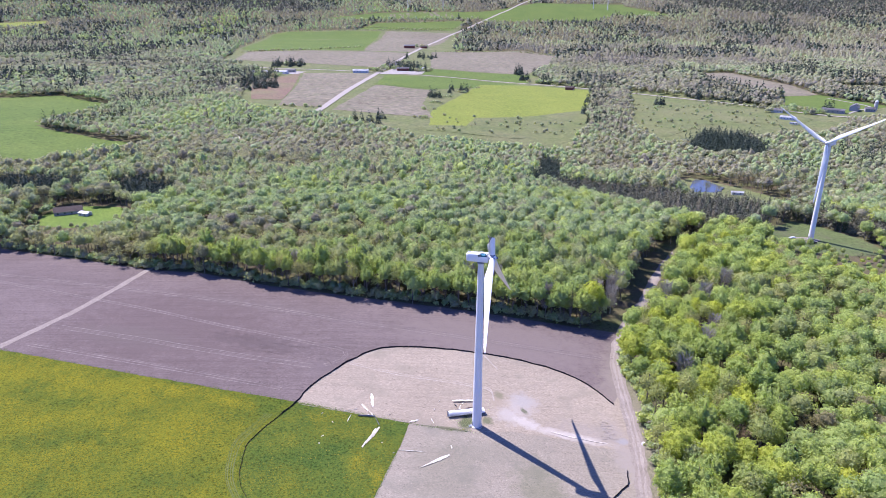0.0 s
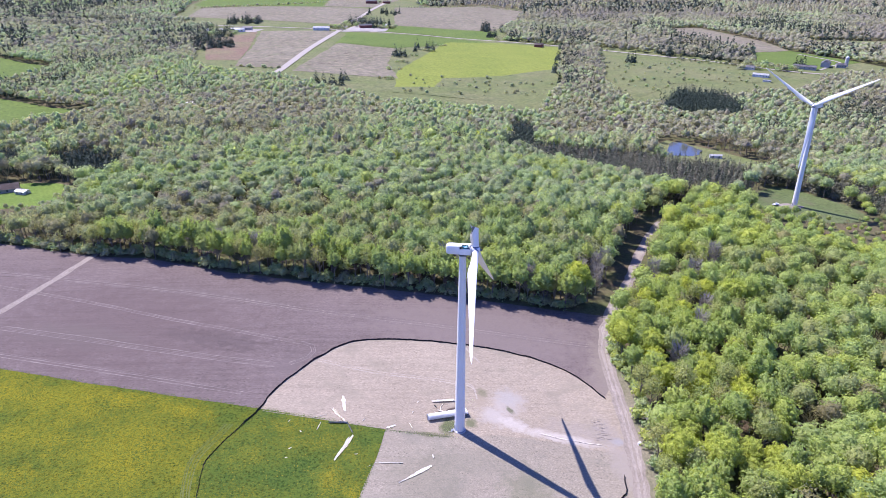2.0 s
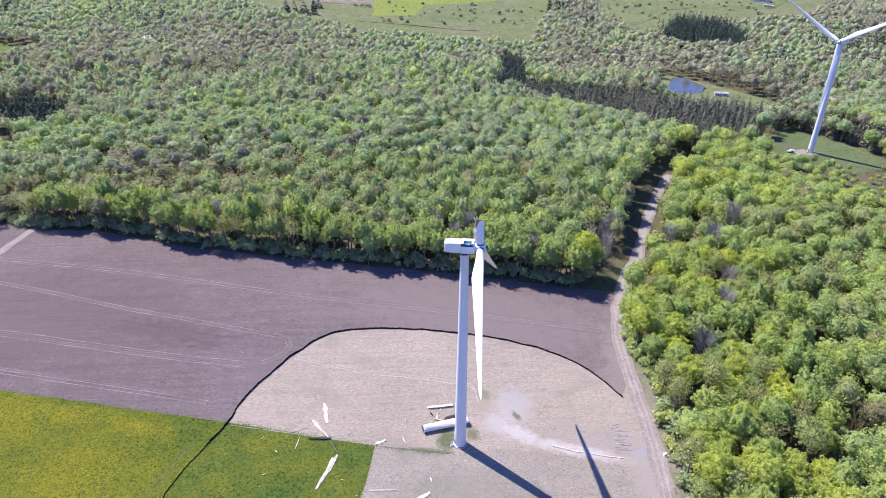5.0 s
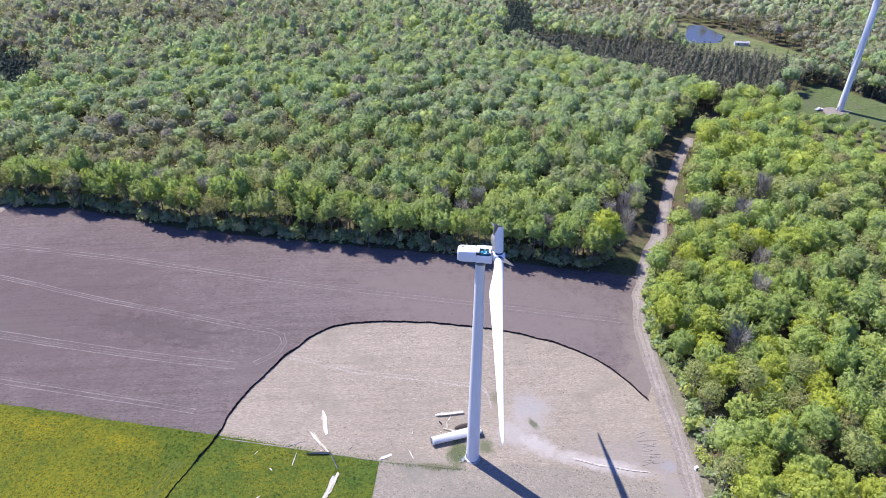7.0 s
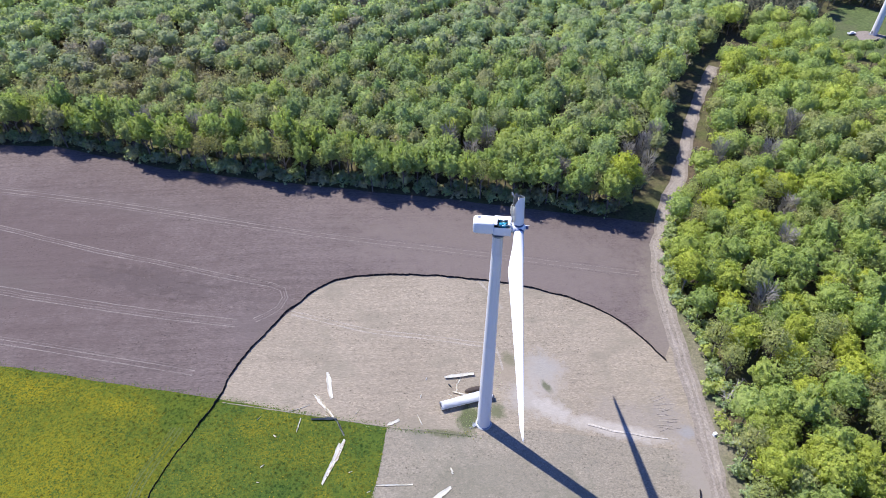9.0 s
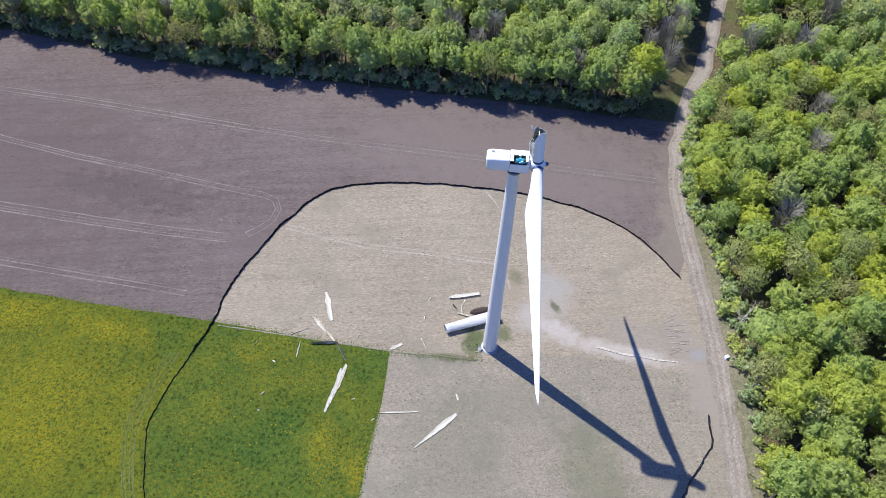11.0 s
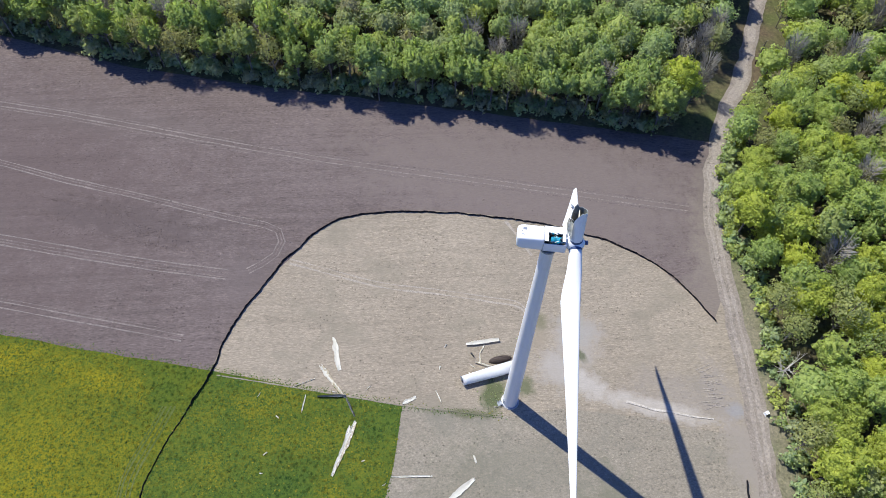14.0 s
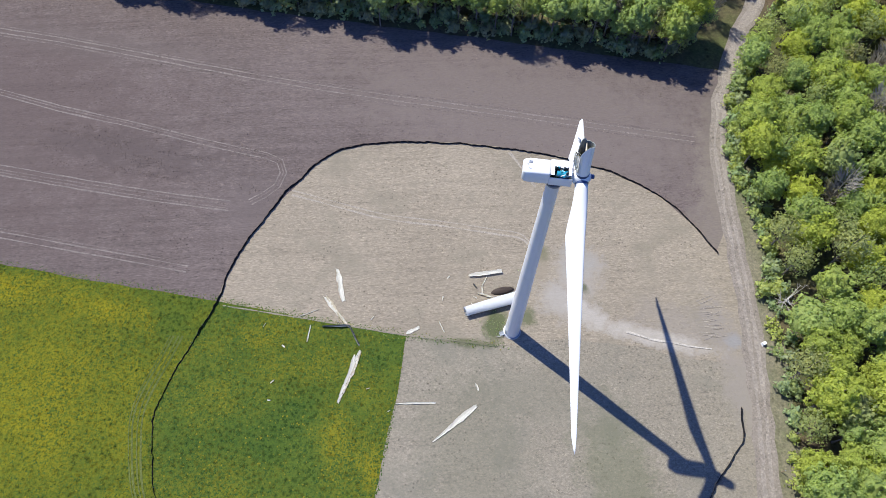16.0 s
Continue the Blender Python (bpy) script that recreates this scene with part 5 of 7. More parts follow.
def open_ground(x, y, r):
    """Where no tree stands: fields, lawns, roads and water."""
    res = inside(CLEAR_NEAR, x, y) | (np.hypot(x - 130, y - 398) < 6.5) | (np.hypot(x - 122, y - 373) < 5) | inside([(-338, 568), (-300, 576), (-262, 545), (-266, 508), (-310, 500), (-340, 535)], x, y)
    for bx, by in BARE_SPOTS:
        res |= np.hypot(x - bx, y - by) < 5.2
    for p in FIELDS_CLEAR:
        res |= inside(p, x, y)
    res |= near_line(ROAD_N, x, y, r + 2.0) | near_line([(x0 - 5, y0 + 3) for x0, y0 in ROAD_N[8:15]], x, y, r + 4)
    res |= near_line(ROAD_H, x, y, 10 + 2.6 * r) | near_line(ROAD_V, x, y, 12 + 2.6 * r)
    res |= inside([(-460, 1600), (-340, 1640), (-330, 1740), (-460, 1720)], x, y) | inside([(-190, 1690), (-40, 1700), (-30, 1870), (-190, 1860)], x, y)
    res |= inside([(540, 1110), (640, 1150), (640, 1240), (560, 1250)], x, y) | inside([(660, 1190), (830, 1220), (830, 1290), (660, 1270)], x, y)
    return res


CONIFER_STANDS = [
    [(86, 662), (114, 681), (125, 730), (140, 820), (118, 820), (100, 740)],
    [(-480, 600), (-400, 570), (-330, 596), (-336, 636), (-450, 640)],
    [(322, 905), (378, 1005), (428, 985), (436, 915), (413, 870), (350, 885)],
    [(205, 970), (298, 1404), (337, 1451), (270, 1010), (250, 960)],
    [(-470, 1290), (-500, 1640), (-400, 1540), (-365, 1350), (-413, 1300)],
    [(-667, 1467), (-795, 2100), (-455, 1620), (-400, 1480), (-560, 1530)],
    [(588, 2420), (780, 2410), (865, 2640), (655, 2740)],
    [(-316, 622), (-296, 640), (-246, 608), (-232, 570), (-246, 552), (-262, 572), (-290, 585)],
    [(-2142, 3380), (-1922, 3330), (-1459, 2780), (-1154, 2170), (-1267, 2130), (-1500, 2150), (-2000, 2700)],
    [(-1486, 2880), (-1186, 2620), (-828, 2170), (-742, 1940), (-766, 1710), (-895, 1790), (-1144, 2100)],
    [(507, 3772), (816, 3820), (787, 3700), (520, 3650)],
    [(1404, 3860), (1903, 3750), (1971, 3490), (1706, 3510), (1339, 3670)],
    # spruces added in place of the cloud shadow on the right-hand hill
    [(1330, 4740), (1454, 4310), (1721, 4120), (2432, 3960), (3000, 3950), (3000, 4700), (2200, 4900)],
    [(-2700, 4330), (-1786, 4180), (-844, 3940), (-734, 4020), (-928, 4350), (-1690, 4500), (-2700, 4500)],
]
NEAR_STANDS = [CONIFER_STANDS[i] for i in (0, 1, 2, 7)]
LARCH_EAST = [(300, 606), (316, 599), (330, 588), (341, 568), (352, 546), (356, 528), (353, 512), (372, 505), (382, 530), (374, 560), (358, 592), (330, 614), (304, 628)]
LARCH_STAND = [(100, 652), (124, 712), (150, 704), (200, 684), (253, 657), (300, 644), (298, 606), (278, 570), (252, 546), (215, 546), (190, 568), (149, 608)]


def grid_points(x0, x1, y0, y1, step, rnd, jitter=0.42):
    gx, gy = np.meshgrid(np.arange(x0, x1, step), np.arange(y0, y1, step * 0.88))
    gx = gx + (np.arange(gx.shape[0]) % 2)[:, None] * step / 2
    x = gx.ravel() + rnd.uniform(-jitter, jitter, gx.size) * step
    y = gy.ravel() + rnd.uniform(-jitter, jitter, gx.size) * step
    return x, y


def in_wedge(x, y, margin=30.0):
    """The part of the land that can be seen."""
    return (np.abs(x) < (y + 20) * 0.70 + margin) | ((y < 190) & (np.abs(x) < 210))


def tint_at(x, y, rnd):
    """Tree tones: lime in the eastern wood, deeper green in the middle one, greyish to the west and far off."""
    u = np.array([noise.noise((a * 0.012, b * 0.012, 4.0)) for a, b in zip(x, y)])
    v = np.array([noise.noise((a * 0.0031, b * 0.0024, 6.0)) for a, b in zip(x, y)])
    east = 1 / (1 + np.exp(-(x - 115 - 0.30 * (y - 380)) / 12))
    west = 1 / (1 + np.exp((x + 75 + 0.12 * (y - 420)) / 45))
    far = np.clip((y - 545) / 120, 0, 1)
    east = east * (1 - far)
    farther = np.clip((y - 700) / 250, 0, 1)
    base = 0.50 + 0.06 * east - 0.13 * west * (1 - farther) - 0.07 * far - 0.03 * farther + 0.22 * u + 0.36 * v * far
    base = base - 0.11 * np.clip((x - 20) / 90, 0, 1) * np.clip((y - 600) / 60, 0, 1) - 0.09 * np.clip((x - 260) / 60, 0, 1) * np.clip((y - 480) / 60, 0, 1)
    t = base + rnd.normal(0, 1, len(x)) * (0.13 - 0.07 * np.clip((y - 900) / 600, 0, 1))
    odd = rnd.uniform(size=len(x))
    t = np.where(odd < 0.08 + 0.07 * east + 0.10 * west + 0.11 * far - 0.14 * np.clip((y - 1200) / 600, 0, 1), rnd.uniform(0.02, 0.2, len(x)), t)
    return np.clip(t, 0.03, 1.0)


# places where the trees stay low: middle, reach and the height left there
LOW_ZONES = [(300, 485, 60, 0.42), (350, 480, 60, 0.42), (-283, 503, 50, 0.34), (-320, 520, 30, 0.3), (270, 655, 40, 0.35), (320, 640, 40, 0.4)]


def stand(name, x0, x1, y0, y1, step, templates, mats, label, seed, radius=5.0, keep=None, sway=(0.8, 1.2), flat=1.0):
    rnd = np.random.RandomState(seed)
    x, y = grid_points(x0, x1, y0, y1, step, rnd)
    ok = ~open_ground(x, y, radius * 0.55) & in_wedge(x, y)
    ok &= ~inside(LARCH_STAND, x, y) & ~inside(LARCH_EAST, x, y)
    for c in NEAR_STANDS:
        ok &= ~inside(c, x, y)
    if keep is not None:
        ok &= keep(x, y)
    x, y = x[ok], y[ok]
    n = len(x)
    pos = np.stack([x, y, ground(x, y)], -1)
    tall = np.array([noise.noise((a * 0.01, b * 0.01, 9.0)) for a, b in zip(x, y)])
    sc = np.stack([rnd.uniform(*sway, n), rnd.uniform(0.82, 1.15, n) * (1 + 0.2 * tall) * flat], -1)
    tint = tint_at(x, y, rnd)
    which = rnd.randint(0, 6, n)
    which = np.where((tint < 0.36) & (rnd.uniform(size=n) < 0.65), rnd.randint(6, 8, n), which)
    which = np.where((tint < 0.15) & (rnd.uniform(size=n) < 0.7), 8, which)
    for lx, ly, lr, lf in LOW_ZONES:
        k = np.clip(1 - np.hypot(x - lx, y - ly) / lr, 0, 1) ** 0.5
        sc *= (1 - (1 - lf) * k)[:, None]
    return scatter(name, templates, pos, sc, tint, which, label, "trees", mats, seed)


# the nearest trees, each a thing of its own
def build_tree_kinds():
    kinds = []
    for k in range(9):
        mat, lab = ((M_LEAF_LIME, "lime-green broadleaf tree in fresh spring leaf"), (M_LEAF_GREEN, "green broadleaf tree in young leaf"), (M_LEAF_OLIVE, "thin olive-grey tree just coming into leaf"))[k % 3]
        h, r = (19.0, 21.5, 20.0)[k % 3] + (k % 4), (6.4, 5.2, 5.6)[k % 3]
        t = empty("tree", pose(0, 0, -50), lab, "tree", "trees of the near woods")
        V, F = trunk_template(100 + k, h, 6.0, r, 8, 6)
        tr = new("trunk", mesh_arrays("trunk", V, F, [M_BARK]))
        tr.parent = t
        C, F = crown_template(200 + k, 2600 if k % 3 != 2 else 1200, 0.35 if k % 3 != 2 else 0.33, 38, r, h - 5.4, 14, 7, k % 3 != 2)
        cr = new("crown", mesh_arrays("crown", C + (0, 0, 5.4), F, [mat], None, None, True))
        cr.parent = t
        kinds.append(t)
    return kinds


def place_near_trees():
    kinds = build_tree_kinds()
    used = [False] * len(kinds)
    rnd = np.random.RandomState(77)
    x, y = grid_points(60, 205, 190, 376, 9.0, rnd, 0.34)
    ok = ~open_ground(x, y, 2.6) & (x < 128 + 0.36 * (y - 195))
    ok &= ~near_line(RIGHT_EDGE, x, y, 1.2) & (np.hypot(x - 97, y - 267.5) > 6.5)
    ex, ey = [], []
    line = smooth_line(EDGE[3:], 6.4)
    for i, p in enumerate(line):
        for row in range(2):
            ex.append(p.x + rnd.uniform(-2, 2))
            ey.append(p.y + 4.0 + 7.2 * row + rnd.uniform(-1.2, 2.4))
    ex, ey = np.array(ex), np.array(ey)
    k2 = ~open_ground(ex, ey, 3.0)
    X, Y = np.concatenate([ex[k2], x[ok]]), np.concatenate([ey[k2], y[ok]])
    X, Y = X[:300], Y[:300]
    for px, py in zip(X, Y):
        eastern = px > 84 and py < 372
        roll = rnd.uniform()
        fam = (0 if roll < 0.60 else 1 if roll < 0.80 else 2) if eastern else (1 if roll < 0.88 else 2)
        k = fam + 3 * rnd.randint(0, 3)
        s = rnd.uniform(0.84, 1.18)
        m = pose(px, py, gz(px, py), 0, 0, rnd.uniform(0, 360))
        if used[k]:
            o = copy_thing(kinds[k], m)
        else:
            o, used[k] = kinds[k], True
            o.matrix_basis = m
        o.scale = (s, s, s * rnd.uniform(0.88, 1.1) * (1.0 if eastern else 1.03))
    return X, Y


NEAR_X, NEAR_Y = place_near_trees()


def not_near_thing(x, y):
    ok = np.hypot(x - 97, y - 267.5) > 6.5
    for px, py in zip(NEAR_X, NEAR_Y):
        ok &= (x - px) ** 2 + (y - py) ** 2 > (42 if px > 100 else 25)
    return ok


# dense kinds first, then two thin ones, then a bare one
T1 = [tree_template(300 + k, 760, 0.43, 5.2 + 0.3 * (k % 3), 18.5 + k % 4, 6.6, 3, 4, 26, 10, 5) for k in range(6)]
T1 += [tree_template(320 + k, 240, 0.50, 5.0, 18 + k, 5.5, 6, 4, 14, shell=False) for k in range(2)] + [bare_template(330, 70)]
T0 = [tree_template(340 + k, 720, 0.48, 6.2 + 0.4 * (k % 3), 18.0 + k % 4, 5.5, 3, 4, 28, 10, 5) for k in range(6)] + T1[6:]
T2 = [tree_template(400 + k, 260, 0.62, 5.4 + 0.3 * (k % 3), 18.5 + k % 4, 8.0, 2, 3, 18, 8, 4) for k in range(6)]
T2 += [tree_template(420 + k, 120, 0.75, 5.0, 18 + k, 5.5, 4, 3, 12, shell=False) for k in range(2)] + [bare_template(430, 30, width=0.14)]
T2B = [tree_template(440 + k, 100, 0.95, 5.4 + 0.3 * (k % 3), 18.5 + k % 4, 7.0, 0, 3, 14, 8, 4) for k in range(6)]
T2B += [tree_template(460 + k, 70, 0.95, 5.0, 18 + k, 5.0, 3, 3, 10, shell=False) for k in range(2)] + [bare_template(470, 20, width=0.18)]
T3 = [tree_template(500 + k, 22, 1.2, 4.9, 18 + k % 3, 4.0, 0, 3, 9, 7, 4) for k in range(6)]
T3 += [tree_template(520 + k, 40, 1.3, 5.2, 17, 4.0, 0, 3, 7, shell=False) for k in range(2)] + [tree_template(540, 22, 1.2, 4.6, 14, 4.0, 0, 3, 6, shell=False)]
T4 = [tree_template(600 + k, 8, 2.2, 8.0, 17 + k % 3, 0.5, 0, 3, 7, 8, 3) for k in range(6)]
T4 += [tree_template(620 + k, 8, 2.2, 7.0, 18, 0.5, 0, 3, 7, 8, 3) for k in range(3)]
T5 = [tree_template(650 + k, 3, 2.0, 9.5, 15 + k % 3, 0.5, 0, 3, 6, 6, 2) for k in range(9)]
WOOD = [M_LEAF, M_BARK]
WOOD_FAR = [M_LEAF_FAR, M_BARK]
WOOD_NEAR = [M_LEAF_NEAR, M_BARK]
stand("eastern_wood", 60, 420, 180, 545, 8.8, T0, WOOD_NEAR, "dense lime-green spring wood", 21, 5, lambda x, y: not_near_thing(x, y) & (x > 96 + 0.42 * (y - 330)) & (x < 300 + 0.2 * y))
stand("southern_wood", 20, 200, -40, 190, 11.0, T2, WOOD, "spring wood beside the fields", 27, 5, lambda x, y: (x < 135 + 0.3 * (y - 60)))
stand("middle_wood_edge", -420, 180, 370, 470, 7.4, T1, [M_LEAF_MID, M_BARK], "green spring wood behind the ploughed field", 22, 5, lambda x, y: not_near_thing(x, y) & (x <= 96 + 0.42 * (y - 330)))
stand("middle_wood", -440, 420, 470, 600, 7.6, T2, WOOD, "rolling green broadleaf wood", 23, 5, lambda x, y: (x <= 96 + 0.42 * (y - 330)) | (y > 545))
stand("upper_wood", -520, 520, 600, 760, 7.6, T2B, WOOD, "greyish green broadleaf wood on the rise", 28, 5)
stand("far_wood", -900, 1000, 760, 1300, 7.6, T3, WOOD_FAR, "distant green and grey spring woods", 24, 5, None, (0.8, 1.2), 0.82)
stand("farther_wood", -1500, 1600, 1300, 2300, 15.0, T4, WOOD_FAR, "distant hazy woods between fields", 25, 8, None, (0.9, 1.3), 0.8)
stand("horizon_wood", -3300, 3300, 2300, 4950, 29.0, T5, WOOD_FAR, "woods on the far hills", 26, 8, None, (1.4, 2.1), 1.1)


def conifers(name, polys, step, tint, label, seed, density=1.0, tmpl=None, sway=(0.8, 1.25)):
    rnd = np.random.RandomState(seed)
    xs, ys = [], []
    for p in polys:
        px, py = [q[0] for q in p], [q[1] for q in p]
        x, y = grid_points(min(px), max(px), min(py), max(py), step, rnd, 0.3)
        ok = inside(p, x, y) & ~inside(CLEAR_NEAR, x, y) & (rnd.uniform(size=len(x)) < density)
        xs.append(x[ok])
        ys.append(y[ok])
    x, y = np.concatenate(xs), np.concatenate(ys)
    n = len(x)
    tm = tmpl or [cone_template(700 + k, 110, 0.95, 3.3, 18) for k in range(4)]
    return scatter(name, tm, np.stack([x, y, ground(x, y)], -1), np.stack([rnd.uniform(*sway, n), rnd.uniform(0.75, 1.2, n)], -1),
                   np.clip(rnd.normal(tint, 0.1, n), 0, 1), rnd.randint(0, len(tm), n), label, "trees", [M_NEEDLE], seed)


conifers("spruce_stands", NEAR_STANDS, 5.6, 0.2, "dark green spruce stands", 31)
# the far stands' paler, greyer tint puts haze into the needle colour
conifers("far_spruce_stands", [CONIFER_STANDS[i] for i in (3, 4, 5, 6, 8, 9, 10, 11)], 13, 0.58, "dark spruce stands among distant woods", 33, 0.40, [cone_template(720 + k, 34, 2.4, 5.8, 17) for k in range(4)])
def mixed_spruces(name, x0, x1, y0, y1, step, cut, tmpl, label, seed):
    """Dark spruces in drifts among the far woods."""
    rnd = np.random.RandomState(seed)
    x, y = grid_points(x0, x1, y0, y1, step, rnd)
    drift = np.array([noise.noise((a * 0.0045, b * 0.0030, 12.0)) + 0.5 * noise.noise((a * 0.016, b * 0.011, 3.0)) for a, b in zip(x, y)])
    ok = (drift > cut) & ~open_ground(x, y, 5) & in_wedge(x, y) & (rnd.uniform(size=len(x)) < 0.75)
    x, y = x[ok], y[ok]
    n = len(x)
    return scatter(name, tmpl, np.stack([x, y, ground(x, y)], -1), np.stack([rnd.uniform(0.8, 1.3, n), rnd.uniform(0.85, 1.35, n)], -1),
                   np.clip(rnd.normal(0.42, 0.16, n), 0, 1), rnd.randint(0, len(tmpl), n), label, "trees", [M_NEEDLE], seed)


mixed_spruces("mixed_spruces", -1000, 1100, 640, 1300, 9.5, 0.24, [cone_template(800 + k, 34, 1.5, 3.6, 19) for k in range(4)], "dark spruces scattered through spring woods", 37)
mixed_spruces("far_mixed_spruces", -1500, 1600, 1300, 2300, 17.0, 0.20, [cone_template(810 + k, 22, 3.2, 6.0, 21) for k in range(4)], "dark spruces scattered through distant woods", 38)
mixed_spruces("horizon_mixed_spruces", -3300, 3300, 2300, 4950, 32.0, 0.16, [cone_template(820 + k, 10, 8.0, 15, 24) for k in range(4)], "dark spruces on the far hills", 39)
# needles paler for haze; the right-hand stand replaces a cloud shadow
conifers("horizon_shade_spruce", CONIFER_STANDS[12:], 27, 0.62, "dark spruces on the far hills, partly standing in for cloud shadow", 36, 0.9, [cone_template(780 + k, 12, 9.0, 17, 24) for k in range(4)])
conifers("larch_rows", [LARCH_STAND, LARCH_EAST], 5.6, 0.64, "grey-brown larch plantation in rows", 32, 0.97, [cone_template(740 + k, 130, 0.95, 3.5, 16) for k in range(5)], (0.85, 1.15))
# dark spruces round the farms, in hedges and along the country road
rg = np.random.RandomState(34)
GROVES = [(250, 1180, 12, 8), (285, 1330, 20, 14), (320, 1480, 16, 8), (230, 1060, 12, 6), (-420, 1870, 36, 34), (-385, 1425, 40, 30), (-475, 1400, 45, 30), (-92, 1830, 40, 36), (-120, 1890, 40, 26), (-440, 1600, 60, 40), (-500, 1560, 50, 30), (215, 1830, 40, 18), (-80, 2200, 50, 14), (192, 1681, 14, 8), (229, 1640, 14, 6), (400, 1300, 9, 5),
          (520, 1400, 30, 18), (575, 1345, 30, 20), (615, 1320, 22, 14), (20, 1420, 22, 6), (-15, 1330, 18, 5), (-110, 1045, 30, 8), (555, 870, 35, 26), (680, 1235, 12, 4)]
rows = [(x + rg.uniform(-w, w), y + rg.uniform(-w, w)) for x, y, w, n in GROVES for _ in range(n)]
gx, gy = np.array(rows).T
scatter("farm_spruces", [cone_template(760 + k, 70, 1.7, 4.6, 18) for k in range(4)], np.stack([gx, gy, ground(gx, gy)], -1), np.stack([rg.uniform(0.9, 1.4, len(gx)), rg.uniform(0.8, 1.5, len(gx))], -1),
        np.clip(rg.normal(0.3, 0.12, len(gx)), 0, 1), rg.randint(0, 4, len(gx)), "dark spruces round farms and along hedges", "trees", [M_NEEDLE], 35)


# ---- buildings ----
def house(name, x, y, yaw, w, d, h, pitch, wall, roof, label, category="house", windows=3, doors=1, z_up=1.0):
    """A gabled building: walls, two roof slopes with overhang, windows and doors on both long sides."""
    t = empty(name, pose(x, y, gz(x, y) + z_up, 0, 0, yaw), label, category)
    rise = d / 2 * pitch
    bm = bmesh.new()
    prof = [(-d / 2, -1.5), (d / 2, -1.5), (d / 2, h), (0, h + rise), (-d / 2, h)]
    a = [bm.verts.new((-w / 2, p, q)) for p, q in prof]
    b = [bm.verts.new((w / 2, p, q)) for p, q in prof]
    bm.faces.new(a)
    bm.faces.new(b[::-1])
    for i in range(5):
        bm.faces.new((a[i], b[i], b[(i + 1) % 5], a[(i + 1) % 5]))
    part("wall", bm, wall, t)
    for sgn in (-1, 1):
        bm = bmesh.new()
        o = 0.5
        e = Vector((0, sgn * (d / 2 + o), h - o * pitch))
        r = Vector((0, 0, h + rise))
        vs = [bm.verts.new((sx * (w / 2 + o), q.y, q.z + 0.08)) for sx, q in ((-1, e), (1, e), (1, r), (-1, r))]
        bm.faces.new(vs)
        bmesh.ops.solidify(bm, geom=bm.faces[:], thickness=-0.22)
        part("roof_slope", bm, roof, t)
        for i in range(windows):
            bm = bmesh.new()
            box(bm, (-w / 2 + w * (i + 0.5) / windows, sgn * (d / 2 + 0.02), h * 0.55), (min(1.3, w / windows * 0.5), 0.12, min(1.4, h * 0.4)))
            part("window", bm, M_GLASS, t, "dark window")
    for k in range(doors):
        bm = bmesh.new()
        box(bm, ((w / 2 + 0.03), 0, min(2.6, h * 0.8) / 2), (0.14, min(3.2, d * 0.35), min(2.6, h * 0.8)))
        part("door", bm, M_GREYWALL, t, "plain grey door")
    return t


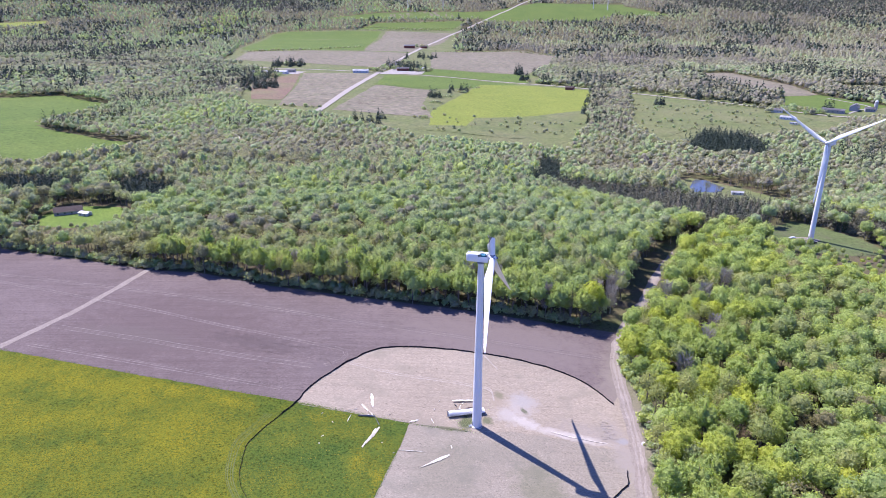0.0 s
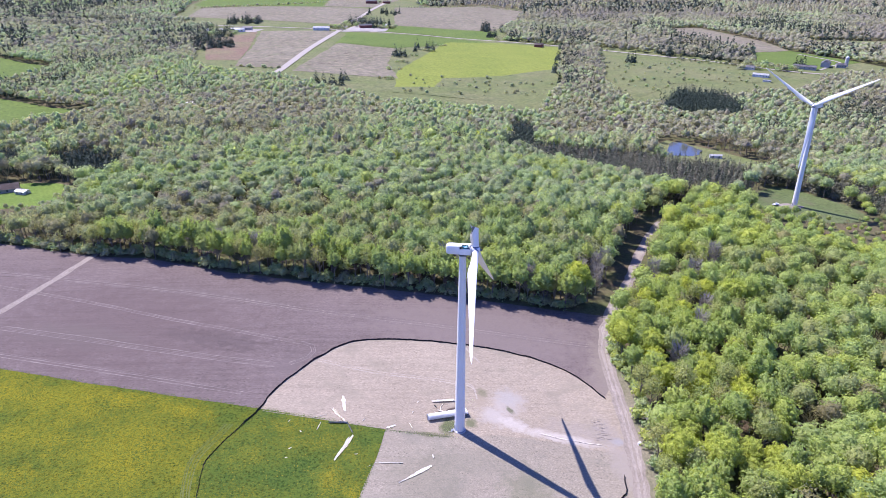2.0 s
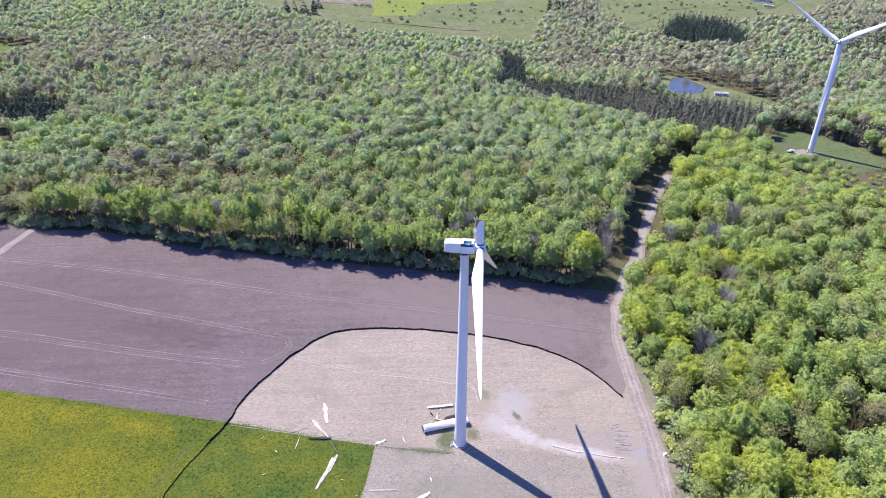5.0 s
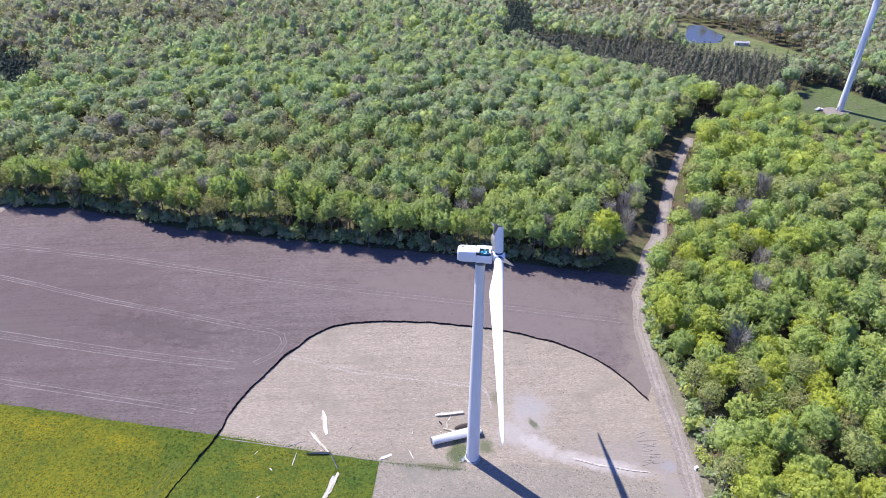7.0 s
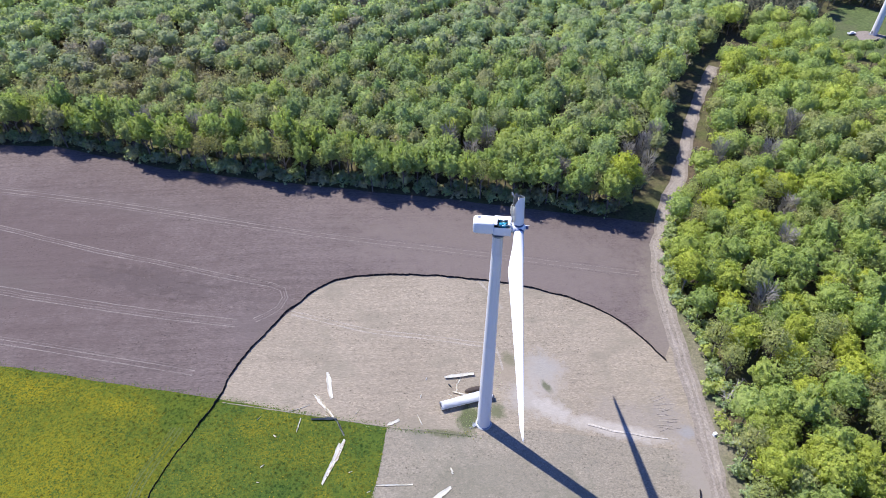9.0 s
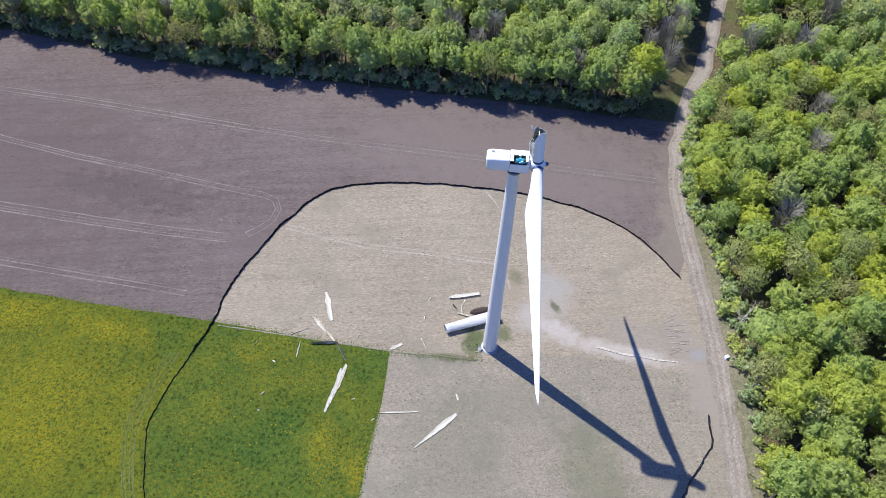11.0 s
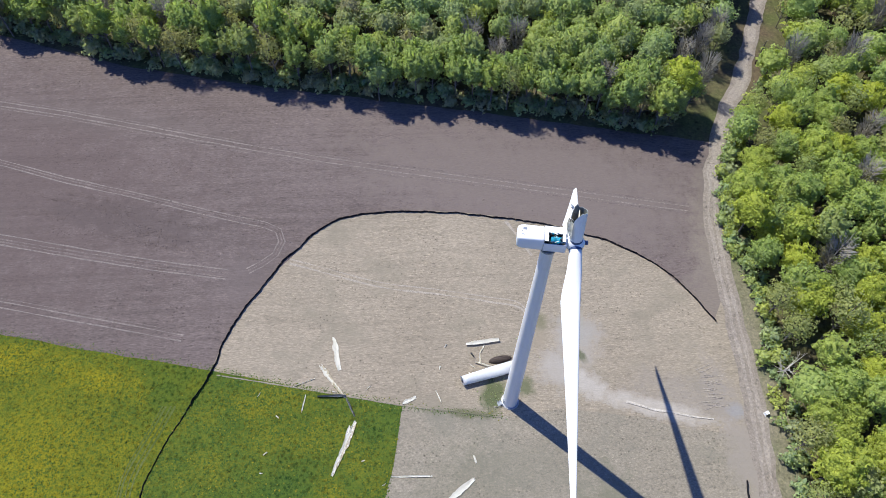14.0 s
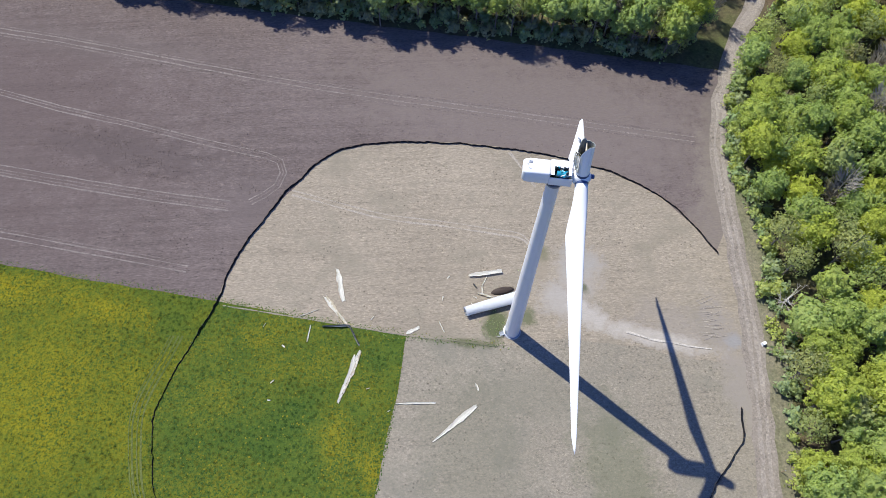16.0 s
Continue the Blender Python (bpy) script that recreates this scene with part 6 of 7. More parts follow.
BUILDINGS = [
    ("house", -318, 553, 24, 21, 11, 3.2, 0.55, M_GREYWALL, M_ROOF_BROWN, "brown-roofed house in a wooded garden", "house", 4, 1, 0),
    ("house", -301, 547, -20, 9, 6, 2.6, 0.3, M_WHITEWALL, M_ROOF_WHITE, "small white-roofed garage beside a lawn", "garage", 2, 1, 0),
    ("barn", 269, 1512, -28, 17, 12, 5, 0.5, M_REDWALL, M_ROOF_BROWN, "lone dark barn beside the country road", "barn", 2, 1, 1),
    ("barn", -212, 1728, 5, 38, 16, 5, 0.35, M_WHITEWALL, M_ROOF_WHITE, "long white barn at the crossroads", "barn", 5, 1, 1),
    ("barn", -112, 1800, 10, 30, 14, 6, 0.45, M_REDWALL, M_ROOF_GREY, "red barn among crossroads trees", "barn", 3, 1, 1),
    ("house", -70, 1826, 0, 26, 13, 5, 0.45, M_WHITEWALL, M_ROOF_WHITE, "white farmhouse among crossroads trees", "house", 5, 1, 1),
    ("house", -145, 1905, 15, 22, 12, 5, 0.5, M_WHITEWALL, M_ROOF_GREY, "white house behind the crossroads", "house", 4, 1, 1),
    ("barn", -138, 2620, 5, 40, 18, 8, 0.5, M_REDWALL, M_ROOF_GREY, "big red barn between far fields", "barn", 3, 1, 1),
    ("house", -85, 2640, 5, 24, 14, 6, 0.5, M_REDWALL, M_ROOF_BROWN, "dark farmhouse between far fields", "house", 3, 1, 1),
    ("barn", -441, 1655, 5, 34, 16, 5, 0.35, M_WHITEWALL, M_ROOF_WHITE, "long pale farm shed among conifers", "barn", 4, 1, 1),
    ("barn", -395, 1672, 0, 30, 15, 5, 0.4, M_WHITEWALL, M_ROOF_WHITE, "pale farm shed at a gravel yard", "barn", 4, 1, 1),
    ("barn", -380, 1705, 0, 22, 13, 5, 0.4, M_GREYWALL, M_ROOF_GREY, "grey farm shed at a gravel yard", "barn", 3, 1, 1),
    ("house", 585, 1217, -40, 18, 10, 4, 0.5, M_WHITEWALL, M_ROOF_GREY, "roadside house under trees", "house", 4, 1, 1),
    ("house", 568, 1140, -38, 24, 11, 4, 0.3, M_WHITEWALL, M_ROOF_WHITE, "long white shed by the country road", "shed", 5, 1, 1),
    ("house", 556, 1095, -38, 12, 4, 2.6, 0.2, M_WHITEWALL, M_ROOF_WHITE, "white trailer on a lawn", "trailer", 3, 1, 1),
    ("barn", 683, 1216, -33, 36, 13, 5, 0.35, M_GREYWALL, M_ROOF_GREY, "long grey barn by the lane", "barn", 5, 1, 1),
    ("barn", 735, 1242, 55, 24, 14, 7, 0.6, M_GREYWALL, M_ROOF_GREY, "tall grey barn in a farmyard", "barn", 3, 1, 1),
    ("house", 757, 1232, -20, 16, 10, 5, 0.5, M_GREYWALL, M_ROOF_GREY, "grey farmhouse beside a barn", "house", 4, 1, 1),
    ("shed", 308, 700, -12, 12, 4.5, 3.2, 0.35, M_WHITEWALL, M_ROOF_WHITE, "small white shed near the pond", "shed", 2, 1, 0),
    ("house", -322, 895, 20, 14, 9, 4, 0.5, M_WHITEWALL, M_ROOF_WHITE, "white house half hidden in the wood", "house", 3, 1, 0),
    ("house", -268, 872, -10, 14, 9, 4, 0.5, M_WHITEWALL, M_ROOF_WHITE, "pale house half hidden in the wood", "house", 3, 1, 0),
]
for nm, bx, by, yw, bw, bd, bh, bp, wm, rm, lb, ct, nw, nd, zu in BUILDINGS:
    house(nm, bx, by, yw, bw, bd, bh, bp, wm, rm, lb, ct, nw, nd, zu)


def silo(x, y):
    t = empty("silo", pose(x, y, gz(x, y) + 0.8), "grey domed silo beside a barn", "silo")
    part("shaft", loft([circle(3, -1, 20), circle(3, 15, 20)]), M_CONC, t)
    part("dome", loft([circle(3.1, 15, 20), circle(2.6, 16.3, 20), circle(1.4, 17.3, 20), circle(0.3, 17.7, 20)]), M_ROOF_WHITE, t, "pale metal dome")


silo(775, 1246)


def pickup(x, y, yaw, paint, label):
    """A pickup truck: body with bed, cab, glass and four wheels."""
    t = empty("pickup_truck", pose(x, y, gz(x, y) + 0.4, 0, 0, yaw), label, "vehicle", "parked vehicles")
    bm = bmesh.new()
    box(bm, (1.7, 0, 0.85), (2.0, 1.9, 0.65), 0.12)
    box(bm, (-1.75, 0, 0.6), (2.1, 1.9, 0.2), 0.04)
    for sy in (-0.9, 0.9):
        box(bm, (-1.75, sy, 0.9), (2.1, 0.1, 0.5), 0.03)
    box(bm, (-2.77, 0, 0.9), (0.08, 1.8, 0.5), 0.02)
    body = part("body", bm, paint, t)
    bm = bmesh.new()
    box(bm, (0, 0, 1.05), (1.9, 1.86, 1.0), 0.1)
    box(bm, (-0.05, 0, 1.75), (1.5, 1.6, 0.16), 0.06)
    part("cab", bm, paint, t)
    bm = bmesh.new()
    box(bm, (-0.02, 0, 1.58), (1.7, 1.66, 0.3), 0.05)
    part("glass", bm, M_GLASS, t, "dark cab windows")
    for wx in (-1.75, 1.75):
        for wy in (-0.86, 0.86):
            bm = loft([circle(0.4, -0.13, 18), circle(0.4, 0.13, 18)])
            bmesh.ops.transform(bm, matrix=pose(wx, wy, 0.4, 90, 0, 0), verts=bm.verts)
            wh = part("wheel", bm, M_RUBBER, t, "black tyre")
            bm = loft([circle(0.22, -0.14, 12), circle(0.22, 0.14, 12)])
            bmesh.ops.transform(bm, matrix=pose(wx, wy, 0.4, 90, 0, 0), verts=bm.verts)
            part("rim", bm, M_STEEL, wh, "grey rim")
    return t


pickup(288.6, 540.0, 12, M_CARWHITE, "white pickup truck parked on a gravel pad")
pickup(300.4, 528.6, 15, M_CARBLACK, "dark pickup truck parked by a turbine foot")


def utility_box(x, y):
    t = empty("utility_box", pose(x, y, gz(x, y) + 0.1, 0, 0, 18) @ Matrix.Scale(0.55, 4), "white transformer box on a slab beside the road", "utility box")
    bm = bmesh.new()
    box(bm, (0, 0, 0.1), (2.4, 2.2, 0.25), 0.03)
    part("slab", bm, M_CONC, t, "concrete slab")
    bm = bmesh.new()
    box(bm, (0, 0, 1.1), (1.9, 1.6, 1.8), 0.06)
    body = part("cabinet", bm, M_CARWHITE, t)
    bm = bmesh.new()
    box(bm, (0, 0, 2.05), (2.0, 1.7, 0.12), 0.03)
    part("lid", bm, M_CARWHITE, t, "white overhanging lid")
    for sx in (-0.47, 0.47):
        bm = bmesh.new()
        box(bm, (sx, -0.82, 1.1), (0.88, 0.05, 1.6), 0.01)
        dr = part("door", bm, M_STEEL, t, "grey cabinet door")
        bm = bmesh.new()
        box(bm, (sx * 0.25, -0.87, 1.1), (0.06, 0.06, 0.25))
        part("handle", bm, M_DARK, dr)


utility_box(87.6, 256.8)


def dead_tree(x, y, seed):
    t = empty("dead_tree", pose(x, y, gz(x, y)), "pale leafless fallen tree crown at the wood's edge", "dead tree")
    rnd = random.Random(seed)
    V, F = stick((0, 0, -0.3), (1.2, 0.4, 6.0), 0.3, 0.14, 7)
    tr = new("trunk", mesh_arrays("trunk", V, np.array(F), [M_DEADWOOD]))
    tr.parent = t
    for k in range(16):
        f = rnd.uniform(0.35, 1.0)
        p = Vector((1.2 * f, 0.4 * f, 6 * f))
        a = rnd.uniform(0, 6.28)
        q = p + Vector((math.cos(a), math.sin(a), rnd.uniform(0.1, 1.0))) * rnd.uniform(1.8, 4.5)
        V, F = stick(p, q, 0.13, 0.03, 5)
        Vs, Fs, o = [V], [np.array(F)], len(V)
        for _ in range(4):
            g = rnd.uniform(0.4, 1)
            s0 = p + (q - p) * g
            s1 = s0 + Vector((rnd.uniform(-1, 1), rnd.uniform(-1, 1), rnd.uniform(-0.2, 1))) * 1.3
            v, f2 = stick(s0, s1, 0.05, 0.02, 3)
            Vs.append(v)
            Fs.append(np.array(f2) + o)
            o += len(v)
        b = new("branch", mesh_arrays("branch", np.concatenate(Vs), np.concatenate(Fs), [M_DEADWOOD]))
        b.parent = t


dead_tree(95.0, 268.0, 4)


def bare_trees(spots):
    """Grey trees still without leaves along the wood's edge."""
    kinds = []
    for k in range(2):
        t = empty("bare_tree", pose(0, 0, -50), "grey leafless tree at the wood's edge", "tree", "trees of the near woods")
        V, F = trunk_template(900 + k, 17, 6.0, 4.6, 9, 6)
        tr = new("trunk", mesh_arrays("trunk", V, F, [M_TWIG]))
        tr.parent = t
        V, F, _ = bare_template(910 + k, 420, 5.2, 19.5, 0.09)
        br = new("crown", mesh_arrays("crown", V, F, [M_TWIG]))
        br.parent = t
        kinds.append(t)
    rnd = random.Random(17)
    for i, (x, y) in enumerate(spots):
        m = pose(x, y, gz(x, y), 0, 0, rnd.uniform(0, 360))
        if i < 2:
            o = kinds[i]
            o.matrix_basis = m
        else:
            o = copy_thing(kinds[i % 2], m)
        k = rnd.uniform(0.9, 1.15)
        o.scale = (k, k, k)


bare_trees(BARE_SPOTS)


def post(x, y, h):
    t = empty("marker_post", pose(x, y, gz(x, y) + 0.05), "weathered dark marker post beside the road", "post")
    part("shaft", loft([circle(0.11, -0.5, 8), circle(0.10, h, 8)]), M_STAKE, t)
    part("cap", loft([circle(0.13, h, 8), circle(0.13, h + 0.08, 8)]), M_STEEL, t, "grey post cap")


post(82.5, 221.5, 2.6)
post(84.2, 217.5, 2.2)


# ---- scrub, weeds and stray trees ----
def shrubs(name, pts, label, seed, size=(0.25, 0.5), tint=(0.15, 0.5)):
    rnd = np.random.RandomState(seed)
    P = np.array(pts)
    n = len(P)
    tm = [tree_template(800 + k, 110, 0.95, 5, 8, 0.1, 0, 3, 9, 9, 4, shell=k % 2 == 0) for k in range(4)]
    s = rnd.uniform(*size, n)
    return scatter(name, tm, np.stack([P[:, 0], P[:, 1], ground(P[:, 0], P[:, 1])], -1), np.stack([s, s * rnd.uniform(0.8, 1.2, n)], -1),
                   rnd.uniform(*tint, n), rnd.randint(0, 4, n), label, "shrubs", [M_LEAF], seed)


def along(line, step, spread, seed, off=(0, 0)):
    rnd = np.random.RandomState(seed)
    return [(p.x + rnd.uniform(-spread, spread) + off[0], p.y + rnd.uniform(-spread, spread) + off[1]) for p in smooth_line(line, step)]


shrubs("roadside_scrub", along(RIGHT_EDGE[:-1], 4.5, 2.0, 51, (2.5, 0)) + along(RIGHT_EDGE[:-1], 6.0, 1.5, 52, (4.5, 0)), "rough olive scrub along the wood's edge", 53, (0.3, 0.75), (0.35, 0.9))
shrubs("lane_scrub", along(RIGHT_EDGE[:7], 2.6, 1.6, 58, (1.2, 0)) + along(RIGHT_EDGE[:7], 3.2, 1.8, 59, (3.8, 0)) + along([(106, 358), (117, 375), (128, 392)], 3.0, 1.6, 60, (3.5, -1)), "pale olive brush along the lane", 61, (0.28, 0.62), (0.5, 0.9))
shrubs("edge_scrub", along(EDGE[1:-1] + [(84, 359)], 3.4, 1.6, 54, (0, 6)) + along(EDGE[1:-1] + [(82, 359.5)], 3.4, 1.8, 56, (0, 3)) + along([(88, 367), (95, 379), (103, 391)], 3.2, 1.5, 57), "leafy scrub under the wood's edge", 55, (0.36, 0.85), (0.25, 0.6))
rs = np.random.RandomState(56)
shrubs("pasture_scrub", [(rs.uniform(-20, 240), rs.uniform(985, 1120)) for _ in range(70)] + [(rs.uniform(300, 560), rs.uniform(1020, 1300)) for _ in range(140)] + [(x + rs.uniform(-12, 12), y + rs.uniform(-12, 12)) for x, y in ((-40, 1090), (-30, 1180), (-20, 1260), (0, 1340), (30, 1420), (60, 1500)) for _ in range(12)],
       "scattered dark shrubs in rough pasture", 57, (0.25, 0.75), (0.2, 0.5))
HEDGE_LINES = [[(-667, 2307), (-557, 2393), (-454, 2460), (-313, 2603)], [(-825, 3344), (-515, 3405), (-247, 3435), (-29, 3464)], [(-680, 3430), (-418, 3510), (-140, 3490), (139, 3575)],
               [(-436, 3670), (-205, 3670), (-2, 3736)], [(-11, 2475), (227, 2600), (368, 2425)], [(178, 3812), (502, 3762), (808, 3811)], [(-620, 1835), (-480, 1790)], [(240, 1585), (320, 1545), (395, 1455)],
               [(500, 1330), (600, 1235)], [(-215, 1160), (-290, 1172)], [(650, 1880), (770, 1915), (900, 1700)]]
shrubs("field_hedges", [p for k, ln in enumerate(HEDGE_LINES) for p in along(ln, 11.0, 4.0, 90 + k)], "low hedges and scrub between distant fields", 95, (0.5, 1.1), (0.1, 0.45))
HEDGE = [(205, 985), (262, 985), (385, 1452), (325, 1535), (295, 1405)]
hx, hy = grid_points(195, 400, 960, 1560, 9.0, np.random.RandomState(61))
ok = inside(HEDGE, hx, hy)
hn = int(ok.sum())
scatter("hedge_trees", T3, np.stack([hx[ok], hy[ok], ground(hx[ok], hy[ok])], -1), np.stack([np.full(hn, 0.8), rs.uniform(0.5, 0.95, hn)], -1), rs.uniform(0.0, 0.22, hn), rs.randint(0, 9, hn), "half-bare trees in a broad hedge", "trees", WOOD, 62)
shrubs("farm_trees", [(x + rs.uniform(-w, w), y + rs.uniform(-w, w)) for x, y, w, n in ((-130, 1850, 45, 26), (-60, 1790, 30, 12), (-175, 1760, 18, 8), (-430, 1610, 45, 26), (600, 1240, 40, 18), (640, 1190, 20, 6), (205, 1640, 20, 8), (-420, 1900, 20, 7), (-100, 2680, 30, 8)) for _ in range(n)],
       "trees round distant farmsteads", 58, (0.9, 1.6), (0.15, 0.55))
GARDEN = [(-345 + rs.uniform(-40, 30), 575 + rs.uniform(-50, 25)) for _ in range(26)]
shrubs("garden_trees", [p for p in GARDEN if math.hypot(p[0] + 318, p[1] - 551) > 17 and not (p[0] > -330 and p[1] < 548)], "round garden trees by the house", 59, (0.6, 1.2), (0.3, 0.6))


def dirt_ridge():
    """The low ridge of turned soil and straw between meadow, stubble and fallow."""
    line = smooth_line([(-67, 276.2), (-45, 271.3), (-16, 264.6), (-4, 262.5), (6, 260.6), (12, 259.6)], 1.0)
    rnd = random.Random(8)
    bm = bmesh.new()
    rows = []
    for i, p in enumerate(line):
        w = 0.20 + 0.16 * noise.noise((i * 0.23, 1, 1))
        h = 0.10 + 0.08 * noise.noise((i * 0.5, 4, 1))
        g = gz(p.x, p.y) + 0.1
        rows.append([bm.verts.new((p.x + 0.2 * k, p.y + k * w, g + hh)) for k, hh in ((-1, 0), (-0.4, h), (0.3, h * rnd.uniform(0.6, 1)), (1, 0))])
    for A, B in zip(rows, rows[1:]):
        for j in range(3):
            bm.faces.new((A[j], A[j + 1], B[j + 1], B[j]))
    tagged(link_bm("soil_ridge", bm, M_STUBBLE_GREY), "low weedy soil ridge along the field edge", "soil ridge", kind="structure")


dirt_ridge()


def scuffs():
    """Loops of loose soil where vehicles turned."""
    rnd = random.Random(21)
    for k in range(16):
        x0, y0 = 69.5 + rnd.uniform(0, 4), 258.8 + 0.8 * k
        up = rnd.choice((-0.5, 0.4, 1.6))
        pts = [(x0, y0), (x0 + rnd.uniform(1.6, 2.6), y0 + 0.4 * up), (x0 + rnd.uniform(3.5, 5.5), y0 + up + rnd.uniform(-0.3, 0.3))]
        tagged(ribbon("turning_rut", pts, 0.22, 0.22, (M_RUT, M_STRAW)[k % 2], 0.8, 1.2, 2), "loose soil rut left by turning vehicles", "wheel rut", kind="structure")


scuffs()
wr = np.random.RandomState(63)
shrubs("weed_tufts", [(11 + wr.normal(0, 2.6) - 0.35 * k, 266 + wr.normal(0, 2.8)) for k in range(4) for _ in range(45)] + along([(-66, 276), (-40, 270.2), (-15, 264), (8, 260.2)], 0.9, 0.7, 64) + [(22 + wr.normal(0, 1.6), 281 + wr.normal(0, 3)) for _ in range(25)],
       "low weeds at the tower foot and along the field edge", 65, (0.014, 0.042), (0.3, 0.6))


# ---- clods, tussocks and poles ----
def bits(name, pts, material, label, category, seed, size, flat, sides=5, kind="stuff"):
    """Many small uneven lumps on the ground in one mesh: a low ring and a point."""
    rnd = np.random.RandomState(seed)
    P = np.array(pts)
    n = len(P)
    a = np.arange(sides) * 2 * math.pi / sides + rnd.uniform(0, 6.28, (n, 1))
    r = rnd.uniform(*size, (n, 1)) * rnd.uniform(0.6, 1.25, (n, sides))
    ring = np.stack([P[:, :1] + r * np.cos(a), P[:, 1:2] + r * np.sin(a), np.zeros((n, sides))], -1)
    r0 = r.mean(1)
    top = np.stack([P[:, 0] + r0 * rnd.uniform(-0.3, 0.3, n), P[:, 1] + r0 * rnd.uniform(-0.3, 0.3, n), r0 * flat * rnd.uniform(0.7, 1.4, n)], -1)[:, None]
    V = np.concatenate([ring, top], 1)
    V[:, :, 2] += ground(P[:, 0], P[:, 1])[:, None] + 0.11
    o = (np.arange(n) * (sides + 1))[:, None]
    F = np.concatenate([np.stack([o + i, o + (i + 1) % sides, o + sides, o + i], -1) for i in range(sides)], 1).reshape(-1, 4)
    return tagged(new(name, mesh_arrays(name, V.reshape(-1, 3), F, [material])), label, category, kind=kind)


def tussock_material():
    m = Mat("grass_tussocks", 0.9, 0, 0.08)
    isl = m.t.nodes.new("ShaderNodeNewGeometry").outputs["Random Per Island"]
    c = m.ramp(isl, [(0.0, (0.028, 0.058, 0.014)), (0.5, (0.044, 0.078, 0.015)), (0.85, (0.064, 0.092, 0.016)), (1.0, (0.17, 0.145, 0.012))])
    return m.colour(c)


def tussocks():
    rnd = np.random.RandomState(71)
    x, y = rnd.uniform(-84, -15, 15000), rnd.uniform(205, 279, 15000)
    green = [(-68.8, 277), (-77, 262), (-82.5, 248), (-83, 236.5), (-80, 222), (-74, 205), (-28, 205), (-26, 218), (-19, 247), (-16, 263)]
    dense = np.array([noise.noise((a * 0.09, b * 0.09, 3.0)) for a, b in zip(x, y)])
    ok = inside(green, x, y) & (rnd.uniform(-0.7, 0.6, len(x)) < dense)
    bits("meadow_tussocks", np.stack([x[ok], y[ok]], -1), tussock_material(), "dark green tussocks and dandelions in the meadow corner", "grass", 72, (0.14, 0.34), 0.75)
    x, y = rnd.uniform(-190, -66, 16000), rnd.uniform(215, 320, 16000)
    left = [(-70, 277), (-150, 296), (-190, 307), (-190, 215), (-78, 215), (-83.5, 236.5), (-83, 248), (-78, 262)]
    dense = np.array([noise.noise((a * 0.06, b * 0.06, 9.0)) for a, b in zip(x, y)])
    ok = inside(left, x, y) & (rnd.uniform(-0.4, 1.1, len(x)) < dense)
    bits("meadow_tussocks", np.stack([x[ok], y[ok]], -1), tussock_material(), "green tussocks among dandelions in the meadow", "grass", 73, (0.13, 0.30), 0.6)


def edge_grass():
    """Ragged grass along the field edges."""
    rnd = np.random.RandomState(76)
    pts = []
    for line, n, spread in (([(-68.8, 277.5), (-45, 271.3), (-16, 264.3)], 1500, 0.9), ([(-16, 264.3), (-4, 262.5), (12, 259.8)], 260, 0.7), ([(-69, 277.6), (-150, 297), (-232, 319.5)], 1700, 0.9),
                            ([(-16, 263.5), (-19, 247), (-26, 218)], 500, 0.35)):
        ln = smooth_line(line, 1.0)
        for _ in range(n):
            p = ln[rnd.randint(len(ln))]
            pts.append((p.x + rnd.uniform(-0.6, 0.6), p.y + rnd.normal(0, spread)))
    bits("edge_grass", pts, tussock_material(), "ragged grass along the edges of the fields", "grass", 77, (0.08, 0.22), 0.7)


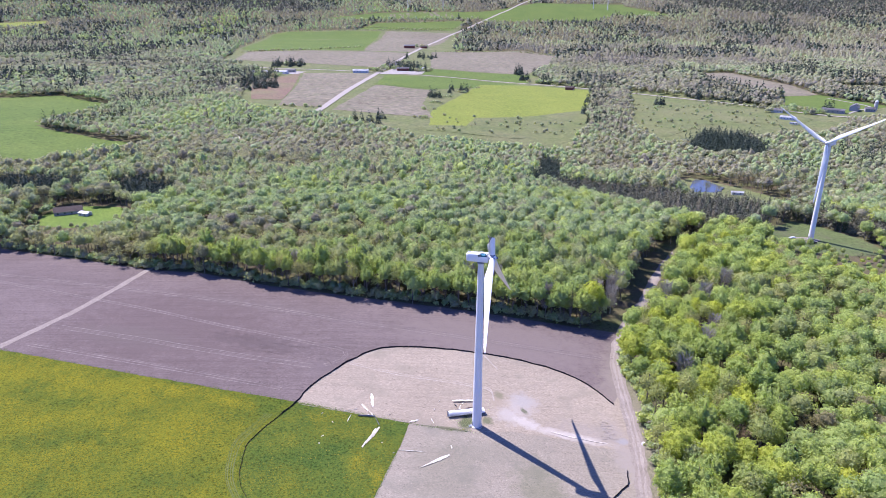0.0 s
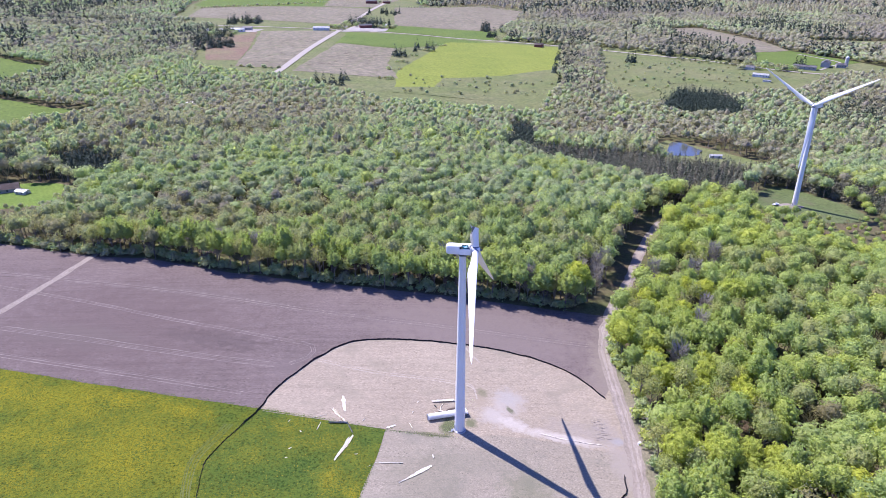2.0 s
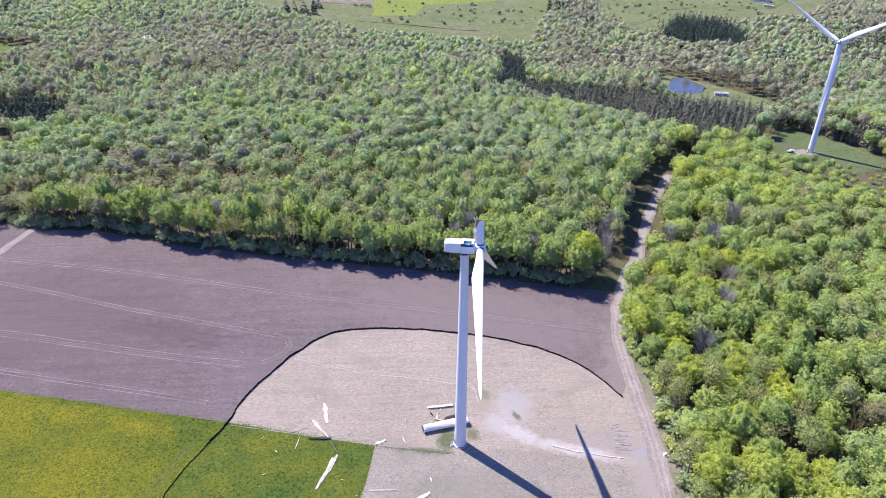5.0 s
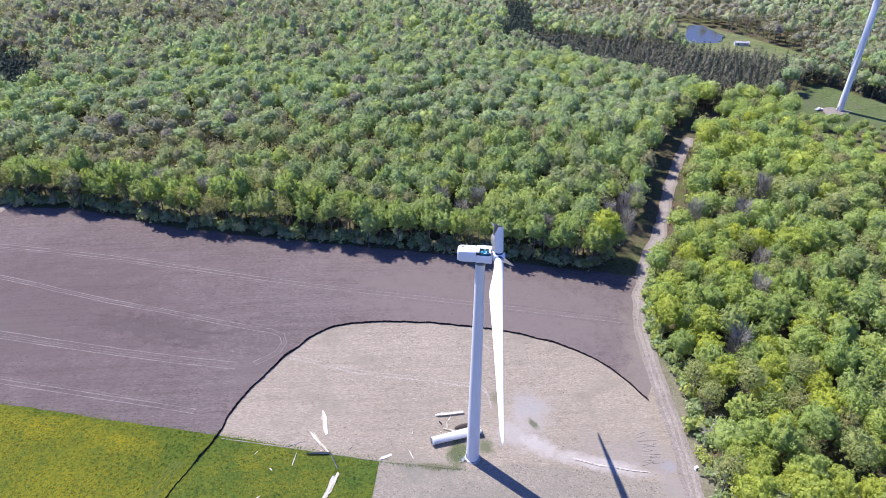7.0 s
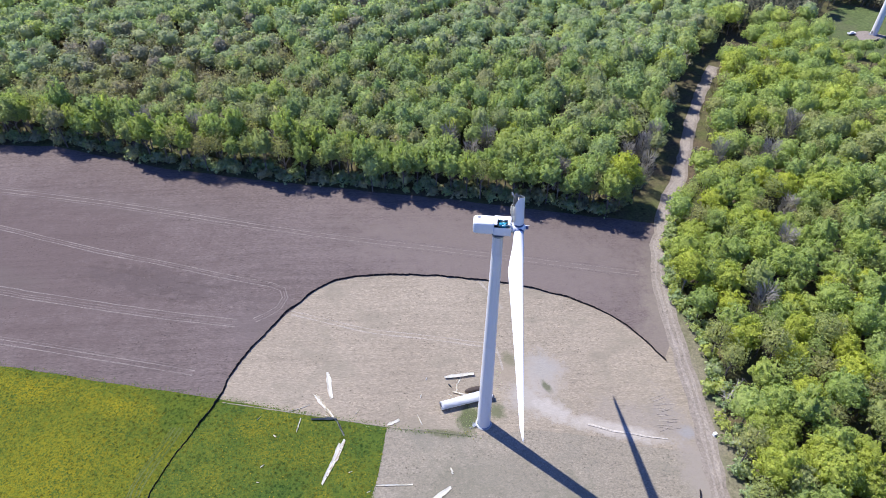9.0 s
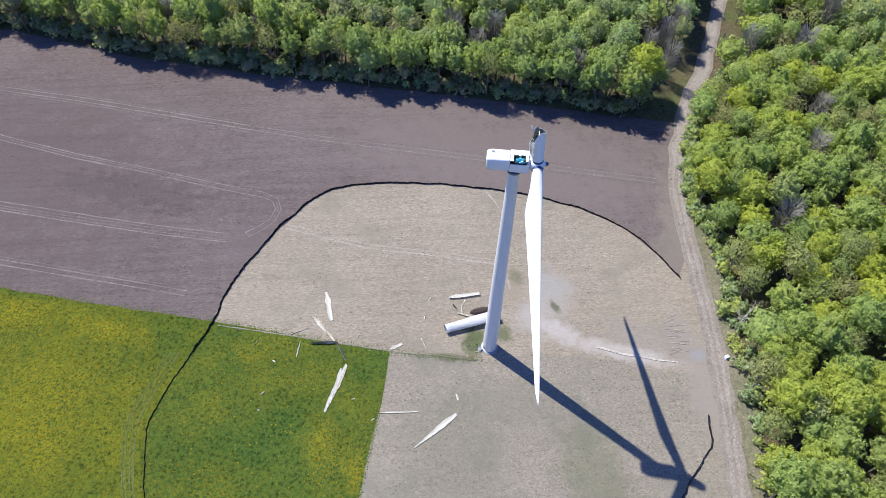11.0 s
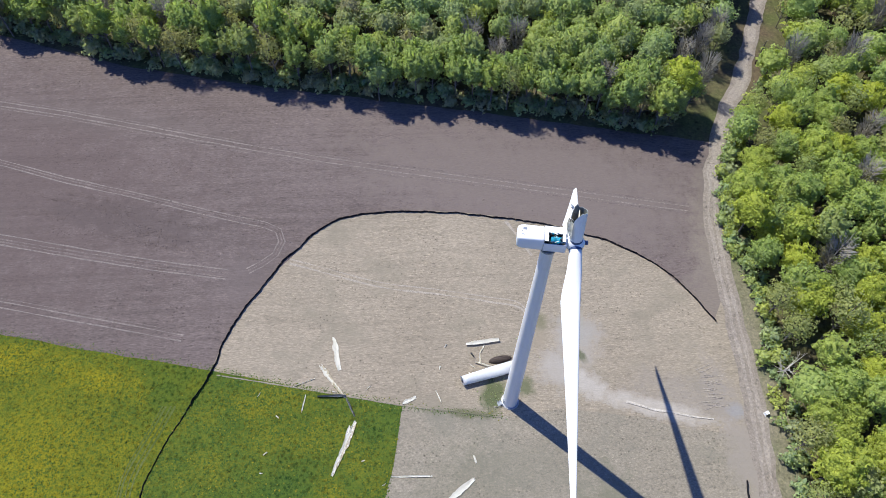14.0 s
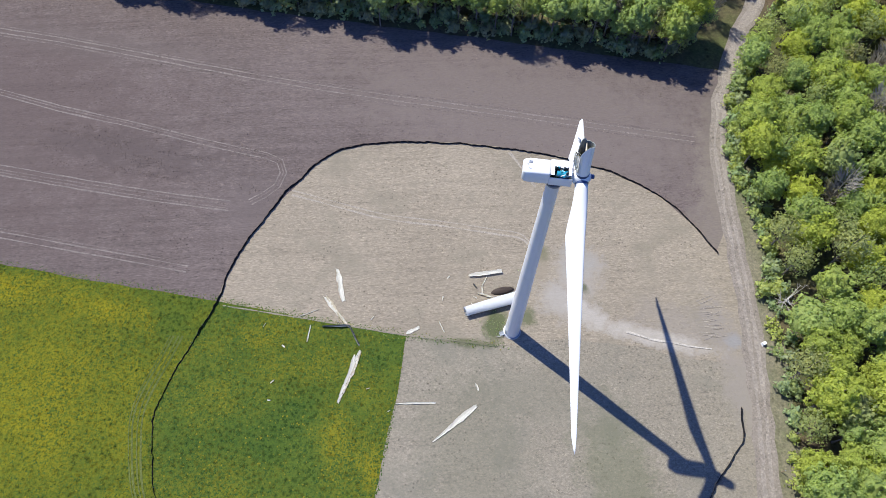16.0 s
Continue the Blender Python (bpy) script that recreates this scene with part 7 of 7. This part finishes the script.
def soil_clods():
    rnd = np.random.RandomState(74)
    pts = []
    for k in range(26):
        cx, cy = rnd.uniform(-128, -55), 0
        cy = 330 - 0.26 * (cx + 95) + rnd.uniform(-9, 8)
        for _ in range(rnd.randint(25, 70)):
            t = rnd.uniform(-9, 9)
            pts.append((cx + t, cy - 0.26 * t + rnd.normal(0, 0.5)))
    for _ in range(2600):
        t = rnd.uniform(-180, 85)
        pts.append((t, 352 - 0.24 * t + rnd.uniform(-42, 20)))
    for _ in range(260):
        pts.append((rnd.normal(-48, 5), rnd.normal(311, 6)))
    P = np.array(pts)
    P = P[inside(EDGE + [(90, 300), (81, 288), (67, 308), (38, 323), (-1, 330), (-34, 329), (-43, 323), (-62, 297), (-70, 279), (-232, 320)], P[:, 0], P[:, 1])]
    bits("soil_clods", P, M_PLOUGH, "crumbled clods turned up in the ploughed soil", "soil", 75, (0.14, 0.34), 0.75)


def utility_pole(x, y, h, yaw):
    t = empty("utility_pole", pose(x, y, gz(x, y), 0, 0, yaw), "dark weathered wooden utility pole beside the lane", "utility pole", "utility poles")
    part("shaft", loft([circle(0.24, -1.0, 10), circle(0.22, h * 0.4, 10), circle(0.15, h, 10)]), M_POLE, t, "", True)
    for z, w in ((h - 0.5, 2.2), (h - 1.6, 1.6)):
        bm = bmesh.new()
        box(bm, (0, 0.2, z), (w, 0.12, 0.14), 0.02)
        arm = part("crossarm", bm, M_POLE, t)
        for sx in (-0.42, 0.42):
            part("insulator", loft([circle(0.06, z + 0.07, 8, sx * w, 0.2), circle(0.09, z + 0.15, 8, sx * w, 0.2), circle(0.05, z + 0.28, 8, sx * w, 0.2)]), M_STEEL, arm, "grey insulator")
    part("transformer", loft([circle(0.30, h - 3.4, 14, 0.0, -0.52), circle(0.32, h - 2.5, 14, 0.0, -0.52), circle(0.12, h - 2.35, 14, 0.0, -0.52)]), M_DARK, t, "dark round pole transformer")


M_POLE = plain("creosoted_wood", (0.045, 0.036, 0.030), 0.9, 0, 0.5, 2)
tussocks()
edge_grass()
soil_clods()
utility_pole(129, 396, 11.0, 25)
utility_pole(121, 371, 9.5, 25)
